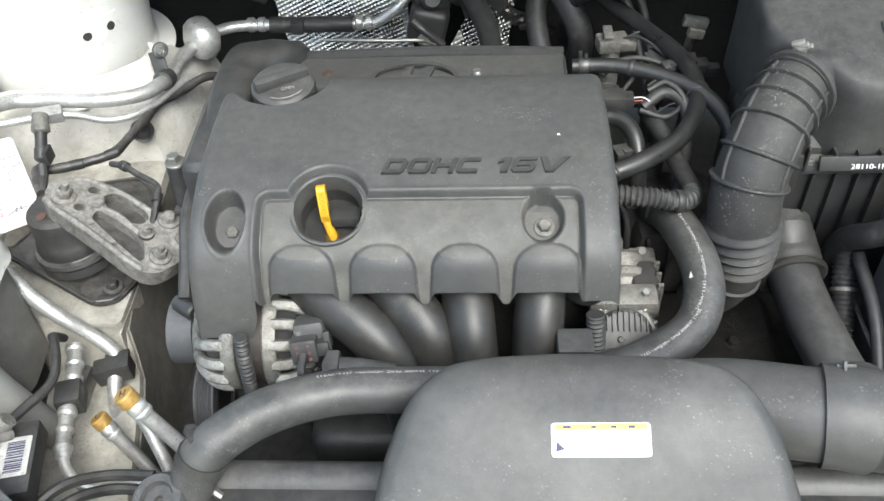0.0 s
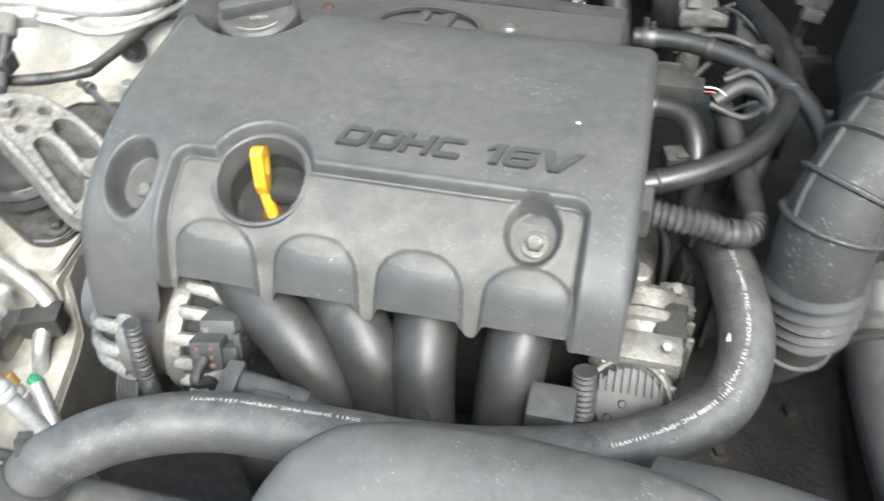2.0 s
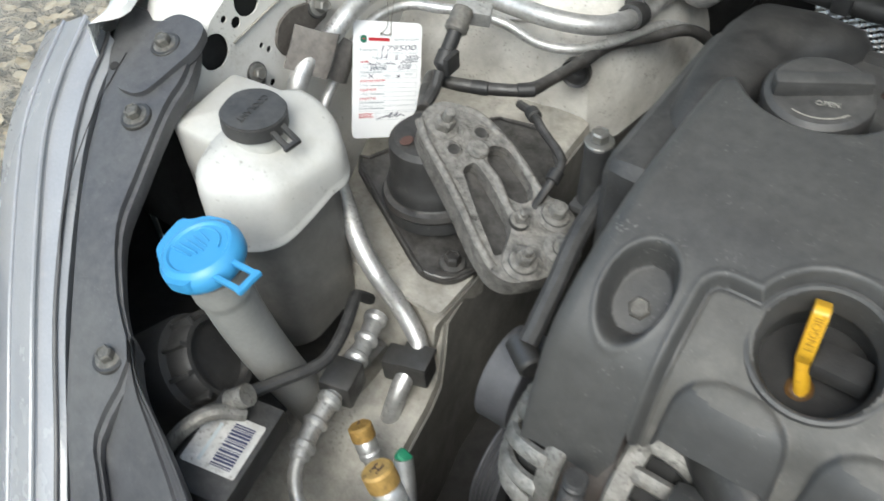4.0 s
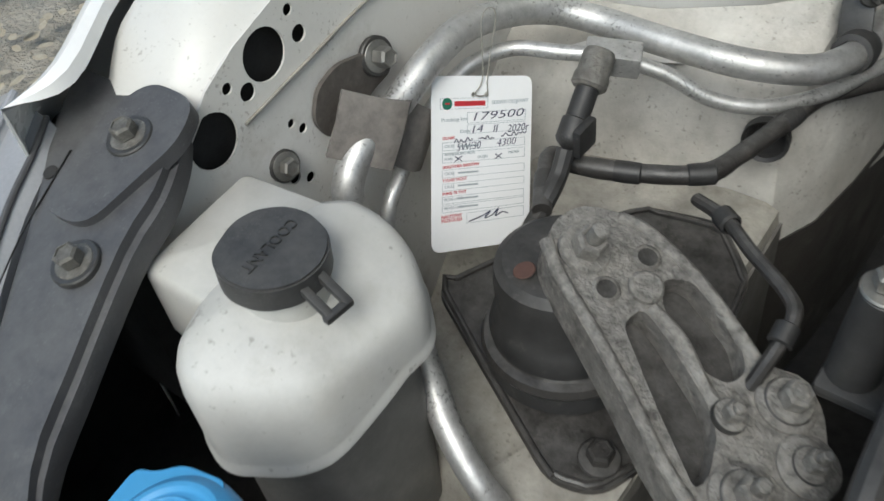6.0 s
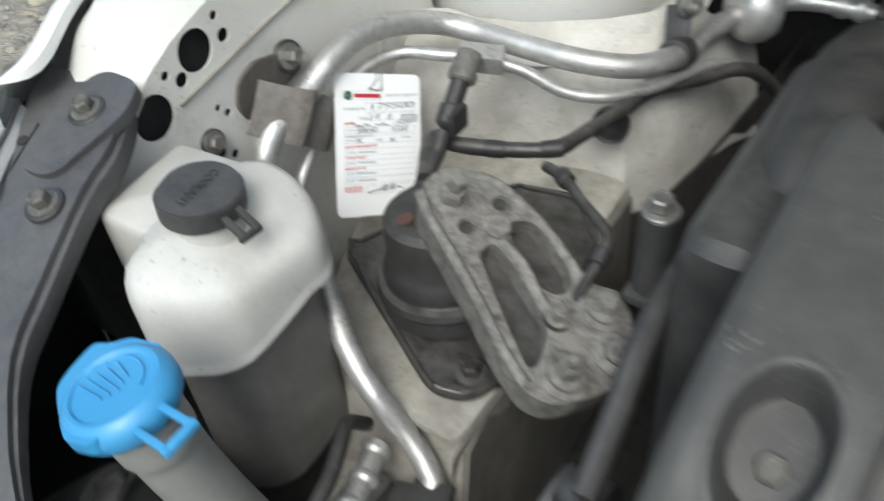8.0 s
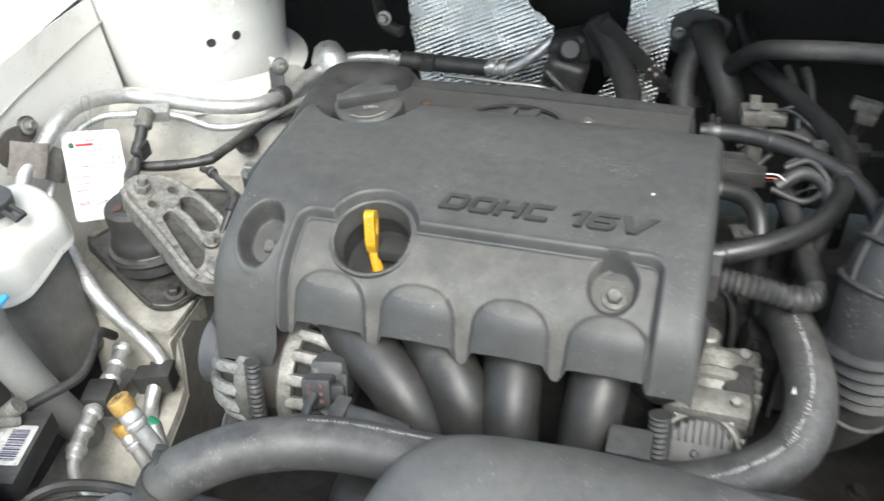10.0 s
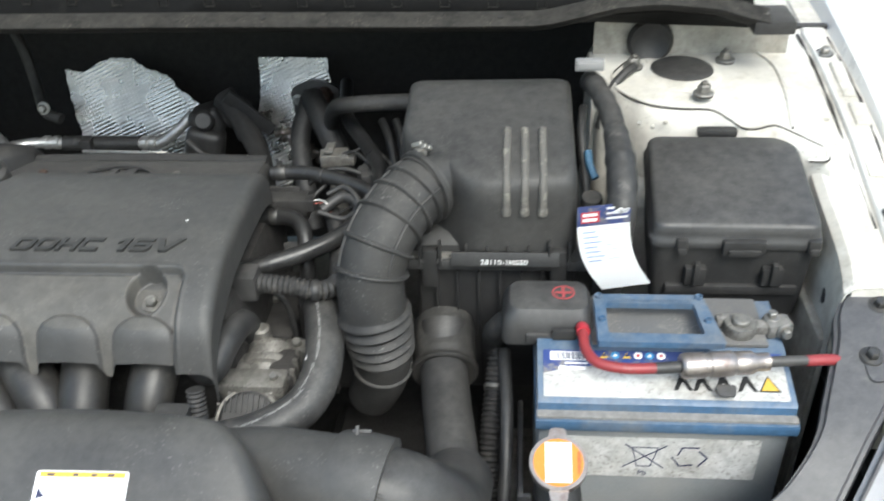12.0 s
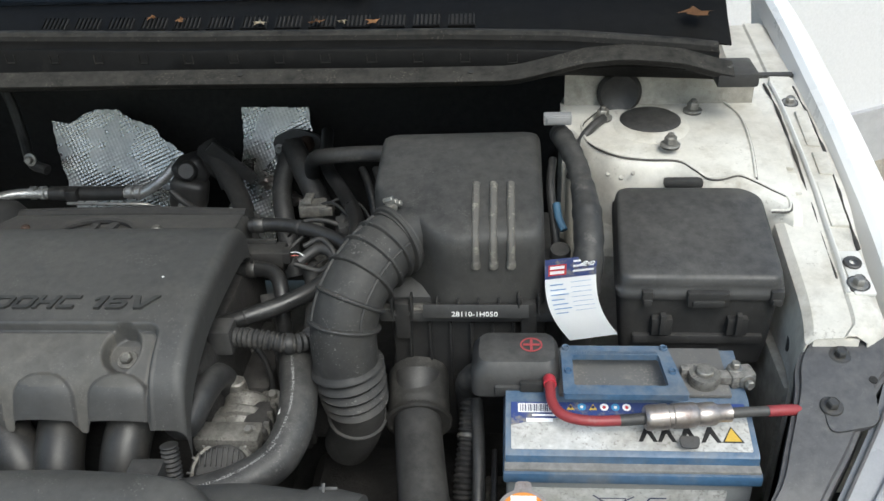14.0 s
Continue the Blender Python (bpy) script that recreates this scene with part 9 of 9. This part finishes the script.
box(bm, (0.63, 0.53, 0.663), (0.27, 0.20, 0.012), 0.004)
box(bm, (0.49, 0.435, 0.672), (0.04, 0.04, 0.012), 0.004)
for k in range(5):
    box(bm, (0.57 + k * 0.04, 0.446, 0.676), (0.018, 0.014, 0.01), 0.002)
part("tray_floor", bm, CAST, tray)
run("tray_rail", "black rail beside the battery tray", "bracket", [(0.488, 0.62, 0.80), (0.492, 0.54, 0.77), (0.488, 0.46, 0.70), (0.48, 0.43, 0.66)], 0.007, PLAST)
run("battery_conduit", "black corrugated conduit beside the battery", "conduit", [(0.482, 0.635, 0.79), (0.478, 0.60, 0.755), (0.474, 0.56, 0.72), (0.475, 0.52, 0.66)], lambda u: 0.0125 + 0.0012 * math.sin(u * 190), RUBBER_D, sub=70)
bm = bmesh.new()
lathe(bm, [(0.013, -0.002), (0.0145, -0.002), (0.0145, 0.002), (0.013, 0.002)], (0.479, 0.605, 0.759), (0.05, 0.75, 0.6), 20)
tagged(part("cable_tie", bm, CAST), "pale cable tie round the conduit", "cable tie")

# fuse box
fuse = thing("fuse_box", "black plastic fuse box with a clipped lid", "fuse box", (0.74, 0.72, 0.80))


def fz(p):
    return 0.953 + 0.15 * (p[1] - 0.647)


def frect(k, dz, r=0.014):
    c = V(0.732, 0.727)
    pts = [(0.643, 0.647), (0.812, 0.645), (0.818, 0.800), (0.653, 0.803)]
    return [V(*(c + (p - c) * k), fz(c + (p - c) * k) + dz) for p in rounded(pts, [r] * 4, 5)]


bm = bmesh.new()
loft(bm, [frect(1.05, -0.026), frect(1.055, -0.024), frect(1.055, -0.018), frect(1.035, -0.0165), frect(1.025, -0.010), frect(1.01, -0.003), frect(0.985, -0.0005), frect(0.94, 0.001), frect(0.5, 0.0025), frect(0.02, 0.003)])
part("lid", bm, PLAST, fuse, sharp=50)
bm = bmesh.new()
loft(bm, [frect(0.93, -0.12), frect(0.97, -0.09), frect(1.0, -0.03), frect(1.0, -0.02)])
part("box_body", bm, PLAST_D, fuse)
for x, y, w in ((0.735, 0.640, 0.044), (0.672, 0.642, 0.012), (0.806, 0.642, 0.014)):
    bm = bmesh.new()
    box(bm, (x, y, fz((x, y)) - 0.022), (w, 0.010, 0.018), 0.003)
    box(bm, (x, y - 0.005, fz((x, y)) - 0.026), (w * 0.75, 0.005, 0.008), 0.002)
    part("clip", bm, PLAST_D, fuse)
bm = bmesh.new()
tube(bm, [(0.675, 0.652, 0.9515), (0.73, 0.6505, 0.9515), (0.80, 0.651, 0.9515)], 0.0025, 8, flat=0.7)
part("front_ridge", bm, PLAST_D, fuse)
for x in (0.69, 0.77):
    bm = bmesh.new()
    box(bm, (x, 0.644, 0.892), (0.022, 0.012, 0.022), 0.002)
    box(bm, (x, 0.637, 0.898), (0.006, 0.008, 0.026), 0.001)
    part("side_clip", bm, PLAST_D, fuse)
bm = bmesh.new()
box(bm, (0.733, 0.813, 0.976), (0.046, 0.012, 0.010), 0.003)
part("hinge", bm, PLAST_D, fuse)
for x in (0.835,):
    bm = bmesh.new()
    cyl(bm, (x - 0.012, 0.635, 0.875), (x + 0.004, 0.63, 0.875), 0.010, n=20, bev=0.002)
    part("side_grommet", bm, PLAST, fuse)
bm = bmesh.new()
box(bm, (0.73, 0.648, 0.872), (0.14, 0.012, 0.012), 0.003)
part("lower_moulding", bm, PLAST_D, fuse)

loom = thing("taped_harness", "thick black taped wiring harness beside the fuse box", "wiring loom", (0.6, 0.72, 0.88))
bm = bmesh.new()
tube(bm, [(0.587, 0.86, 1.02), (0.592, 0.825, 1.026), (0.603, 0.785, 1.017), (0.609, 0.745, 1.002), (0.612, 0.705, 0.982), (0.611, 0.672, 0.957), (0.607, 0.66, 0.92), (0.60, 0.66, 0.85)], lambda u: 0.0125 + 0.004 * smooth(0.3, 0.5, u) + 0.0008 * math.sin(u * 90) * math.sin(u * 23), 18, sub=12)
part("taped_trunk", bm, RUBBER_D, loom)
bm = bmesh.new()
for k in range(4):
    tube(bm, [(0.597 + k * 0.004, 0.645 + k * 0.002, 0.968), (0.601 + k * 0.004, 0.64, 0.974 + 0.003 * (k % 2)), (0.606 + k * 0.003, 0.645, 0.972)], 0.0006, 5)
part("loose_threads", bm, CARD, loom)
bm = bmesh.new()
box(bm, (0.583, 0.838, 1.05), (0.033, 0.012, 0.013), 0.002)
box(bm, (0.583, 0.834, 1.0505), (0.026, 0.008, 0.008), 0.001)
part("plug", bm, mat("pale_grey_plastic", (0.24, 0.24, 0.24), rough=0.5), loom, "pale grey plug")
run("blue_wire", "blue-taped wire beside the harness", "wire", [(0.580, 0.762, 0.977), (0.582, 0.748, 0.967), (0.588, 0.735, 0.957)], 0.0045, mat("blue_tape", (0.05, 0.12, 0.2), rough=0.6))
run("black_wire", "black wire dropping behind the air box", "wire", [(0.578, 0.83, 1.0), (0.574, 0.79, 0.985), (0.578, 0.75, 0.95), (0.585, 0.72, 0.88)], 0.005, PLAST_D)
bm = bmesh.new()
for k in range(3):
    lathe(bm, [(0, 0.004), (0.011, 0.004), (0.012, 0.0), (0.012, -0.006), (0, -0.006)], (0.582, 0.70, 0.925 + 0.013 * k), (0, -0.2, 1), 16)
tagged(part("rubber_bush", bm, PLAST_D), "stacked black rubber bush beside the air box", "bush")

# second service tag, curling over the fuse box
tag = thing("oil_change_tag", "curled white and blue oil change tag", "service tag", (0.6, 0.64, 0.88))
bm = bmesh.new()


def tag_pt(u, v, lift=0.0):
    a, b = V(0.564, 0.665, 0.962), V(0.619, 0.665, 0.969)
    c, d = V(0.590, 0.615, 0.892), V(0.640, 0.615, 0.901)
    p = a.lerp(b, u).lerp(c.lerp(d, u), v)
    bend = math.sin(math.pi * v)
    return p + V(-0.010 * bend, -0.012 * bend + lift * -0.8, 0.0 + lift * 0.6)


def tag_patch(name, u0, u1, v0, v1, mt, lift, parent, n=10):
    b = bmesh.new()
    rows = [[tag_pt(u0, v0 + (v1 - v0) * k / n, lift), tag_pt((u0 + u1) / 2, v0 + (v1 - v0) * k / n, lift), tag_pt(u1, v0 + (v1 - v0) * k / n, lift)] for k in range(n + 1)]
    loft(b, rows, cap=False, closed=False)
    bmesh.ops.solidify(b, geom=b.faces[:], thickness=0.0003)
    return part(name, b, mt, parent)


tag_patch("tag_card", 0, 1, 0, 1, CARD, 0.0, tag, 18)
tag_patch("tag_header", 0, 1, 0.0, 0.2, NAVY, 0.0006, tag, 6)
tag_patch("logo_patch", 0.07, 0.42, 0.06, 0.17, REDINK, 0.001, tag, 3)
tag_patch("logo_bar", 0.1, 0.38, 0.075, 0.105, CARD, 0.0013, tag, 2)
tag_patch("logo_bar", 0.1, 0.38, 0.125, 0.155, CARD, 0.0013, tag, 2)
for k in range(3):
    tag_patch("header_print", 0.55, 0.95, 0.03 + 0.05 * k, 0.05 + 0.05 * k, CARD, 0.001, tag, 2)
bl = mat("blue_print", (0.2, 0.35, 0.6), rough=0.6, bump=0.0)
for k in range(7):
    tag_patch("printed_line", 0.1, 0.35 + 0.05 * (k % 3), 0.26 + 0.055 * k, 0.272 + 0.055 * k, bl, 0.0008, tag, 2)
    tag_patch("printed_line", 0.5, 0.9, 0.25 + 0.055 * k, 0.254 + 0.055 * k, bl, 0.0008, tag, 2)


# ---- back of the bay ----
shield = thing("heat_shield", "bright embossed aluminium heat shield on the firewall", "heat shield", (-0.15, 1.25, 0.75))


def foil(pts, y):
    """Sheet foil pressed into small diamonds, leaning back, with the given outline in x and height."""
    xs_, zs_ = [p[0] for p in pts], [p[1] for p in pts]
    step = 0.00115
    nx, nz = int((max(xs_) - min(xs_)) / step), int((max(zs_) - min(zs_)) / step)

    def inside(px, pz):
        hit_ = False
        for (ax, az), (bx_, bz) in zip(pts, pts[1:] + pts[:1]):
            if (az > pz) != (bz > pz) and px < (bx_ - ax) * (pz - az) / (bz - az) + ax:
                hit_ = not hit_
        return hit_

    verts, faces = [], []
    for j in range(nz + 1):
        for i in range(nx + 1):
            px, pz = min(xs_) + i * step, min(zs_) + j * step
            q = V(px, 0, pz)
            rel = 0.001 * abs(math.cos((0.93 * px + 0.37 * pz) * 520) * math.cos((0.93 * pz - 0.37 * px) * 520)) + 0.006 * noise.noise(q * 9) + 0.0008 * noise.noise(q * 45)
            verts.append((px, y + 0.38 * (pz - 0.66) - rel, pz))
    for j in range(nz):
        for i in range(nx):
            wob = 0.0022 * noise.noise(V(i * 0.11, j * 0.11, y))
            if inside(min(xs_) + (i + 0.5) * step + wob, min(zs_) + (j + 0.5) * step + wob):
                a = j * (nx + 1) + i
                faces.append((a, a + 1, a + nx + 2, a + nx + 1))
    me = bpy.data.meshes.new("tmp")
    me.from_pydata(verts, [], faces)
    b = bmesh.new()
    b.from_mesh(me)
    bpy.data.meshes.remove(me)
    bmesh.ops.delete(b, geom=[v for v in b.verts if not v.link_faces], context="VERTS")
    return b


part("foil_panel", foil([(-0.276, 0.884), (-0.241, 0.879), (-0.21, 0.896), (-0.19, 0.9), (-0.158, 0.899), (-0.135, 0.885), (-0.096, 0.873), (-0.076, 0.85), (-0.043, 0.829), (-0.046, 0.778), (-0.035, 0.7), (-0.03, 0.64), (-0.2, 0.64), (-0.245, 0.74), (-0.262, 0.80)], 1.15), FOIL, shield, sharp=70)
part("foil_panel", foil([(0.065, 0.901), (0.183, 0.898), (0.187, 0.851), (0.146, 0.838), (0.128, 0.815), (0.11, 0.66), (-0.02, 0.66), (0.05, 0.767), (0.066, 0.839)], 1.15), FOIL, shield, sharp=70)
bm = bmesh.new()
rngf = random.Random(4)
for k in range(7):
    p = V(0.09 + 0.012 * k, 1.20 - 0.004 * k, 0.775 - 0.006 * k)
    tube(bm, [p, p + V(0.012, -0.012, 0.012), p + V(0.026, -0.004, 0.006 + rngf.uniform(-0.006, 0.006))], 0.0065, 8)
part("crumpled_edge", bm, CHROME, shield)

stack = thing("expansion_valve_cluster", "dark bracket and valve cluster in front of the heat shield", "valve cluster", (0.0, 1.15, 0.72))
bm = bmesh.new()
box(bm, (0.035, 1.15, 0.845), (0.055, 0.04, 0.05), 0.016, Matrix.Rotation(0.5, 4, "Y"), 4)
tube(bm, [(0.02, 1.14, 0.87), (0.045, 1.13, 0.85), (0.06, 1.12, 0.81)], 0.012, 12)
part("bracket_body", bm, FELT_SHADE, stack)
bm = bmesh.new()
box(bm, (-0.002, 1.14, 0.835), (0.055, 0.05, 0.045), 0.014, Matrix.Rotation(-0.3, 4, "Y"), 4)
lathe(bm, [(0, 0.012), (0.012, 0.012), (0.016, 0.008), (0.018, -0.01), (0, -0.01)], (0.0, 1.112, 0.845), (0.2, -1, 0.5), 20)
part("valve_body", bm, PLAST_D, stack)
bm = bmesh.new()
box(bm, (-0.008, 1.12, 0.80), (0.06, 0.045, 0.06), 0.016, Matrix.Rotation(0.25, 4, "Y"), 4)
tube(bm, [(-0.03, 1.10, 0.815), (-0.01, 1.092, 0.80), (0.015, 1.095, 0.775)], 0.006, 10)
part("valve_foot", bm, PLAST_D, stack)
bm = bmesh.new()
tube(bm, [(0.03, 1.14, 0.88), (0.06, 1.12, 0.84), (0.085, 1.10, 0.79), (0.09, 1.09, 0.72)], 0.017, 14)
part("valve_hose", bm, FELT_SHADE, stack)
bm = bmesh.new()
box(bm, (0.075, 1.118, 0.855), (0.09, 0.006, 0.022), 0.002, Matrix.Rotation(0.75, 4, "Y"))
part("stay", bm, PLAST_D, stack)
bolt((-0.012, 1.095, 0.785), (0, -1, 0.3), 0.0075, stack, STEEL)
bolt((-0.285, 1.15, 0.85), (0, -1, 0.3), 0.007, stack, STEEL)
bm = bmesh.new()
tube(bm, [(-0.36, 1.24, 1.0), (-0.33, 1.22, 0.93), (-0.315, 1.20, 0.87), (-0.29, 1.16, 0.84), (-0.26, 1.15, 0.83)], 0.009, 10)
part("cable", bm, PLAST_D, stack)

# rear hoses and the coolant outlet
run("rear_hose", "black rubber hose from the outlet to the air box side", "hose", [(0.205, 1.16, 0.74), (0.205, 1.13, 0.80), (0.215, 1.08, 0.86), (0.238, 1.02, 0.91), (0.27, 0.985, 0.932), (0.33, 0.97, 0.942), (0.39, 0.95, 0.95), (0.45, 0.93, 0.95)], 0.0115, RUBBER_D, "small hoses")
run("rear_hose", "thick black rubber hose standing behind the cover", "hose", [(0.215, 1.12, 0.70), (0.222, 1.08, 0.79), (0.20, 1.10, 0.84), (0.17, 1.15, 0.87)], 0.019, RUBBER_D, "small hoses")
run("rear_hose", "black hose dropping beside the outlet", "hose", [(0.17, 1.16, 0.87), (0.155, 1.11, 0.82), (0.165, 1.06, 0.77), (0.18, 1.02, 0.70)], 0.016, RUBBER_D, "small hoses")
egr = thing("coolant_outlet_flange", "rust-brown steel flange behind the engine", "flange", (0.165, 1.18, 0.80))
bm = bmesh.new()
plate(bm, rounded([(-0.035, -0.03), (0.035, -0.02), (0.045, 0.02), (0.0, 0.035), (-0.04, 0.02)], 0.014), basis((0.165, 1.19, 0.845), (1, 0, 0), (0, 0.2, 1)), 0.01)
part("flange_plate", bm, DARK_ST, egr)
bolt((0.14, 1.178, 0.85), (0, -1, 0.2), 0.006, egr, STEEL)
bm = bmesh.new()
cyl(bm, (0.185, 1.19, 0.855), (0.182, 1.165, 0.86), 0.014, n=16, bev=0.003)
part("rust_plug", bm, RUST, egr)
run("grey_pipe", "short grey pipe behind the air hose", "pipe", [(0.325, 1.03, 0.72), (0.31, 1.075, 0.77), (0.296, 1.115, 0.815), (0.283, 1.14, 0.832)], 0.0065, PLAST, "small hoses")
run("grey_pipe", "short grey pipe behind the air hose", "pipe", [(0.338, 1.03, 0.72), (0.326, 1.075, 0.77), (0.316, 1.115, 0.815), (0.306, 1.14, 0.832)], 0.0065, PLAST, "small hoses")
bm = bmesh.new()
box(bm, (0.366, 1.003, 0.862), (0.034, 0.012, 0.014), 0.002, Matrix.Rotation(0.2, 4, "Y"))
box(bm, (0.368, 0.998, 0.848), (0.022, 0.012, 0.013), 0.002, Matrix.Rotation(0.2, 4, "Y"))
tube(bm, [(0.366, 1.005, 0.845), (0.362, 1.02, 0.79), (0.35, 1.04, 0.71)], 0.006, 10)
tagged(part("firewall_plug", bm, CAST), "dull grey plug on a lead before the firewall", "connector", "connectors")
for x, y, z in ((0.19, 0.64, 0.80), (0.205, 0.70, 0.83), (0.20, 0.72, 0.79)):
    bolt((x, y, z), (0.3, -0.4, 1), 0.007, None, STEEL, label="dull steel bolt on the engine's side")
bm = bmesh.new()
box(bm, (0.21, 0.72, 0.72), (0.06, 0.14, 0.14), 0.02)
box(bm, (0.255, 0.69, 0.74), (0.03, 0.03, 0.16), 0.006)
box(bm, (0.28, 0.75, 0.77), (0.02, 0.02, 0.16), 0.004)
tagged(part("thermostat_housing", bm, BLOCK), "grimy thermostat housing at the engine's end", "housing")

# fallen leaves on the scuttle
rngl = random.Random(9)
for x, y, z, s, mt in ((0.185, 1.03, 1.109, 0.009, PALELEAF), (0.264, 1.028, 1.109, 0.010, LEAF), (0.342, 1.026, 1.109, 0.008, LEAF), (0.027, 1.045, 1.115, 0.006, LEAF), (0.07, 1.04, 1.113, 0.007, LEAF), (0.30, 1.027, 1.109, 0.006, PALELEAF), (0.775, 1.035, 1.107, 0.02, LEAF)):
    bm = bmesh.new()
    n = 11
    c = V(x, y, z + 0.002)
    vs = [bm.verts.new(c + V(math.cos(2 * math.pi * k / n) * s * (1.4 if k % 2 else 0.7), math.sin(2 * math.pi * k / n) * s * (0.9 if k % 2 else 0.5), rngl.uniform(0, 0.006))) for k in range(n)]
    top = bm.verts.new(c + V(0, 0, 0.004))
    for k in range(n):
        bm.faces.new((vs[k], vs[(k + 1) % n], top))
    bmesh.ops.solidify(bm, geom=bm.faces[:], thickness=0.0004)
    tagged(part("dry_leaf", bm, mt), "small curled dry brown leaf on the scuttle", "leaf", "fallen leaves")

run("fuel_pipe", "thin bright steel pipe along the back of the cover", "pipe", [(-0.14, 0.98, 0.86), (-0.10, 0.968, 0.866), (-0.05, 0.962, 0.868), (-0.01, 0.964, 0.866), (0.01, 0.985, 0.845)], 0.0026, STEEL)
